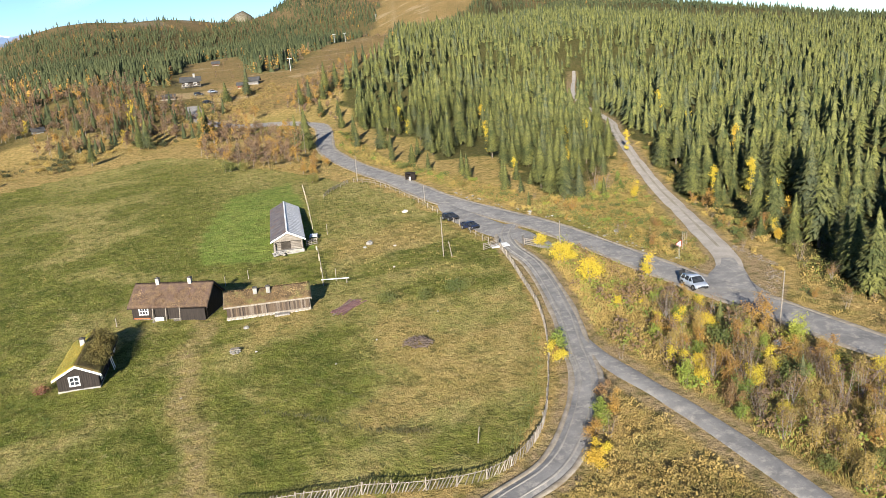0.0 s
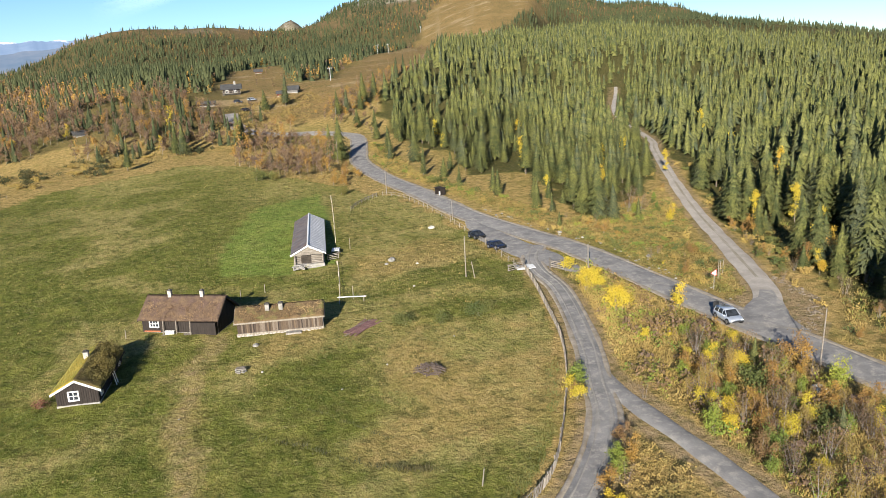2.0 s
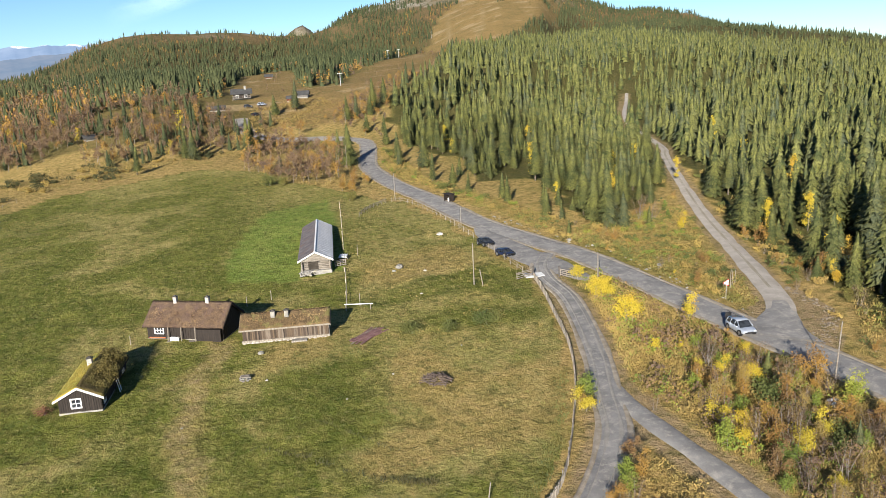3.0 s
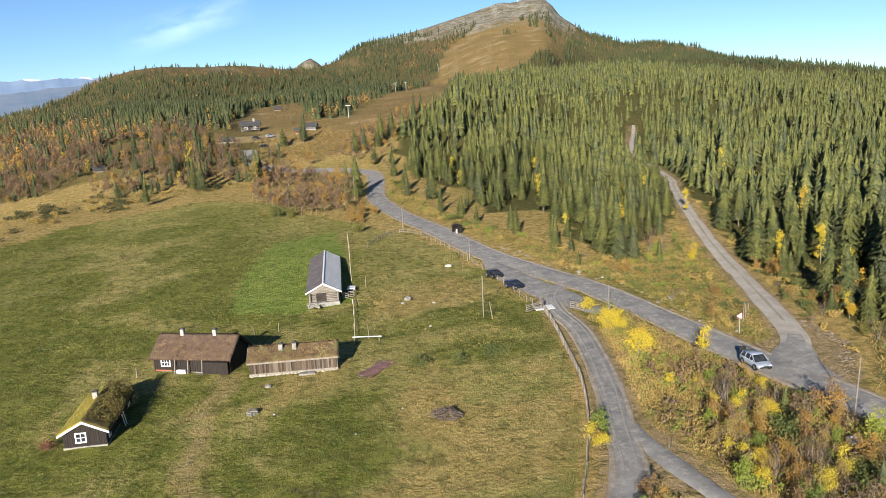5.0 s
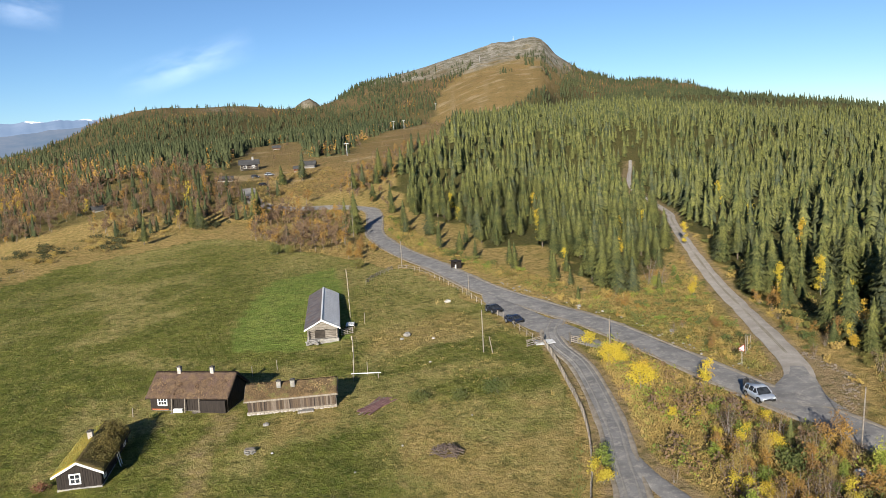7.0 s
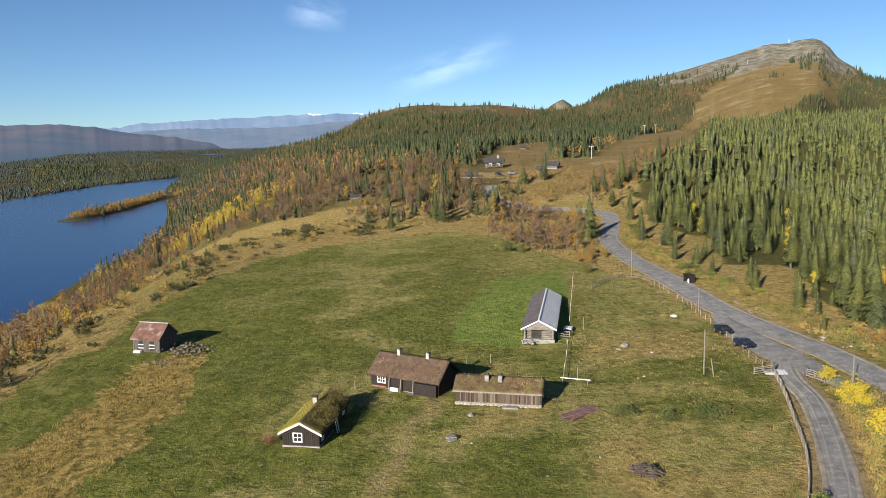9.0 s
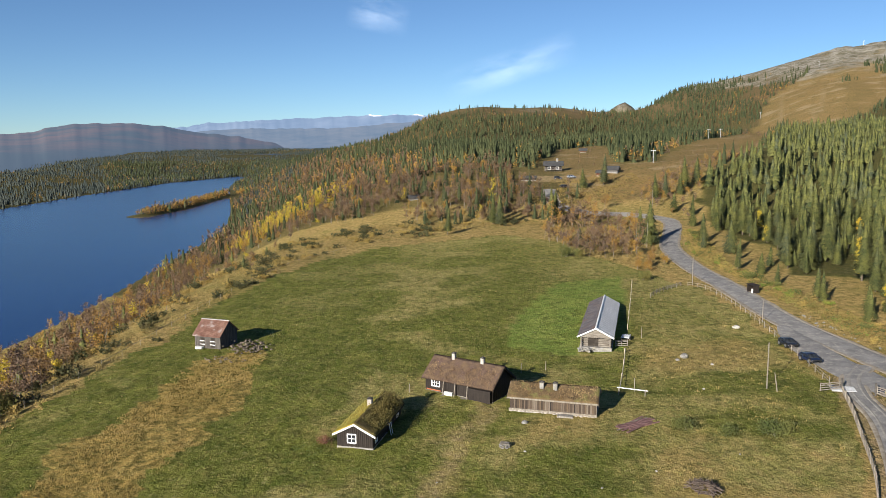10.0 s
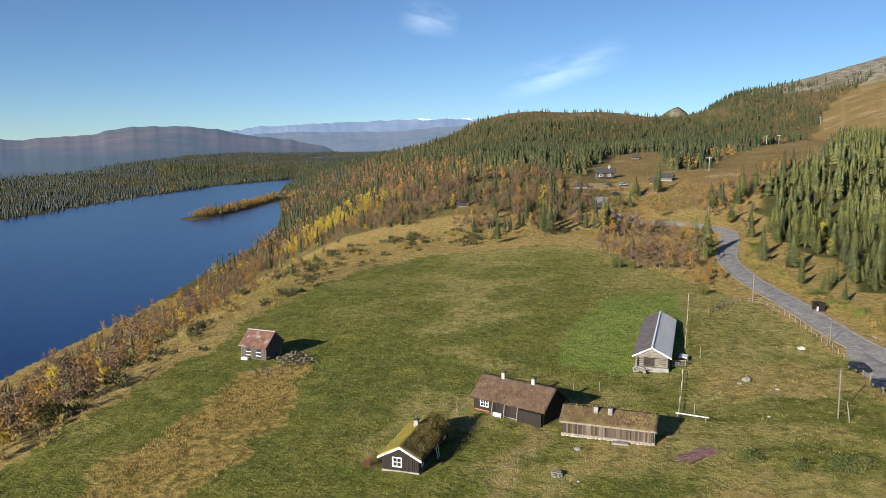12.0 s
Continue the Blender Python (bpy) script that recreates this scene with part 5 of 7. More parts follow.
# ---- turf-roofed cabin ----
cabin = placed("cabin", -6.7, 72.9, 12, "black-tarred log cabin with a mossy turf roof", "cabin", drop=0.1)
W, L, E, R = 3.7, 9.6, 1.55, 2.5
boxed("foundation", (-W / 2 - 0.05, -L / 2 - 0.05, -0.6), (W / 2 + 0.05, L / 2 + 0.05, 0.18), stone_mat, cabin, "grey stone foundation", 0.04)
walls = part("wall", gable_walls(W, L, E, R, 0.15), tarred, cabin, "black-tarred timber walls")
m = wall_plane("front", L / 2)
boards(walls, -W / 2, W / 2, 0.15, R, 0.03, m, tarred, 0.2, 1, gable=lambda x: R - 0.03 - abs(x) * (R - E) / (W / 2))
boards(walls, -L / 2, L / 2, 0.15, E, 0.03, wall_plane("right", W / 2), tarred, 0.3, 2)
part("roof", roof_half(-1, W, L, E, R, 0.35, 0.25, 0.2, 0.07, seed=2.0), moss, cabin, "yellow-green mossy roof slope", True)
part("roof", roof_half(1, W, L, E, R, 0.35, 0.25, 0.22, 0.14, seed=5.0), dark_turf, cabin, "dark shrubby heather roof slope", True)
rh = np.random.default_rng(77)
hx, hy = rh.uniform(0.25, 1.0, 46) * (W / 2 + 0.3), rh.uniform(-L / 2 + 0.9, L / 2 + 0.1, 46)
clumps = np.stack([hx, hy, R - hx * (R - E) / (W / 2) + rh.uniform(0.2, 0.75, 46)], 1)
bush = new("heather", mesh_of("heather", *leaf_cloud(rh, clumps, rh.uniform(0.22, 0.42, 46), 5200, 0.085, 0.8, False), [autumn("roof heather", ((0.050, 0.046, 0.018), (0.085, 0.072, 0.024), (0.15, 0.115, 0.035)))]))
bush.parent = cabin
tagged(bush, "dark bushy heather growing on the roof", kind="stuff")
tufts(cabin, "moss_grass", green_blades, W, L, E, R, 0.3, 0.17, 500, 0.14, -1, 4, 0.4, 0.06)
bargeboards(cabin, W, E, R, 0.37, -L / 2 - 0.28, 0.1, white_paint)
boxed("eave_board", (W / 2 + 0.31, -L / 2 - 0.2, E - 0.35), (W / 2 + 0.37, L / 2 + 0.2, E - 0.17), tarred, cabin, "", 0.0)
window(cabin, wall_plane("front", L / 2 + 0.035) @ Matrix.Translation((0.3, 0, 1.0)), 0.8, 0.8, 2, 2)
window(cabin, wall_plane("right", W / 2 + 0.045) @ Matrix.Translation((3.9, 0, 0.85)), 0.55, 0.6, 2, 2)
window(cabin, wall_plane("right", W / 2 + 0.045) @ Matrix.Translation((-3.4, 0, 0.85)), 0.55, 0.6, 2, 2)
boxed("door", (W / 2 + 0.04, -0.4, 0.15), (W / 2 + 0.10, 0.4, 1.4), tarred, cabin, "dark plank door")
for y in (-1.0, -0.45):
    roundbar("porch_post", (W / 2 + 0.75, y, -0.1), (W / 2 + 0.5, y, 1.35), 0.045, white_paint, cabin, "white porch post")
chimney(cabin, -0.35, 1.0, R - 0.4, R + 0.62, 0.46)

# ---- brown house ----
house = placed("farmhouse", 3.7, 85.0, 122, "dark-walled farmhouse with a dry reddish turf roof", "house", drop=0.1)
W, L, E, R = 4.8, 9.2, 1.95, 3.75
boxed("foundation", (-W / 2 - 0.05, -L / 2 - 0.05, -0.6), (W / 2 + 0.05, L / 2 + 0.05, 0.25), stone_mat, house, "low grey stone foundation", 0.04)
walls = part("wall", gable_walls(W, L, E, R, 0.22), tarred, house, "dark-tarred log walls")
boards(walls, -L / 2, L / 2, 0.22, E, 0.04, wall_plane("right", W / 2), tarred, 0.3, 3)
boards(walls, -W / 2, W / 2, 0.22, R, 0.04, wall_plane("back", L / 2), tarred, 0.3, 4, gable=lambda x: R - 0.03 - abs(x) * (R - E) / (W / 2))
for side in (-1, 1):
    part("roof", roof_half(side, W, L, E, R, 0.4, 0.3, 0.24, 0.10, seed=8.0 + side), red_turf, house, "dry reddish-brown turf roof slope", True)
tufts(house, "turf_grass", autumn("dry roof grass", ((0.085, 0.050, 0.036), (0.17, 0.110, 0.060), (0.31, 0.225, 0.120))), W, L, E, R, 0.4, 0.22, 3600, 0.12, 0, 7, 0.5, 0.06, 0.3)
bargeboards(house, W, E, R, 0.4, L / 2 + 0.32, 0.1, tarred)
bargeboards(house, W, E, R, 0.4, -L / 2 - 0.32, 0.1, tarred)
window(house, wall_plane("right", W / 2 + 0.05) @ Matrix.Translation((3.1, 0, 1.25)), 1.0, 0.75, 3, 2)
boxed("red_sill", (W / 2, -L / 2 + 0.2, 0.3), (W / 2 + 0.12, -L / 2 + 2.2, 0.42), mottled("red painted board", (0.30, 0.09, 0.04), (0.40, 0.14, 0.06)), house, "faded red board", 0.01)
boxed("porch_floor", (W / 2 + 0.05, -1.9, -0.1), (W / 2 + 1.0, 1.6, 0.16), grey_wood, house, "grey plank porch floor")
for y in (-1.8, -0.2, 1.5):
    roundbar("porch_post", (W / 2 + 0.62, y, 0.1), (W / 2 + 0.35, y, 1.75), 0.06, grey_wood, house)
boxed("bench", (W / 2 + 0.3, -1.6, 0.16), (W / 2 + 0.62, -0.5, 0.58), white_paint, house, "pale bench under the eaves")
boxed("lean_to", (W / 2, 1.6, -0.3), (W / 2 + 0.55, L / 2, 1.55), tarred, house, "dark plank storage bay")
chimney(house, 0.1, -2.0, R - 0.3, R + 0.72, 0.42)
chimney(house, 0.1, 2.0, R - 0.3, R + 0.72, 0.42)

# ---- long storehouse ----
store = placed("storehouse", 13.2, 78.7, 104.5, "weathered long storehouse on a stone base, straw turf roof", "storehouse", drop=0.1)
W, L, E, R = 3.8, 9.4, 1.9, 2.8
base = boxed("foundation", (-W / 2 - 0.05, -L / 2 - 0.05, -0.7), (W / 2 + 0.10, L / 2 + 0.05, 0.45), stone_mat, store, "pale stone foundation", 0.05)
pale_base = mottled("sun-bleached stone base", (0.30, 0.27, 0.23), (0.46, 0.42, 0.36), 2.0, 14, 0.9, bump=0.8)
boxed("sill_board", (W / 2 + 0.1, -L / 2 - 0.1, 0.22), (W / 2 + 0.2, L / 2 + 0.1, 0.52), grey_wood, store, "pale weathered sill board", 0.01)
rr = random.Random(4)
stones(base, "stone", [(W / 2 + 0.16, -L / 2 + 0.25 + i * 0.42 + rr.uniform(-0.1, 0.1), -0.05 + 0.32 * k + rr.uniform(-0.05, 0.05), rr.uniform(0.36, 0.52)) for i in range(22) for k in (0, 1)], pale_base, 5)
walls = part("wall", gable_walls(W, L, E, R, 0.42), tarred, store, "sun-browned board walls")
for n, (a, b) in enumerate(((-L / 2, -2.9), (-2.9, -0.2), (-0.2, 2.4), (2.4, L / 2))):
    boards(walls, -b + 0.05, -a - 0.05, 0.42 + 0.04 * (n % 2), E - 0.02, 0.05, wall_plane("right", W / 2), strip_wood, 0.2, 10 + n)
boards(walls, -W / 2, W / 2, 0.42, R, 0.04, wall_plane("back", L / 2), grey_wood, 0.3, 14, gable=lambda x: R - 0.03 - abs(x) * (R - E) / (W / 2))
for side in (-1, 1):
    part("roof", roof_half(side, W, L, E, R, 0.42, 0.25, 0.22, 0.12, seed=18.0 + side), straw_turf, store, "dry straw-coloured turf roof slope", True)
tufts(store, "turf_grass", autumn("brown roof grass", ((0.085, 0.052, 0.026), (0.15, 0.095, 0.044), (0.27, 0.195, 0.095))), W, L, E, R, 0.4, 0.2, 3000, 0.12, 0, 9, 0.5, 0.07)
boxed("roof_log", (W / 2 + 0.34, -L / 2 - 0.2, E - 0.24), (W / 2 + 0.46, L / 2 + 0.2, E - 0.06), grey_wood, store, "grey log holding the turf")
bargeboards(store, W, E, R, 0.4, L / 2 + 0.27, 0.08, grey_wood)
bargeboards(store, W, E, R, 0.4, -L / 2 - 0.27, 0.08, grey_wood)
for y in (-1.35, 0.15):
    chimney(store, 0.75, y, E, R + 0.48, 0.46, stone_mat)
steps = boxed("stair_block", (W / 2 + 0.1, 0.6, -0.5), (W / 2 + 1.0, 2.3, 0.35), stone_mat, store, "low stone landing")
for i in range(5):
    boxed("slat", (W / 2 + 0.95, 0.65 + i * 0.33, -0.5), (W / 2 + 1.05, 0.83 + i * 0.33, 0.38), grey_wood, steps)

# ---- barn ----
barn = placed("barn", 24.4, 112.9, 13.4, "long grey timber barn with a two-toned metal roof", "barn", drop=0.1)
W, L, E, R = 4.3, 23.7, 1.85, 2.95
boxed("foundation", (-W / 2 - 0.1, -L / 2 - 0.1, -0.8), (W / 2 + 0.1, L / 2 + 0.1, 0.2), stone_mat, barn, "rough stone footing", 0.05)
bm = gable_walls(W, L - 1.6, E, R, 0.15)
bmesh.ops.translate(bm, verts=bm.verts, vec=(0, 0.8, 0))
walls = part("wall", bm, grey_wood, barn, "weathered grey log walls")
boards(walls, -L / 2 + 0.8, L / 2 - 0.8, 0.15, E, 0.04, wall_plane("right", W / 2) @ Matrix.Translation((-0.8, 0, 0)), grey_wood, 0.35, 21)
for n in range(6):
    a = 0.2 + n * 0.27
    roundbar("log", (0.35, -L / 2 + 0.72, a), (W / 2, -L / 2 + 0.72, a), 0.13, log_wood, walls, sides=7)
    roundbar("log", (-W / 2, -L / 2 + 0.72, a), (-1.1, -L / 2 + 0.72, a), 0.13, log_wood, walls, sides=7)
boxed("doorway", (-1.1, -L / 2 + 0.66, 0.2), (0.35, -L / 2 + 0.74, 1.8), shade_panel, barn, "dark panel standing for the shaded barn doorway", 0.0)
boards(barn, -W / 2, W / 2, E - 0.3, R, 0.04, wall_plane("front", L / 2), log_wood, 0.3, 22, gable=lambda x: R - 0.05 - abs(x) * (R - E) / (W / 2), names="gable_board")
for x in (-W / 2 + 0.15, W / 2 - 0.15):
    roundbar("post", (x, -L / 2 + 0.1, -0.2), (x, -L / 2 + 0.1, E), 0.10, log_wood, barn, "grey corner post")
part("roof", roof_half(-1, W, L, E, R, 0.4, 0.3, 0.10, 0.015, (8, 30), 3.0), dark_roof, barn, "old blue-grey roof slope")
part("roof", roof_half(1, W, L, E, R, 0.4, 0.3, 0.10, 0.008, (4, 20), 4.0), zinc, barn, "pale galvanised metal roof slope")
for i in range(22):
    y = -L / 2 - 0.2 + i * (L + 0.4) / 21
    fall = (R - E) / (W / 2)
    roundbar("seam", (0.05, y, R + 0.11), (W / 2 + 0.38, y, R + 0.11 - fall * (W / 2 + 0.34)), 0.010, zinc, barn, "", 4)
bargeboards(barn, W, E, R, 0.4, -L / 2 - 0.33, 0.12, white_paint)
boxed("ridge_cap", (-0.12, -L / 2 - 0.3, R + 0.06), (0.12, L / 2 + 0.3, R + 0.15), white_paint, barn, "pale ridge flashing")
rr = random.Random(9)
stones(barn, "stone", [(rr.uniform(-2.2, -0.2), -L / 2 - rr.uniform(0.2, 1.6), rr.uniform(-0.1, 0.1), rr.uniform(0.3, 0.8)) for i in range(26)], stone_mat, 8)

# ---- shed by the lake ----
shed = placed("shed", -33.5, 106.4, 108, "grey timber shed with a rusted corrugated iron roof", "shed", drop=0.15)
W, L, E, R = 4.2, 4.3, 2.25, 3.95
boxed("foundation", (-W / 2, -L / 2, -0.8), (W / 2, L / 2, 0.12), stone_mat, shed, "low stone footing", 0.05)
walls = part("wall", gable_walls(W, L, E, R, 0.1), grey_wood, shed, "dark weathered board walls")
old_boards = mottled("dark weathered boards", (0.06, 0.052, 0.048), (0.13, 0.115, 0.10), 1.3, 14, 0.9, squash=(5, 5, 0.5))
boards(walls, -L / 2, L / 2, 0.1, E, 0.04, wall_plane("right", W / 2), old_boards, 0.22, 31)
for face in ("back", "front"):
    boards(walls, -W / 2, W / 2, 0.1, R, 0.04, wall_plane(face, L / 2), old_boards, 0.22, 32, gable=lambda x: R - 0.03 - abs(x) * (R - E) / (W / 2))
for side in (-1, 1):
    bm = roof_half(side, W, L, E, R, 0.35, 0.25, 0.05, 0.0, (3, 96))
    for v in bm.verts:
        v.co.z += 0.028 * math.sin(v.co.y * 2 * math.pi / 0.2)
    part("roof", bm, rusty, shed, "rusted corrugated iron roof slope")
boxed("ridge_cap", (-0.16, -L / 2 - 0.25, R + 0.02), (0.16, L / 2 + 0.25, R + 0.10), mottled("grey ridge sheet", (0.40, 0.38, 0.37), (0.55, 0.53, 0.52)), shed, "pale ridge sheet", 0.03)
for y in (-0.85, 0.9):
    dark_panel = boxed("doorway", (W / 2 + 0.04, y - 0.3, 0.35), (W / 2 + 0.085, y + 0.35, 1.75), shade_panel, shed, "dark panel standing for a shaded opening", 0.0)
    for z in (0.7, 1.2):
        boxed("slat", (W / 2 + 0.085, y - 0.4, z), (W / 2 + 0.12, y + 0.45, z + 0.10), white_paint, dark_panel, "pale slat", 0.0)
boxed("crate", (W / 2 + 0.15, -1.7, -0.1), (W / 2 + 0.75, -0.6, 0.45), white_paint, shed, "pale crate")

# ---- vehicles ----
black_rubber = mottled("black tyre rubber", (0.012, 0.012, 0.012), (0.025, 0.025, 0.025), 5, 30, 0.8)
rim_metal = mottled("alloy rim", (0.30, 0.31, 0.32), (0.42, 0.43, 0.44), 6, 30, 0.4, 0.8, bump=0.1)
lamp_glass = mottled("clear lamp lens", (0.70, 0.72, 0.74), (0.85, 0.86, 0.88), 9, 30, 0.15, bump=0.0)
tail_red = mottled("red tail lamp", (0.35, 0.015, 0.012), (0.5, 0.03, 0.02), 9, 30, 0.2, bump=0.0)
trim_black = mottled("black plastic trim", (0.015, 0.015, 0.016), (0.03, 0.03, 0.03), 5, 30, 0.6)


def car_paint(name, dark, light, metal):
    m = Mat(name, 0.28, metal)
    m.b.inputs["Coat Weight"].default_value = 0.6
    m.b.inputs["Coat Roughness"].default_value = 0.08
    m.b.inputs["Specular IOR Level"].default_value = 0.5
    m.color(m.mix(m.ramp(m.noise(2, 4, 0.6, True), 0.4, 0.6), dark, light))
    return m.m


def loft(stations, material, name, parent, label=""):
    """A closed shell through stations: y, low z, high z, half width below, half width above."""
    bm = bmesh.new()
    loops = []
    for y, z0, z1, w0, w1 in stations:
        mid = z0 + 0.6 * (z1 - z0)
        ring = [(-w0 * 0.94, z0), (-w0, z0 + 0.3 * (z1 - z0)), (-(w0 + w1) / 2, mid), (-w1, z1 - 0.04), (-w1 * 0.86, z1), (w1 * 0.86, z1), (w1, z1 - 0.04), ((w0 + w1) / 2, mid), (w0, z0 + 0.3 * (z1 - z0)), (w0 * 0.94, z0)]
        loops.append([bm.verts.new((x, y, z)) for x, z in ring])
    for a, b in zip(loops, loops[1:]):
        for i in range(10):
            j = (i + 1) % 10
            bm.faces.new((a[i], a[j], b[j], b[i]))
    bm.faces.new(loops[0])
    bm.faces.new(loops[-1][::-1])
    return part(name, bm, material, parent, label, smooth=True)


def car(name, x, y, az, label, paint, length, tall, group):
    k, h = length / 4.6, tall / 1.7
    root = placed(name, x, y, az, label, "car", group)
    root.location.z += 0.18
    body = loft([(-2.28 * k, 0.45, 0.90, 0.74, 0.70), (-2.18 * k, 0.32, 1.02 * h, 0.86, 0.80), (-1.0 * k, 0.27, 1.05 * h, 0.90, 0.85), (0.9 * k, 0.27, 1.0 * h, 0.90, 0.84), (1.75 * k, 0.30, 0.93 * h, 0.87, 0.78), (2.18 * k, 0.36, 0.80 * h, 0.78, 0.68), (2.30 * k, 0.44, 0.66 * h, 0.64, 0.55)], paint, "body", root, "painted car body")
    loft([(-2.1 * k, 0.95 * h, 1.08 * h, 0.76, 0.72), (-1.82 * k, 0.95 * h, 1.60 * h, 0.79, 0.62), (-0.2 * k, 0.95 * h, 1.69 * h, 0.80, 0.64), (0.35 * k, 0.95 * h, 1.64 * h, 0.80, 0.62), (1.22 * k, 0.90 * h, 1.02 * h, 0.76, 0.68)], glass, "glazing", root, "tinted car windows")
    loft([(-1.9 * k, 1.55 * h, 1.63 * h, 0.66, 0.61), (-0.2 * k, 1.64 * h, 1.73 * h, 0.67, 0.63), (0.38 * k, 1.58 * h, 1.67 * h, 0.65, 0.60)], paint, "roof", root, "painted roof panel")
    for side in (-1, 1):
        for y0, y1, z0, z1 in ((-1.95, -1.75, 1.0, 1.6), (-0.95, -0.85, 1.0, 1.68), (0.05, 0.15, 1.0, 1.66), (0.42, 1.18, 1.63, 1.03)):
            roundbar("pillar", (side * (0.80 if z0 < 1.3 else 0.64), y0 * k, z0 * h), (side * (0.64 if z1 > 1.3 else 0.78), y1 * k, z1 * h), 0.045, paint, body, sides=5)
        boxed("mirror", (side * 0.86 - 0.08, 0.78 * k, 1.02 * h), (side * 0.86 + 0.12 * side + 0.08, 0.92 * k, 1.16 * h), paint, body, "door mirror", 0.02)
        boxed("headlight", (side * 0.52 - 0.16, 2.12 * k, 0.62 * h), (side * 0.52 + 0.16, 2.27 * k, 0.76 * h), lamp_glass, body, "clear headlight", 0.03)
        boxed("tail_light", (side * 0.68 - 0.10, -2.27 * k, 0.78 * h), (side * 0.68 + 0.10, -2.16 * k, 1.0 * h), tail_red, body, "red tail light", 0.02)
        for y0 in (-1.38 * k, 1.42 * k):
            tyre = roundbar("wheel", (side * 0.66, y0, 0.33), (side * 0.91, y0, 0.33), 0.335, black_rubber, root, "black tyre", sides=18)
            roundbar("rim", (side * 0.90, y0, 0.33), (side * 0.925, y0, 0.33), 0.20, rim_metal, tyre, "alloy rim", sides=10)
    boxed("bumper", (-0.66, 2.2 * k, 0.36), (0.66, 2.33 * k, 0.54), trim_black, body, "dark bumper", 0.04)
    boxed("grille", (-0.34, 2.22 * k, 0.56 * h), (0.34, 2.30 * k, 0.70 * h), trim_black, body, "dark grille", 0.02)
    return root


silver = car_paint("silver blue car paint", (0.42, 0.46, 0.52), (0.50, 0.54, 0.60), 0.55)
navy = car_paint("dark blue car paint", (0.010, 0.016, 0.040), (0.016, 0.024, 0.055), 0.3)
ink = car_paint("black car paint", (0.010, 0.012, 0.016), (0.018, 0.020, 0.026), 0.3)
suv = car("suv", 56.0, 54.7, 190, "silver-blue estate suv parked on the road edge", silver, 3.5, 1.38, "")
for side in (-1, 1):
    roundbar("roof_rail", (side * 0.58, -1.7, 1.86), (side * 0.58, 0.2, 1.88), 0.03, trim_black, suv, "black roof rail")
boxed("spare_wheel_cover", (-0.36, -2.52, 0.7), (0.36, -2.28, 1.4), trim_black, suv, "black spare wheel cover", 0.1)
car("car", 48.4, 101.4, 172, "black hatchback parked beside the fence", ink, 2.6, 1.1, "parked cars")
car("car", 48.1, 93.9, 165, "dark blue hatchback parked beside the fence", navy, 2.6, 1.1, "parked cars")

# ---- fences ----


def rail_fence(line, gap, tall, rails, label, category="fence", thick=0.05, seed=0, lean=4, wood=None, slats=0.0):
    """Posts and rails along a line; every post and rail is a piece."""
    wood = wood or grey_wood
    r = random.Random(seed)
    pts = curve(line, 0.25)
    run, spots = 0.0, [pts[0]]
    for a, b in zip(pts, pts[1:]):
        run += math.dist(a, b)
        if run >= gap:
            spots.append(b)
            run = 0.0
    root = tagged(new("fence"), label, category)
    x0, y0 = spots[0]
    z0 = on_ground(x0, y0)
    root.location = (x0, y0, z0)
    zs = ground_z(*np.array(spots).T)
    tops = []
    for (x, y), z in zip(spots, zs):
        h = tall * r.uniform(0.85, 1.15)
        dx, dy = r.gauss(0, 0.01 * lean), r.gauss(0, 0.01 * lean)
        roundbar("post", (x - x0, y - y0, z - z0 - 0.3), (x - x0 + dx * h, y - y0 + dy * h, z - z0 + h), thick, wood, root, sides=5)
        tops.append((x - x0, y - y0, z - z0))
    for a, b in zip(tops, tops[1:]):
        for n in range(rails):
            k = tall * (0.42 + 0.48 * n / max(1, rails - 1)) if rails > 1 else tall * 0.8
            o = thick * 1.2
            roundbar("rail", (a[0] + o, a[1], a[2] + k + r.uniform(-0.06, 0.06)), (b[0] + o, b[1], b[2] + k + r.uniform(-0.06, 0.06)), thick * 0.75, wood, root, sides=4)
    if slats:
        run = 0.0
        for (ax, ay), (bx, by) in zip(pts, pts[1:]):
            run += math.dist((ax, ay), (bx, by))
            if run < slats:
                continue
            run = 0.0
            z = on_ground(bx, by) - z0
            dx, dy = (bx - ax) / math.dist((ax, ay), (bx, by)), (by - ay) / math.dist((ax, ay), (bx, by))
            k, h = r.uniform(0.2, 0.5), tall * r.uniform(0.7, 1.05)
            roundbar("slat", (bx - x0 - dx * k * 0.6, by - y0 - dy * k * 0.6, z - 0.05), (bx - x0 + dx * k * 0.6 + r.gauss(0, 0.03), by - y0 + dy * k * 0.6, z + h), 0.04, pale_slat if r.random() < 0.6 else wood, root, sides=4)
    return root


pale_slat = mottled("sun-bleached slats", (0.085, 0.072, 0.058), (0.18, 0.158, 0.13), 1.3, 16, 0.9, squash=(5, 5, 0.5))
rail_fence([(1, 40.3), (4.6, 38.9), (9, 37.3), (13.3, 35.4), (17.2, 34.2), (20.6, 34.9), (24.4, 37.6), (28.2, 42.4), (33, 49.6)], 2.1, 0.9, 1, "old grey slat fence leaning along the farm lane", seed=1, lean=7, thick=0.05, slats=0.25)
rail_fence([(33, 49.6), (36.3, 55.3), (39.3, 61.6), (42.3, 69.6), (45, 77), (46.9, 83)], 2.1, 0.9, 1, "old grey slat fence leaning towards the cattle grid", seed=8, lean=7, thick=0.05, slats=0.25)
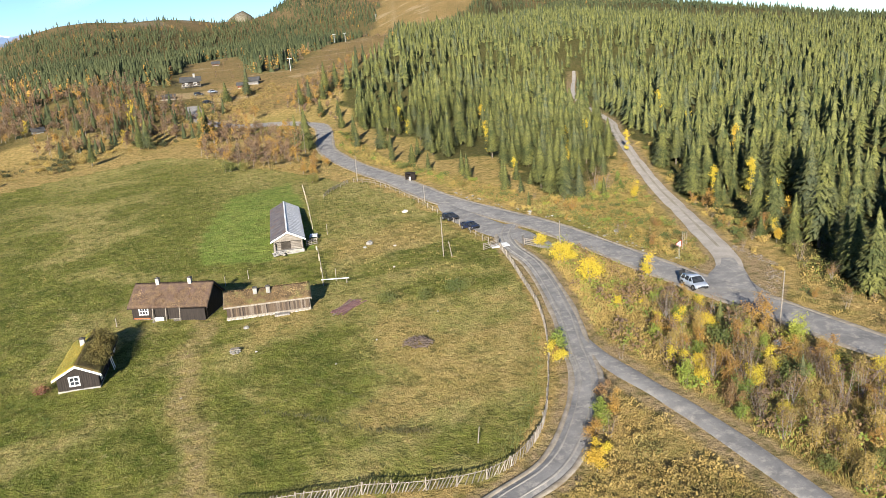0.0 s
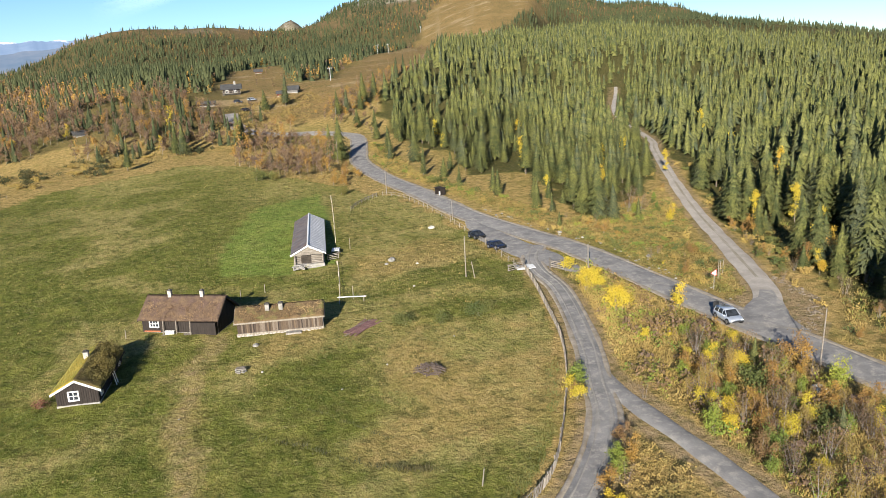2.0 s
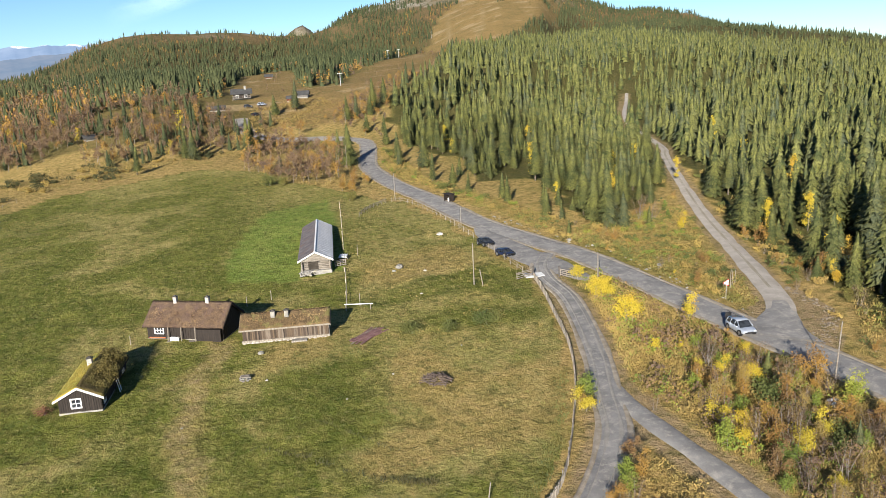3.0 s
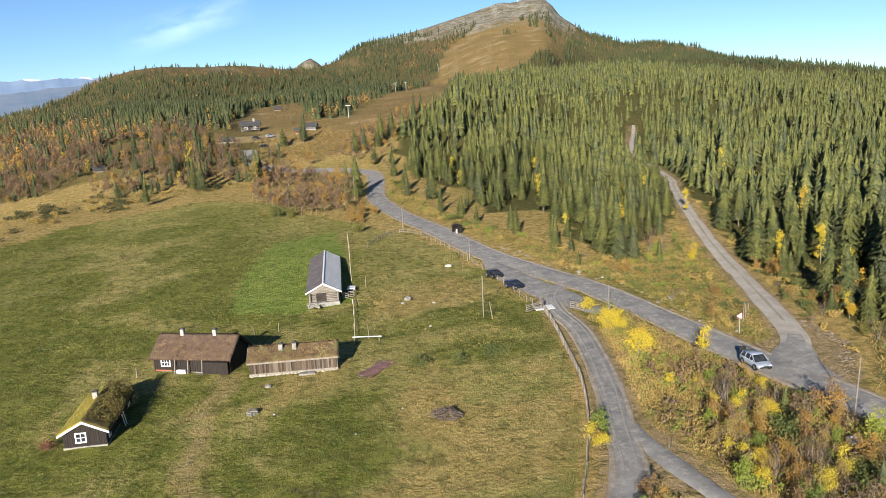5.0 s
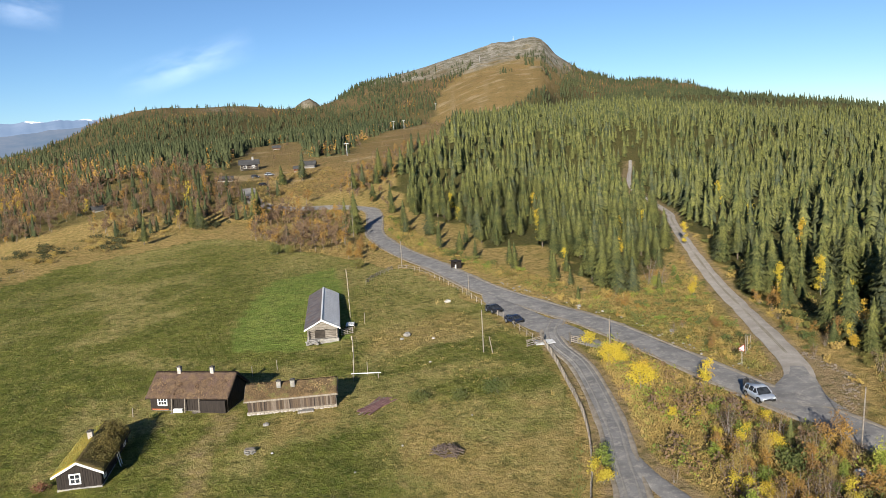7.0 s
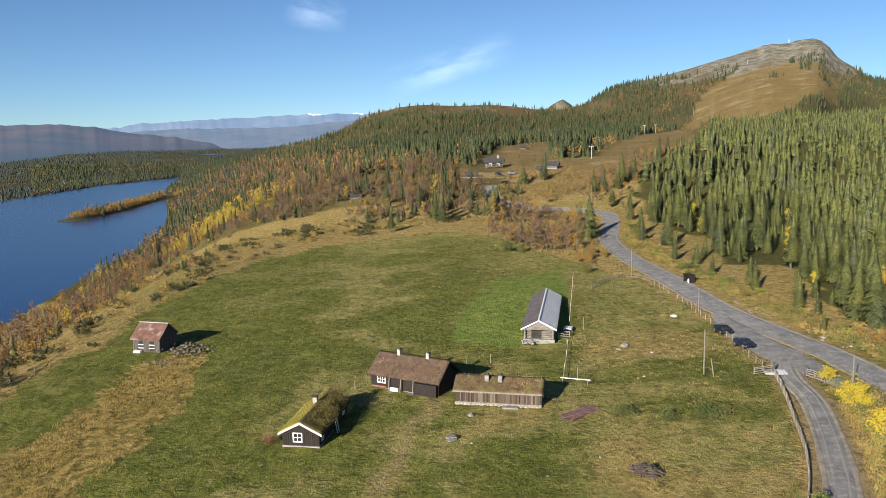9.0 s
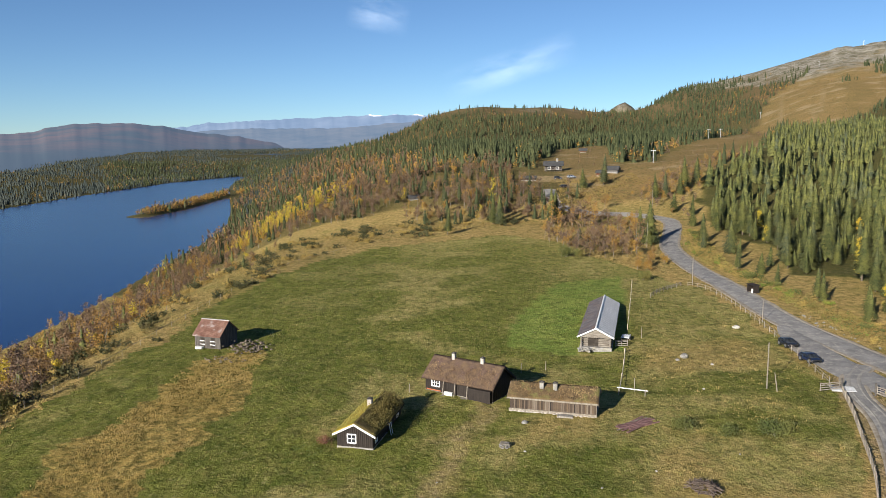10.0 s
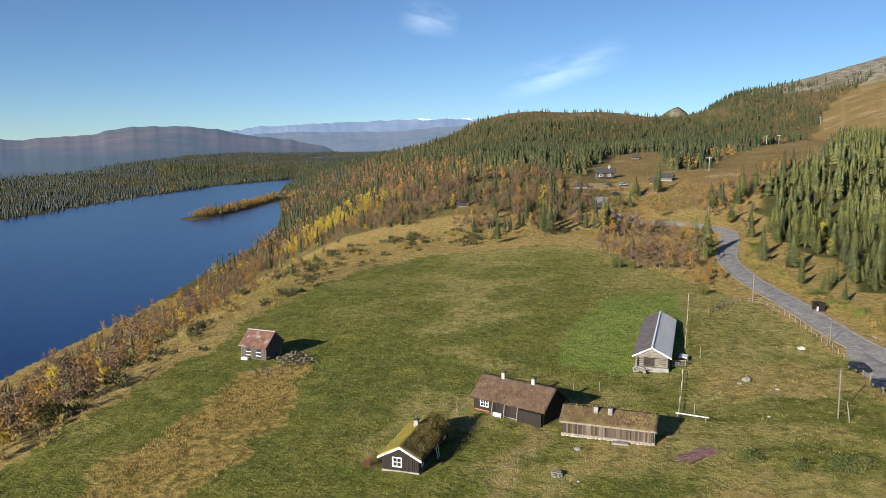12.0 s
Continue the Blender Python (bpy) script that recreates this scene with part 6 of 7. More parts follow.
rail_fence([(46.6, 85.5), (47.2, 91.2), (48.3, 101.2), (49.0, 111.4), (49.6, 125.7), (48.8, 138.6), (46, 144)], 2.2, 0.9, 2, "grey rail fence along the mountain road", seed=2, lean=6)
rail_fence([(45.5, 143.5), (42, 140), (38.5, 135.5), (36.5, 132.5)], 1.5, 0.9, 3, "leaning grey rail fence at the meadow corner", seed=3, lean=10, thick=0.06)
bleached = mottled("bleached rails", (0.36, 0.31, 0.23), (0.54, 0.48, 0.37), 1.3, 16, 0.9)
rail_fence([(21.4, 84), (24, 94), (26.6, 105)], 5.5, 0.7, 1, "thin fence of bleached rails beside the barn", seed=4, thick=0.075, wood=bleached)
rail_fence([(28.4, 112), (33, 131), (37.7, 151)], 4.5, 0.8, 1, "thin fence of bleached rails behind the barn", seed=5, thick=0.05, wood=bleached)
rail_fence([(-52, 62), (-49, 80), (-46, 103), (-41.5, 150), (-36.5, 178), (-26, 201)], 5.0, 0.9, 1, "thin post fence along the meadow brow", seed=6, thick=0.035)

# ---- poles ----


def pole(x, y, tall, label, thick=0.085, tilt=(0, 0), name="utility_pole", group="poles"):
    root = placed(name, x, y, 0, label, "pole", group)
    roundbar("shaft", (0, 0, -0.4), (tilt[0], tilt[1], tall), thick, log_wood if thick > 0.07 else grey_wood, root, "weathered wooden shaft", 8, thick * 0.72)
    roundbar("cap", (tilt[0], tilt[1], tall - 0.02), (tilt[0], tilt[1], tall + 0.08), thick * 0.8, soot, root, "dark pole cap", 8, thick * 0.3)
    return root


pole(38.5, 83.6, 5.5, "tall grey wooden pole in the meadow")
pole(39.3, 82.4, 2.2, "short wooden stay pole in the meadow", 0.07, (-0.35, 0.25), "stay_pole")
pole(51.7, 74.9, 4.6, "grey wooden pole between lane and road")
pole(55.0, 42.0, 5.4, "pale wooden pole beside the mountain road", 0.075, tilt=(0.35, 0))
pole(47.6, 143.4, 5.5, "grey wooden pole at the meadow corner")
pole(50.6, 192.5, 6.5, "grey wooden pole by the road bend")
pole(49.9, 114.5, 3.4, "thin grey marker pole at the roadside", 0.06)
pole(66.5, 252, 6.0, "grey wooden pole by the upper road")
for x, y, h in ((65.2, 66.6, 2.4), (66.2, 67.4, 1.9), (67.2, 68.0, 1.7)):
    pole(x, y, h, "wooden marker post by the side track", 0.06, (0.08, 0.02), "marker_post", "marker posts")
for x, y, h in ((23.2, 84, 1.6), (29.5, 107.5, 1.7), (10.5, 92.0, 1.3), (13.8, 93.3, 1.2), (-3.4, 84.3, 1.0)):
    pole(x, y, h, "lone grey post in the meadow", 0.055, (0.03, 0.05), "meadow_post", "meadow posts")
pole(19.5, 38.9, 1.3, "leaning grey post in the meadow", 0.05, (0.3, 0.1), "meadow_post", "meadow posts")

# ---- cattle grid and gates ----
steel = mottled("pale galvanised steel", (0.36, 0.37, 0.38), (0.50, 0.51, 0.52), 2, 15, 0.5, 0.4, bump=0.1)
grid = placed("cattle_grid", 47.2, 83.4, 14, "pale galvanised cattle grid set in the lane", "cattle grid")
grid.location.z += 0.24
boxed("grid_frame", (-1.3, -0.85, -0.15), (1.3, -0.75, 0.06), steel, grid, "", 0.01)
boxed("grid_frame", (-1.3, 0.75, -0.15), (1.3, 0.85, 0.06), steel, grid, "", 0.01)
boxed("grid_base", (-1.28, -0.75, -0.12), (1.28, 0.75, 0.005), steel, grid, "pale steel bed", 0.0)
for i in range(11):
    roundbar("grid_bar", (-1.28, -0.66 + i * 0.132, 0.03), (1.28, -0.66 + i * 0.132, 0.03), 0.04, steel, grid, sides=6)


def field_gate(x, y, az, wide, label, wood, posts=True):
    g = placed("gate", x, y, az, label, "gate")
    for z in (0.35, 0.62, 0.89, 1.1):
        boxed("rail", (0, -0.025, z - 0.05), (wide, 0.025, z + 0.05), wood, g, "", 0.01)
    for k in (0.05, 0.5, 0.95):
        boxed("stile", (wide * k - 0.05, -0.055, 0.25), (wide * k + 0.05, -0.025, 1.2), wood, g, "", 0.01)
    roundbar("brace", (0.1, 0.04, 0.35), (wide * 0.95, 0.04, 1.1), 0.03, wood, g)
    if posts:
        roundbar("gate_post", (-0.12, 0, -0.4), (-0.12, 0, 1.5), 0.11, soot, g, "dark gate post", 7)
    return g


field_gate(50.0, 81.4, 70, 2.3, "weathered pale gate standing open", grey_wood)
field_gate(46.9, 83.3, 164, 2.9, "grey gate swung open against the fence", grey_wood)
field_gate(24.7, 103.0, -8, 1.9, "small grey gate at the barn corner", grey_wood, False)
rail = placed("barrier_pole", 21.2, 83.2, 108, "pale wooden pole laid as a barrier", "barrier")
roundbar("shaft", (0, -0.2, 0.85), (0, 3.3, 0.75), 0.06, white_paint, rail, "pale pole")
for y in (0.0, 3.0):
    roundbar("support", (0.0, y, -0.3), (0, y, 0.85), 0.06, grey_wood, rail)
tarp = placed("cart", 27.0, 106.6, 20, "small white-slatted hay cart in the barn's shade", "cart")
boxed("bed", (-0.6, -0.9, 0.45), (0.6, 0.9, 0.6), white_paint, tarp, "white plank bed")
for i in range(4):
    boxed("slat", (-0.55 + i * 0.34, -0.9, 0.6), (-0.45 + i * 0.34, 0.9, 0.68), white_paint, tarp)
for sx in (-0.62, 0.62):
    roundbar("wheel", (sx - 0.05, 0, 0.3), (sx + 0.05, 0, 0.3), 0.32, grey_wood, tarp, "grey wooden wheel", 14)
roundbar("shaft", (0, -0.9, 0.5), (0.1, -2.0, 0.9), 0.04, white_paint, tarp)

# ---- road signs ----
sign = placed("road_sign", 62.0, 63.7, 195, "triangular warning sign on a grey steel post", "road sign")
roundbar("post", (0, 0, -0.3), (0, 0, 2.4), 0.035, steel, sign, "grey steel post", 8)
for r0, mat_, y0, lab in ((0.52, tail_red, 0.05, "red sign border"), (0.40, white_paint, 0.068, "white sign face")):
    bm = bmesh.new()
    res = bmesh.ops.create_cone(bm, cap_ends=True, segments=3, radius1=r0, radius2=r0, depth=0.02)
    bmesh.ops.transform(bm, matrix=Matrix.Translation((0, y0, 2.05)) @ Matrix.Rotation(math.pi / 2, 4, "X") @ Matrix.Rotation(-math.pi / 2, 4, "Z"), verts=res["verts"])
    part("sign_face", bm, mat_, sign, lab)
boxed("sign_back", (-0.35, -0.05, 1.75), (0.35, -0.036, 1.8), steel, sign, "", 0.0)

# ---- roadside shelter for milk churns ----
box = placed("bin_shelter", 55.9, 134.5, 255, "small dark wooden bin shelter with a white bin", "shelter", drop=0.05)
for lo, hi in (((-0.9, -0.6, 0), (0.9, -0.52, 1.5)), ((-0.9, -0.52, 0), (-0.82, 0.6, 1.4)), ((0.82, -0.52, 0), (0.9, 0.6, 1.4))):
    boxed("side_panel", lo, hi, tarred, box, "dark plank panel", 0.0)
boxed("roof", (-1.1, -0.75, 1.5), (1.1, 0.85, 1.6), tarred, box, "dark flat roof", 0.02)
boxed("bin", (-0.75, -0.3, 0.02), (-0.1, 0.45, 0.8), white_paint, box, "white bin", 0.06)

# ---- stones, piles and the well ----


def boulder(x, y, size, label, material=None, group="boulders"):
    bm = bmesh.new()
    bmesh.ops.create_icosphere(bm, subdivisions=3, radius=0.5)
    for v in bm.verts:
        n = 0.25 * noise.noise(v.co * 2.3 + Vector((x, y, 0))) + 0.1 * noise.noise(v.co * 6 + Vector((y, x, 0)))
        v.co *= (1 + n)
        v.co.z *= 0.62
    me = bpy.data.meshes.new("boulder")
    bm.to_mesh(me)
    bm.free()
    me.materials.append(material or stone_mat)
    ob = tagged(new("boulder", me), label, "boulder", group)
    ob.matrix_world = pose(x, y, on_ground(x, y) + 0.12 * size, 0, 0, 40 * x) @ Matrix.Diagonal((size, size * 0.8, size, 1))


pale_stone = mottled("pale lichen stone", (0.33, 0.31, 0.28), (0.52, 0.50, 0.46), 2, 14, 0.9, bump=0.7)
for x, y, s, mat_ in ((45.2, 112.6, 1.1, pale_stone), (32.8, 97.2, 1.3, stone_mat), (31.6, 96.0, 0.6, stone_mat), (35.4, 93.6, 0.45, pale_stone), (9.5, 74.2, 0.7, stone_mat), (8.9, 66.8, 0.28, pale_stone), (20.3, 62.1, 0.26, pale_stone), (28.9, 65.4, 0.25, stone_mat), (0.6, 60.6, 0.22, stone_mat), (14.8, 58.7, 0.25, stone_mat), (31.4, 84.2, 0.35, pale_stone), (64.0, 78.8, 0.8, stone_mat), (60.5, 96.5, 0.7, stone_mat), (61.9, 92.1, 0.5, pale_stone)):
    boulder(x, y, s, "pale lichened boulder in the grass" if mat_ is pale_stone else "grey boulder in the grass", mat_)
rr = random.Random(12)
rubble = mottled("brown-grey rubble", (0.115, 0.090, 0.064), (0.225, 0.185, 0.14), 2.2, 16, 0.95, bump=0.8, depth=0.05)
pile = placed("stone_heap", -28.2, 103.6, 0, "grey heap of rubble stones beside the shed", "stone heap")
stones(pile, "stone", [(rr.gauss(0, 1.5), rr.gauss(0, 1.6), rr.uniform(0.1, 0.9), rr.uniform(0.25, 0.6)) for i in range(120)], rubble, 13)
pile = placed("stone_heap", -30.2, 98.8, 0, "scattered pale stones below the rubble heap", "stone heap")
stones(pile, "stone", [(rr.gauss(0, 1.6), rr.gauss(0, 0.7), 0.1, rr.uniform(0.2, 0.55)) for i in range(30)], rubble, 14)
bank = placed("stone_bank", 64.5, 53.0, 0, "loose grey-brown rubble along the junction's edge", "stone bank")
spots = []
for i in range(170):
    k = rr.random()
    x, y = (60.2 + 8.6 * k, 48.6 + 7.2 * k) if rr.random() < 0.62 else (68.8 + 1.6 * k, 55.8 + 8 * k)
    x, y = x + rr.gauss(0.4, 0.55), y + rr.gauss(-0.3, 0.55)
    spots.append((x - 64.5, y - 53.0, on_ground(x, y) - on_ground(64.5, 53.0) + rr.uniform(-0.08, 0.1), rr.uniform(0.14, 0.42)))
stones(bank, "stone", spots, rubble, 15)
ridge_stones = placed("stone_row", 59.5, 82, 0, "low row of pale stones on the road verge", "stone row")
spots = []
for i in range(60):
    k = rr.random()
    x, y = 61.2 - 0.4 * k + rr.gauss(0, 0.5), 58 + 62 * k
    x = float(np.interp(y, (58, 72, 88, 101, 116, 130), (61.2, 61.5, 61.3, 59.2, 57.2, 57.4))) + rr.gauss(0.2, 0.6)
    spots.append((x - 59.5, y - 82, on_ground(x, y) - on_ground(59.5, 82) + 0.05, rr.uniform(0.15, 0.5)))
stones(ridge_stones, "stone", spots, stone_mat, 16)
well = placed("well", 7.0, 68.1, 15, "small stone well with a pale wooden lid", "well")
stones(well, "stone", [(0.42 * math.cos(a), 0.42 * math.sin(a), z, 0.36) for z in (0.06, 0.26) for a in (0, 0.9, 1.8, 2.7, 3.6, 4.5, 5.4)], stone_mat, 17)
boxed("lid", (-0.4, -0.36, 0.38), (0.34, 0.34, 0.44), grey_wood, well, "pale wooden lid", 0.02)
boxed("lid", (-0.15, -0.45, 0.445), (0.5, 0.15, 0.49), grey_wood, well, "grey loose board", 0.02)
heap = placed("brush_pile", 23.4, 58.6, 0, "round dark pile of dead brushwood", "brush pile")
dead = mottled("dead brushwood", (0.075, 0.055, 0.045), (0.15, 0.115, 0.09), 2, 12, 0.95)
for i in range(150):
    a, b = rr.uniform(0, 6.28), rr.uniform(0, 6.28)
    q = 1.35 * math.sqrt(rr.random())
    z = 0.75 * (1 - (q / 1.45) ** 2) * rr.uniform(0.2, 1.0) + 0.05
    ln = rr.uniform(0.4, 0.9)
    c = Vector((q * math.cos(a), q * math.sin(a), z))
    d = Vector((math.cos(b), math.sin(b), rr.uniform(-0.35, 0.3))) * ln
    roundbar("stick", c - d * 0.5, c + d * 0.5, rr.uniform(0.025, 0.06), dead, heap, sides=4)
planks = placed("board_pile", 20.9, 73.0, 55, "flat pile of old reddish-grey boards", "board pile")
old_red = mottled("old reddish boards", (0.15, 0.078, 0.075), (0.24, 0.140, 0.130), 1.2, 10, 0.95)
for i in range(26):
    x = rr.uniform(-0.75, 0.75)
    y = rr.uniform(-0.6, 0.6)
    ln = rr.uniform(1.3, 2.4)
    z = 0.05 + 0.035 * (i // 6)
    boxed("board", (-0.1, -ln, 0), (0.1, ln, 0.045), old_red if i % 9 else grey_wood, planks, "", 0.0, pose(x, y, z, rr.uniform(-3, 3), rr.uniform(-5, 5), rr.uniform(-12, 12)))
tarp2 = placed("tarpaulin_stack", 51.1, 38.5, 30, "white tarpaulin over a small stack among bushes", "tarpaulin")
bm = bmesh.new()
bmesh.ops.create_grid(bm, x_segments=14, y_segments=14, size=0.62)
for v in bm.verts:
    e = max(abs(v.co.x), abs(v.co.y)) / 0.62
    v.co.z = 0.5 * (1 - e**4) + 0.06 * noise.noise(v.co * 4)
part("sheet", bm, white_paint, tarp2, "white draped sheet", True)

# ---- lodge, huts and ski lift ----
lodge_dark = mottled("black-brown stained timber", (0.02, 0.016, 0.013), (0.045, 0.034, 0.027), 1, 10, 0.8)
slate_roof = mottled("grey felt roof", (0.043, 0.043, 0.043), (0.070, 0.069, 0.068), 0.6, 6, 0.85)


def hut(name, x, y, az, w, l, eave, ridge, wall, roof, label, category, rows=0, over=0.6, smoke=0):
    root = placed(name, x, y, az, label, category, drop=0.3)
    boxed("foundation", (-w / 2, -l / 2, -1.5), (w / 2, l / 2, 0.45), stone_mat, root, "stone footing", 0.03)
    part("wall", gable_walls(w, l, eave, ridge, 0.4), wall, root, "stained timber walls")
    for side in (-1, 1):
        part("roof", roof_half(side, w, l, eave, ridge, over, over, 0.15, 0.0, (2, 2)), roof, root, "grey roof slope")
    bargeboards(root, w, eave, ridge, over, -l / 2 - over - 0.03, 0.12, lodge_dark)
    for k in range(rows):
        z = 1.4 + 2.4 * k
        for face, span, off in (("right", l, w / 2), ("front", w, l / 2)):
            n = max(1, int(span // 2.4))
            for i in range(n):
                if z < eave - 0.4:
                    window(root, wall_plane(face, off + 0.02) @ Matrix.Translation(((i - (n - 1) / 2) * span / n, 0, z)), 1.0, 1.0, 2, 1)
    if smoke:
        chimney(root, 0.3, smoke, ridge - 0.3, ridge + 1.2, 0.8, stone_mat)
    return root


lodge = hut("lodge", 42.0, 321, 100, 4.8, 6.6, 2.8, 4.2, lodge_dark, slate_roof, "large black-stained mountain lodge with white windows", "lodge", 1, 0.9, 1.5)
boxed("terrace", (2.4, -3.3, 0.7), (4.2, 3.7, 0.85), grey_wood, lodge, "grey plank terrace")
for i in range(8):
    roundbar("terrace_post", (4.1, -3.6 + i * 1.03, -0.6), (4.1, -3.6 + i * 1.03, 1.6), 0.05, grey_wood, lodge, "grey railing post")
boxed("terrace_rail", (4.05, -3.7, 1.55), (4.17, 3.7, 1.65), grey_wood, lodge, "grey rail")
hut("ski_hut", 64.5, 309, 112, 3.2, 4.2, 1.8, 2.9, mottled("grey-stained timber", (0.10, 0.095, 0.09), (0.17, 0.16, 0.15)), slate_roof, "grey ski hut with a pale gable", "hut", 1)
hut("ski_hut", 58.5, 304, 105, 2.0, 2.8, 1.6, 2.4, mottled("dark red timber", (0.09, 0.025, 0.018), (0.15, 0.045, 0.03)), slate_roof, "small dark red hut on the ski slope", "hut", 1, 0.4)
hut("cottage", 70.5, 424, 100, 2.6, 3.6, 1.5, 2.4, mottled("brown stained timber", (0.10, 0.05, 0.03), (0.16, 0.085, 0.05)), slate_roof, "brown cottage high on the slope", "hut", 1)
hut("garage", 29.5, 301.5, 95, 3.2, 6.5, 1.3, 2.0, lodge_dark, slate_roof, "long low dark garage below the lodge", "garage", 0, 0.4)
hut("cottage", -14.5, 277, 70, 2.3, 3.2, 1.3, 2.1, mottled("silver grey timber", (0.20, 0.19, 0.18), (0.32, 0.31, 0.30)), slate_roof, "grey cottage half hidden among birches", "hut", 1)
car("car", 47, 303, 80, "pale car parked below the lodge", silver, 3.6, 1.25, "cars by the lodge")
car("car", 41.5, 302, 95, "dark car parked below the lodge", ink, 3.6, 1.3, "cars by the lodge")
car("car", 42, 287, 60, "dark car parked on the grass below the lodge", ink, 3.5, 1.25, "cars by the lodge")
lift_steel = mottled("grey lift steel", (0.42, 0.43, 0.44), (0.55, 0.56, 0.57), 2, 10, 0.5, 0.4)


def pylon(x, y, tall):
    root = placed("lift_pylon", x, y, 25, "grey steel ski lift pylon with a cross arm", "pylon", "lift pylons")
    roundbar("mast", (0, 0, -0.5), (0, 0, tall), 0.16, lift_steel, root, "grey tubular mast", 8, 0.11)
    boxed("cross_arm", (-1.1, -0.1, tall - 0.2), (1.1, 0.1, tall), lift_steel, root)
    for sx in (-1.0, 1.0):
        for k in (-0.5, 0.0, 0.5):
            roundbar("wheel", (sx - 0.08, k, tall - 0.5), (sx + 0.08, k, tall - 0.5), 0.2, soot, root, "dark cable wheel", 10)


for x, y, h in ((86, 331, 5.5), (172, 528, 6), (182, 534, 6), (318, 820, 7), (480, 1050, 8)):
    pylon(x, y, h)
mast = placed("radio_mast", 655, 1283, 0, "slim grey mast on the rocky summit", "mast")
roundbar("shaft", (0, 0, -1), (0, 0, 15), 0.5, lift_steel, mast, "", 6, 0.25)
roundbar("cross_piece", (-2, 0, 11), (2, 0, 11), 0.2, lift_steel, mast)

# ---- bushes near the roads ----
r = np.random.default_rng(21)


def bush_kind(name, label, group, leaf, specs, category="bush"):
    out = []
    for h, w, n, size, stems, base in specs:
        wood, crown = birch(r, h, w, int(1.5 * n), size * 0.9, stems, base, False)
        out.append(plant(name, wood, birch_bark, crown, leaf, label, category, group))
    return out


FOREST_EDGE = [(61, 10), (61, 45), (69, 51.5), (77, 61), (91, 92), (103, 112), (100, 96), (86, 70), (79, 52), (78, 30), (82, 10)]
kinds = {
    "yellow": bush_kind("birch_bush", "bright yellow birch bush on the road bank", "yellow bushes", yellow_leaves, ((3.2, 1.0, 1100, 0.12, 3, 0.2), (2.7, 0.9, 900, 0.12, 3, 0.15))),
    "orange": bush_kind("birch_bush", "orange-brown birch bush on the road bank", "orange bushes", orange_leaves, ((4.0, 0.85, 850, 0.115, 2, 0.15), (3.0, 0.85, 750, 0.115, 3, 0.1))),
    "green": bush_kind("willow_bush", "yellow-green willow bush on the road bank", "green bushes", green_leaves, ((2.6, 0.9, 750, 0.115, 4, 0.1), (3.4, 0.85, 800, 0.115, 3, 0.1))),
    "brown": bush_kind("birch_bush", "thin brown half-bare birch on the road bank", "brown bushes", brown_leaves, ((3.8, 0.8, 420, 0.075, 6, 0.15), (2.8, 0.8, 400, 0.075, 7, 0.1))),
    "ochre": bush_kind("birch_bush", "ochre birch scrub on the road bank", "ochre bushes", ochre_leaves, ((2.2, 0.9, 700, 0.085, 6, 0.05), (3.2, 0.8, 760, 0.085, 4, 0.08))),
    "olive": bush_kind("juniper_bush", "dark olive juniper bush in the grass", "juniper bushes", olive_leaves, ((1.5, 1.0, 800, 0.12, 5, 0.05), (1.1, 1.1, 700, 0.12, 5, 0.05))),
}
places = {
    "yellow": [(49.3, 71.5, 1.0), (51.0, 71.0, 0.85), (48.0, 63.3, 1.1), (54.4, 60.6, 0.95), (51.4, 79.4, 0.7), (63.5, 74.9, 0.22), (41.9, 39.2, 0.5), (44.5, 39.3, 0.5), (39.6, 36.3, 0.55), (46.1, 35.0, 0.75), (42.8, 33.7, 0.7), (49.3, 31.5, 0.6), (40.8, 29.0, 0.45), (32.7, 47.2, 0.75), (46.0, 55.7, 0.4), (26.2, 32.2, 0.55), (24.8, 30.8, 0.6)],
    "orange": [(47.8, 40.3, 0.85), (53.6, 43.4, 1.1), (41.2, 35.0, 0.7), (38.8, 32.0, 0.65), (32.6, 47.6, 0.45), (31.2, 39.2, 0.6), (30.2, 36.4, 0.6), (44.2, 43.6, 0.5), (45.6, 42.7, 0.6), (51.0, 34.0, 0.8), (66.0, 92.6, 0.6), (70.2, 77.6, 0.5), (77.0, 64.5, 0.9), (83.2, 79.0, 1.0), (79.5, 61.0, 1.1), (27.0, 34.6, 0.6), (41.5, 163, 1.0), (43.2, 160.5, 0.8), (44.5, 165, 0.9), (49.0, 168, 0.8), (47, 172, 1.0)],
    "green": [(33.9, 49.0, 0.95), (29.3, 36.4, 0.7), (52.6, 38.1, 1.0), (46.8, 31.9, 0.6), (48.9, 49.0, 0.6), (37.9, 30.7, 0.5), (28.4, 35.0, 0.75), (76.2, 99.0, 0.7)],
    "brown": [(47.7, 49.8, 0.9), (48.5, 50.8, 0.9), (50.7, 46.7, 0.8), (49.7, 47.3, 0.8), (42.1, 41.2, 0.6), (40.2, 31.2, 0.8), (42.4, 29.8, 0.9), (47.7, 30.7, 0.9), (46.7, 28.6, 0.9), (48.2, 39.2, 0.8), (50.4, 42.6, 0.8), (28.2, 34.0, 0.7), (76.8, 101.0, 1.2), (78.2, 99.6, 1.1), (37.6, 44.6, 0.45)],
    "ochre": [],
    "olive": [(25.2, 71.9, 0.9), (29.2, 69.8, 0.9), (33.6, 70.2, 1.1), (35.2, 70.4, 0.9), (46.9, 41.8, 1.3), (52.4, 45.4, 1.1), (-1.2, 82.8, 0.3), (49.6, 51.8, 0.8), (28.5, 181.0, 1.6), (31.5, 179.5, 1.4), (40.0, 151.0, 1.2), (-51.5, 82.5, 1.7)],
}
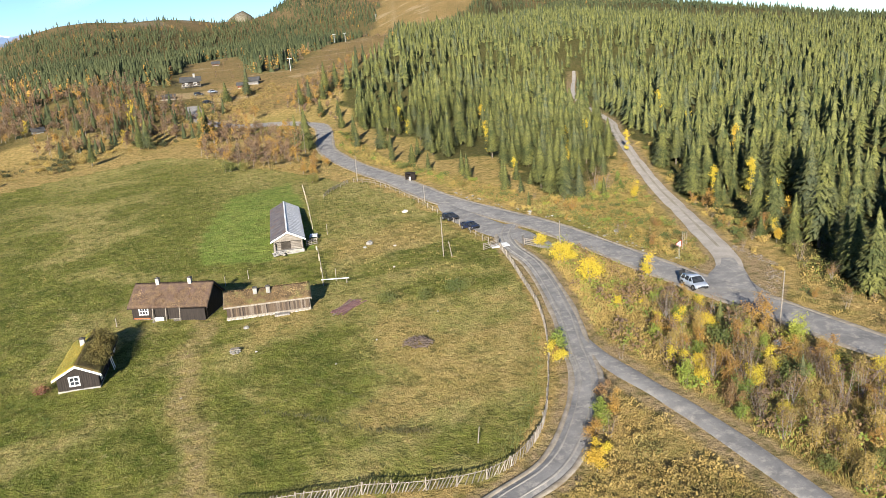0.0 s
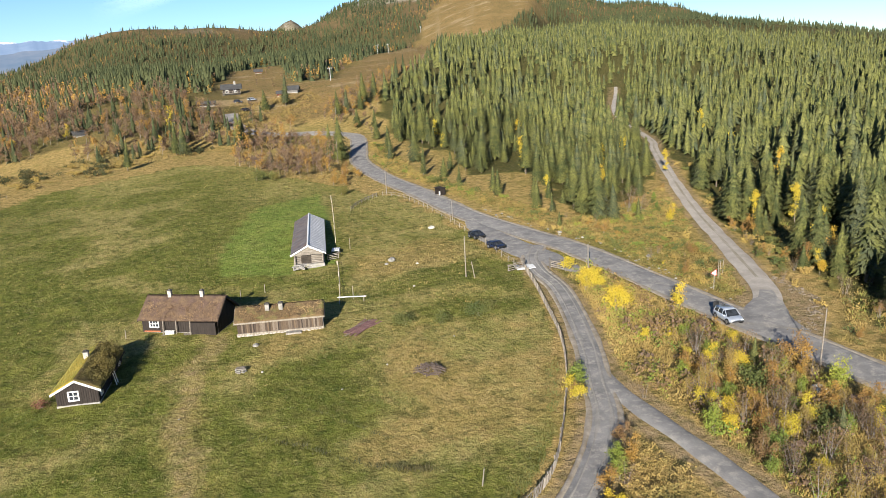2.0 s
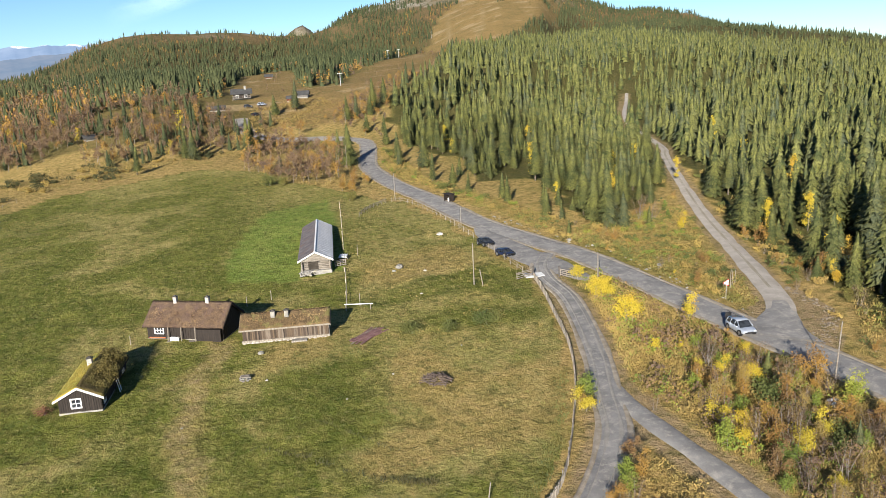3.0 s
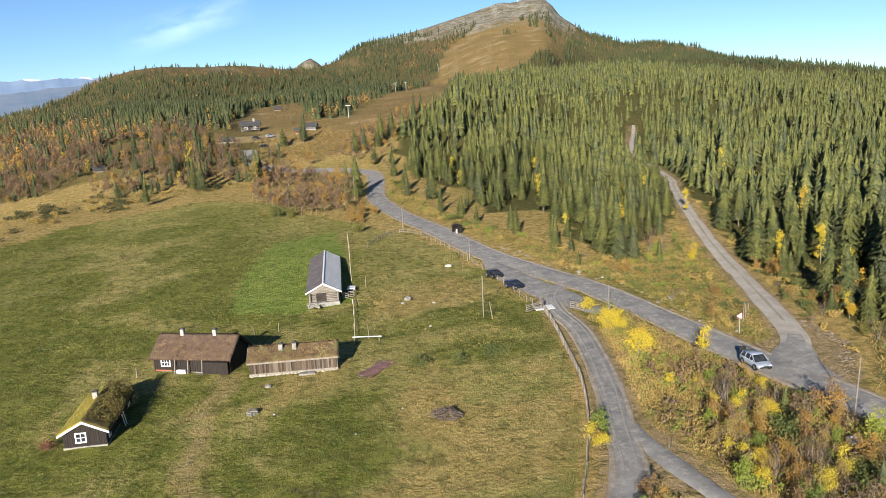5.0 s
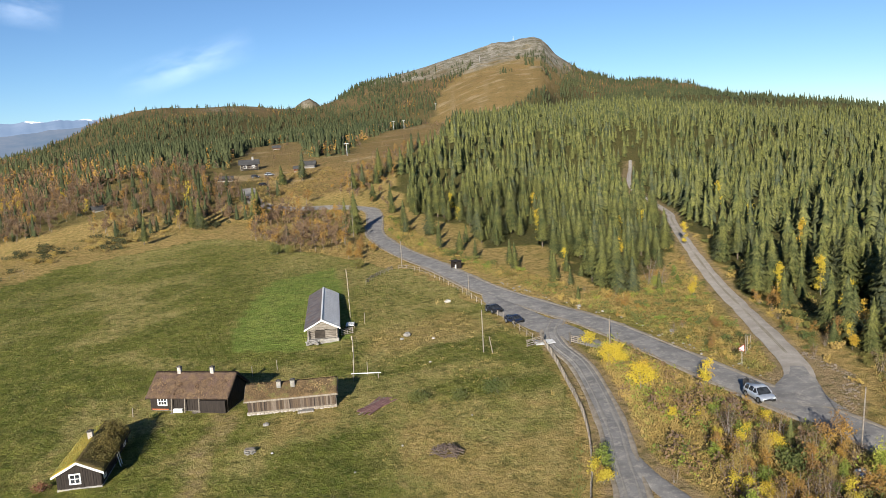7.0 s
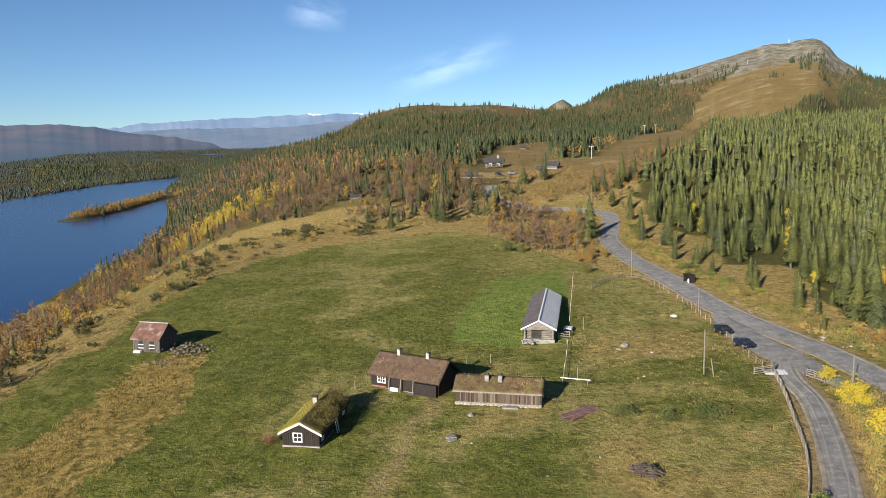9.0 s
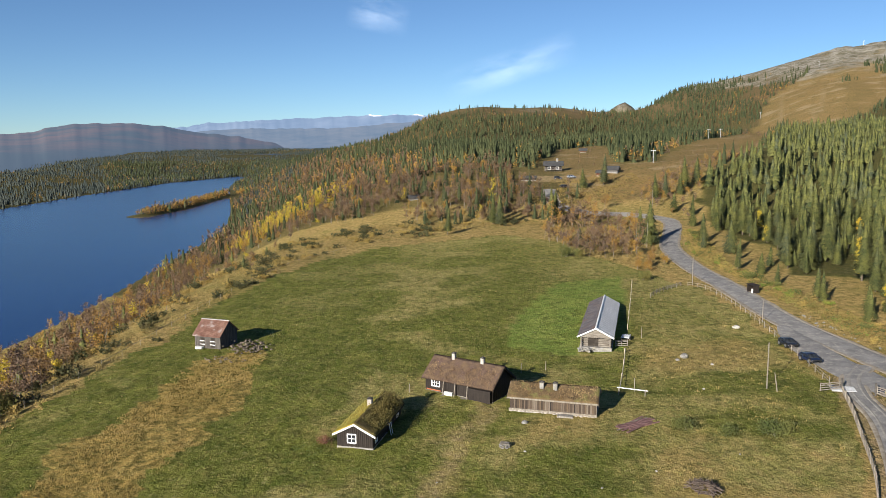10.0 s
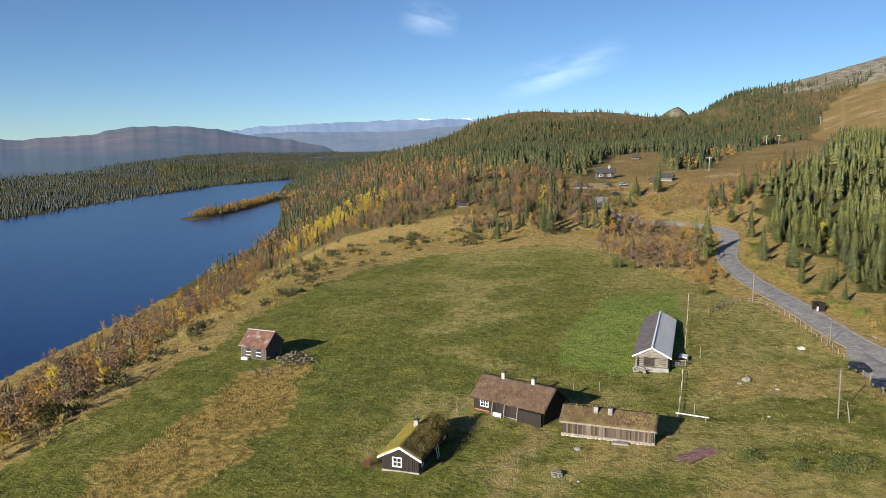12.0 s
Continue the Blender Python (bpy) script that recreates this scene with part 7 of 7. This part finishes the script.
for x, y in zip(*scatter(r, (37.0, 53.2, 18, 56), 460)):
    if inside([x], [y], [(37.6, 30), (38.4, 38), (43, 47), (49, 56), (53.6, 55), (53.4, 47.5), (53, 34), (50, 18), (37.2, 18)])[0] and all(math.dist((x, y), p[:2]) > 1.0 for ps in places.values() for p in ps):
        key = ("brown", "ochre", "ochre", "yellow", "ochre", "green", "olive", "brown", "orange", "ochre", "ochre")[int(r.integers(0, 11))]
        places[key].append((x, y, r.uniform(0.4, 0.9) * (0.75 if y > 46 else 1.0)))
for x, y in zip(*scatter(r, (60, 82, 12, 62), 90)):
    if inside([x], [y], FOREST_EDGE)[0]:
        places[("brown", "olive", "orange", "brown")[int(r.integers(0, 4))]].append((x, y, r.uniform(0.3, 0.7)))
for x, y in zip(*scatter(r, (62, 92, 60, 112), 260)):
    if inside([x], [y], [(62.5, 66), (70, 72), (77, 84), (92, 110), (86, 111), (78, 103), (66, 104), (61.5, 90)])[0] and clear(np.array([x]), np.array([y]), 2.6)[0] and r.random() < 0.55:
        places[("brown", "olive", "orange", "olive", "green")[int(r.integers(0, 5))]].append((x, y, r.uniform(0.2, 0.5)))
for x, y in zip(*scatter(r, (70, 96, 58, 108), 120)):
    if 2.4 < near_line(np.array([x]), np.array([y]), TRACK)[0] < 6.5 and x > 0.62 * y + 31:
        places[("brown", "olive", "orange", "brown")[int(r.integers(0, 4))]].append((x, y, r.uniform(0.25, 0.6)))
for key, protos_ in kinds.items():
    stand(protos_, places[key], r)
red_bush = bush_kind("rose_bush", "small reddish bush at the cabin corner", "", autumn("red rose leaves", ((0.10, 0.045, 0.030), (0.16, 0.065, 0.040), (0.14, 0.085, 0.045))), ((0.9, 0.6, 420, 0.07, 4, 0.05),))
stand(red_bush, [(-10.9, 69.3, 1.0)], r)

# ---- undergrowth ----
BANK = [(37.5, 44), (41, 54), (46, 66), (50, 77), (54.6, 80), (54.6, 60), (54.4, 46), (53.5, 30), (49, 5), (36, 8), (37.2, 30)]
WEDGE = [(33.2, 41), (29, 37), (24, 31.5), (16, 27), (8, 18), (30, 8), (33.2, 30)]
VERGE = [(61.8, 60), (66, 64), (73, 78), (88, 104), (80, 104), (66, 105), (63, 130), (62, 165), (66, 190), (72, 215), (66, 215), (60, 190), (57, 165), (57.5, 135), (60, 105), (62, 90)]
BROW = [(-46, 55), (-44, 104), (-40, 150), (-37, 178), (-26, 204), (0, 222), (30, 236), (20, 244), (-40, 240), (-75, 240), (-70, 150), (-62, 60)]
low = []
for h, w, n, s in ((0.5, 0.5, 22, 0.095), (0.7, 0.5, 24, 0.095), (0.35, 0.55, 20, 0.09), (1.0, 0.45, 24, 0.09)):
    centres = r.normal(0, 0.4, (7, 3)) * (w, w, 0) + np.stack([np.zeros(7), np.zeros(7), r.uniform(0.25, 0.95, 7) * h], 1)
    low.append([(*leaf_cloud(r, centres, np.full(7, 0.16), n, s, 0.8), 0)])


shrubs = []
for h, w, n in ((0.8, 1.0, 150), (1.0, 0.8, 140), (0.6, 1.2, 150)):
    centres = r.normal(0, 0.5, (12, 3)) * (w, w, 0) + np.stack([np.zeros(12), np.zeros(12), r.uniform(0.15, 0.9, 12) * h], 1)
    shrubs.append([(*leaf_cloud(r, centres, np.full(12, 0.15), n, 0.15, 0.7, False), 0)])


def undergrowth(area, count, mats, label, seed, lo=0.5, hi=1.3, gap=2.6, shapes=low):
    q = np.random.default_rng(seed)
    xs, ys = [p[0] for p in area], [p[1] for p in area]
    x, y = scatter(q, (min(xs), max(xs), min(ys), max(ys)), count)
    clump = cloudy(x, y, 0.12, seed * 1.7)
    ok = inside(x, y, area) & clear(x, y, gap) & (clump > q.uniform(-0.5, 0.15, count))
    thicket("undergrowth", label, "undergrowth", shapes, np.stack([x, y, q.uniform(lo, hi, count)], 1)[ok], [mats], seed)


undergrowth(BANK, 1700, heather_leaves, "knee-high rusty heath and dwarf birch on the bank", 41)
undergrowth(BANK, 900, green_leaves, "yellow-green shrubs among the heath on the bank", 42, 0.6, 1.5)
undergrowth(BANK, 700, brown_leaves, "brown twiggy shrubs on the bank", 43, 0.8, 1.9)
undergrowth(WEDGE, 3600, heather_leaves, "rusty heath between the two lanes", 44, 0.4, 1.0)
undergrowth(VERGE, 4500, heather_leaves, "rusty heath on the road verge", 45, 0.5, 1.2)
undergrowth(VERGE, 2200, olive_leaves, "green shrubs on the road verge", 46, 0.5, 1.2)
undergrowth(BROW, 6500, heather_leaves, "rusty heath on the brow above the lake", 47, 0.5, 1.4)
undergrowth(BROW, 700, juniper_leaves, "low dark junipers on the brow above the lake", 48, 0.8, 1.9, shapes=shrubs)
undergrowth(BROW, 420, ochre_leaves, "ochre dwarf birches on the brow above the lake", 53, 0.8, 1.9, shapes=shrubs)
undergrowth([(33, 180), (48, 150), (52, 190), (48, 215)], 900, heather_leaves, "rusty heath by the birch copse", 49)
undergrowth([(40, 262), (60, 262), (70, 285), (80, 300), (40, 300), (20, 262)], 1500, heather_leaves, "rusty heath below the lodge", 50, 0.8, 1.9)

undergrowth(FOREST_EDGE, 1800, heather_leaves, "rusty heath at the forest edge", 51, 0.6, 1.5)
undergrowth(VERGE, 420, olive_leaves, "green young shrubs on the road verge", 54, 0.5, 1.3, shapes=shrubs)
TRACKSIDE = [(62, 58), (68, 72), (78, 92), (92, 118), (104, 136), (114, 146), (112, 132), (102, 112), (92, 92), (84, 76), (76, 60), (69, 52)]
undergrowth(TRACKSIDE, 420, olive_leaves, "green shrubs beside the forest track", 55, 0.5, 1.3, shapes=shrubs)
undergrowth(TRACKSIDE, 380, ochre_leaves, "ochre dwarf birches beside the forest track", 56, 0.5, 1.2, shapes=shrubs)
undergrowth(VERGE, 420, ochre_leaves, "ochre dwarf birches on the road verge", 57, 0.5, 1.2, shapes=shrubs)
undergrowth(VERGE, 260, green_leaves, "yellow-green dwarf willows on the road verge", 58, 0.4, 1.0, shapes=shrubs)
undergrowth(FOREST_EDGE, 1200, olive_leaves, "green shrubs at the forest edge", 52, 0.6, 1.5)

# ---- grass ----
tuft_shapes = []
for k in range(4):
    n = 7
    a = r.uniform(0, 6.28, n)
    b = r.normal(0, 0.16, (n, 2))
    hh = r.uniform(0.12, 0.34, n)
    w = 0.05
    lean = r.normal(0, 0.5, (n, 2)) * hh[:, None]
    v = np.stack([np.c_[b[:, 0] - w * np.cos(a), b[:, 1] - w * np.sin(a), np.zeros(n)], np.c_[b[:, 0] + w * np.cos(a), b[:, 1] + w * np.sin(a), np.zeros(n)], np.c_[b + lean, hh + 0.1]], 1).reshape(-1, 3)
    tuft_shapes.append([(v, np.arange(3 * n).reshape(-1, 3), 0)])


def grass(area, count, mat_, label, seed, lo, hi, cut=0.0, scale=0.09):
    q = np.random.default_rng(seed)
    xs, ys = [p[0] for p in area], [p[1] for p in area]
    x, y = scatter(q, (min(xs), max(xs), min(ys), max(ys)), count)
    patchy = cloudy(x, y, scale, seed * 0.37)
    ok = inside(x, y, area) & clear(x, y, 2.4) & (patchy > q.normal(cut, 0.12, count))
    for cx, cy, rad in ((-6.2, 73, 4.2), (3.9, 84.6, 4.2), (12.6, 78.9, 4.2), (20.9, 99.5, 2.6), (22.2, 104, 3.0), (24.5, 112, 3.0), (-33.5, 106.4, 2.6)):
        ok &= np.hypot(x - cx, y - cy) > rad * 0.8
    ok &= ~inside(x, y, LAWN)
    thicket("grass", label, "grass", tuft_shapes, np.stack([x, y, q.uniform(lo, hi, count)], 1)[ok], [mat_], seed)


grass(FIELD, 9000, straw_blades, "dry straw-coloured grass tussocks on the meadow", 61, 0.35, 0.8, 0.12)
grass(FIELD, 9000, green_blades, "green grass tussocks on the meadow", 62, 0.35, 0.8, 0.0)
grass([(-37.5, 36), (-27, 36), (-24.5, 72), (-24.5, 101), (-33.5, 100)], 9000, straw_blades, "tall dry tussocks running up to the shed", 63, 0.5, 1.0, -0.1, 0.2)
grass([(15, 35), (40, 66), (46, 88), (48, 120), (28, 100), (18, 62)], 4000, straw_blades, "dry autumn grass beside the lane", 64, 0.4, 0.9, -0.05, 0.15)
grass(BANK, 9000, straw_blades, "dry grass on the road bank", 65, 0.6, 1.3, -0.2)
grass(BANK, 7000, heather_leaves, "rusty sedge on the road bank", 69, 0.6, 1.4, -0.1)
grass(BANK, 5000, green_blades, "green grass on the road bank", 70, 0.6, 1.3, 0.0)
grass(WEDGE, 6000, heather_leaves, "dry grass between the lanes", 66, 0.4, 0.8, -0.1)
grass(VERGE, 8000, straw_blades, "dry grass on the road verge", 67, 0.6, 1.2, -0.15)
grass(VERGE, 9000, green_blades, "green grass on the road verge", 71, 0.6, 1.2, -0.05)
grass([(5.2, 54.4), (5.6, 54.0), (9.3, 50.2), (12.0, 46.6), (14.6, 43.8), (17.2, 42.4), (17.0, 43.0), (14.2, 44.4), (11.6, 47.2), (9.0, 50.8)], 5600, juniper_leaves, "dark line of rank grass along an old ditch", 68, 0.6, 1.2, -1.0)
grass(FOREST_EDGE, 7000, straw_blades, "dry grass at the forest edge", 72, 0.6, 1.3, -0.15)
grass(FOREST_EDGE, 4000, green_blades, "green grass at the forest edge", 73, 0.6, 1.3, -0.05)
grass([(10.6, 57.6), (11.0, 57.2), (16.2, 48.2), (15.6, 48.8)], 1500, juniper_leaves, "dark line of rank grass along a shallow furrow", 74, 0.4, 0.8, -0.5)
grass([(-42.6, 121), (-44.2, 101), (-46, 90), (-47.2, 78), (-49, 60), (-49.9, 60), (-48.1, 78), (-46.9, 90.5), (-45.1, 101.4), (-43.4, 121)], 2600, olive_leaves, "line of dark tufts along the field edge", 75, 0.4, 0.8, -0.2)
for spot, n, seed in (((13.8, 69.9), 900, 81), ((17.1, 55.0), 900, 82), ((-9.5, 62.5), 2200, 83), ((-13, 68), 900, 84), ((-2.5, 69.0), 700, 85), ((17.5, 70.5), 700, 86), ((36, 76), 700, 87)):
    x, y = spot
    grass([(x - 2.6, y - 1.6), (x + 2.0, y - 2.2), (x + 3.0, y + 1.2), (x - 1.4, y + 2.2)], n, green_leaves_dark, "rank dark green weeds in the meadow", seed, 0.25, 0.55, 0.0, 0.3)
# dark tufts laid inside the fence imitate the shadow it casts
grass([(1, 41.2), (9, 38.2), (17.2, 35.0), (20.4, 35.8), (24.2, 38.6), (28, 43.4), (33, 50.8), (36, 56), (35.4, 56.4), (32.2, 51.4), (27.4, 44.2), (23.6, 39.6), (20, 36.8), (17.4, 36.0), (9.4, 39.2), (1.4, 42.2)], 6000, olive_leaves, "dark grass put in as the shadow line of the fence", 88, 0.5, 1.1, -0.6)

# ---- true size: plan units to metres ----
for ob in list(bpy.data.objects):
    if ob.parent is None and ob.type in {"MESH", "EMPTY", "CURVE", "FONT"}:
        ob.matrix_basis = Matrix.Scale(SIZE, 4) @ ob.matrix_basis
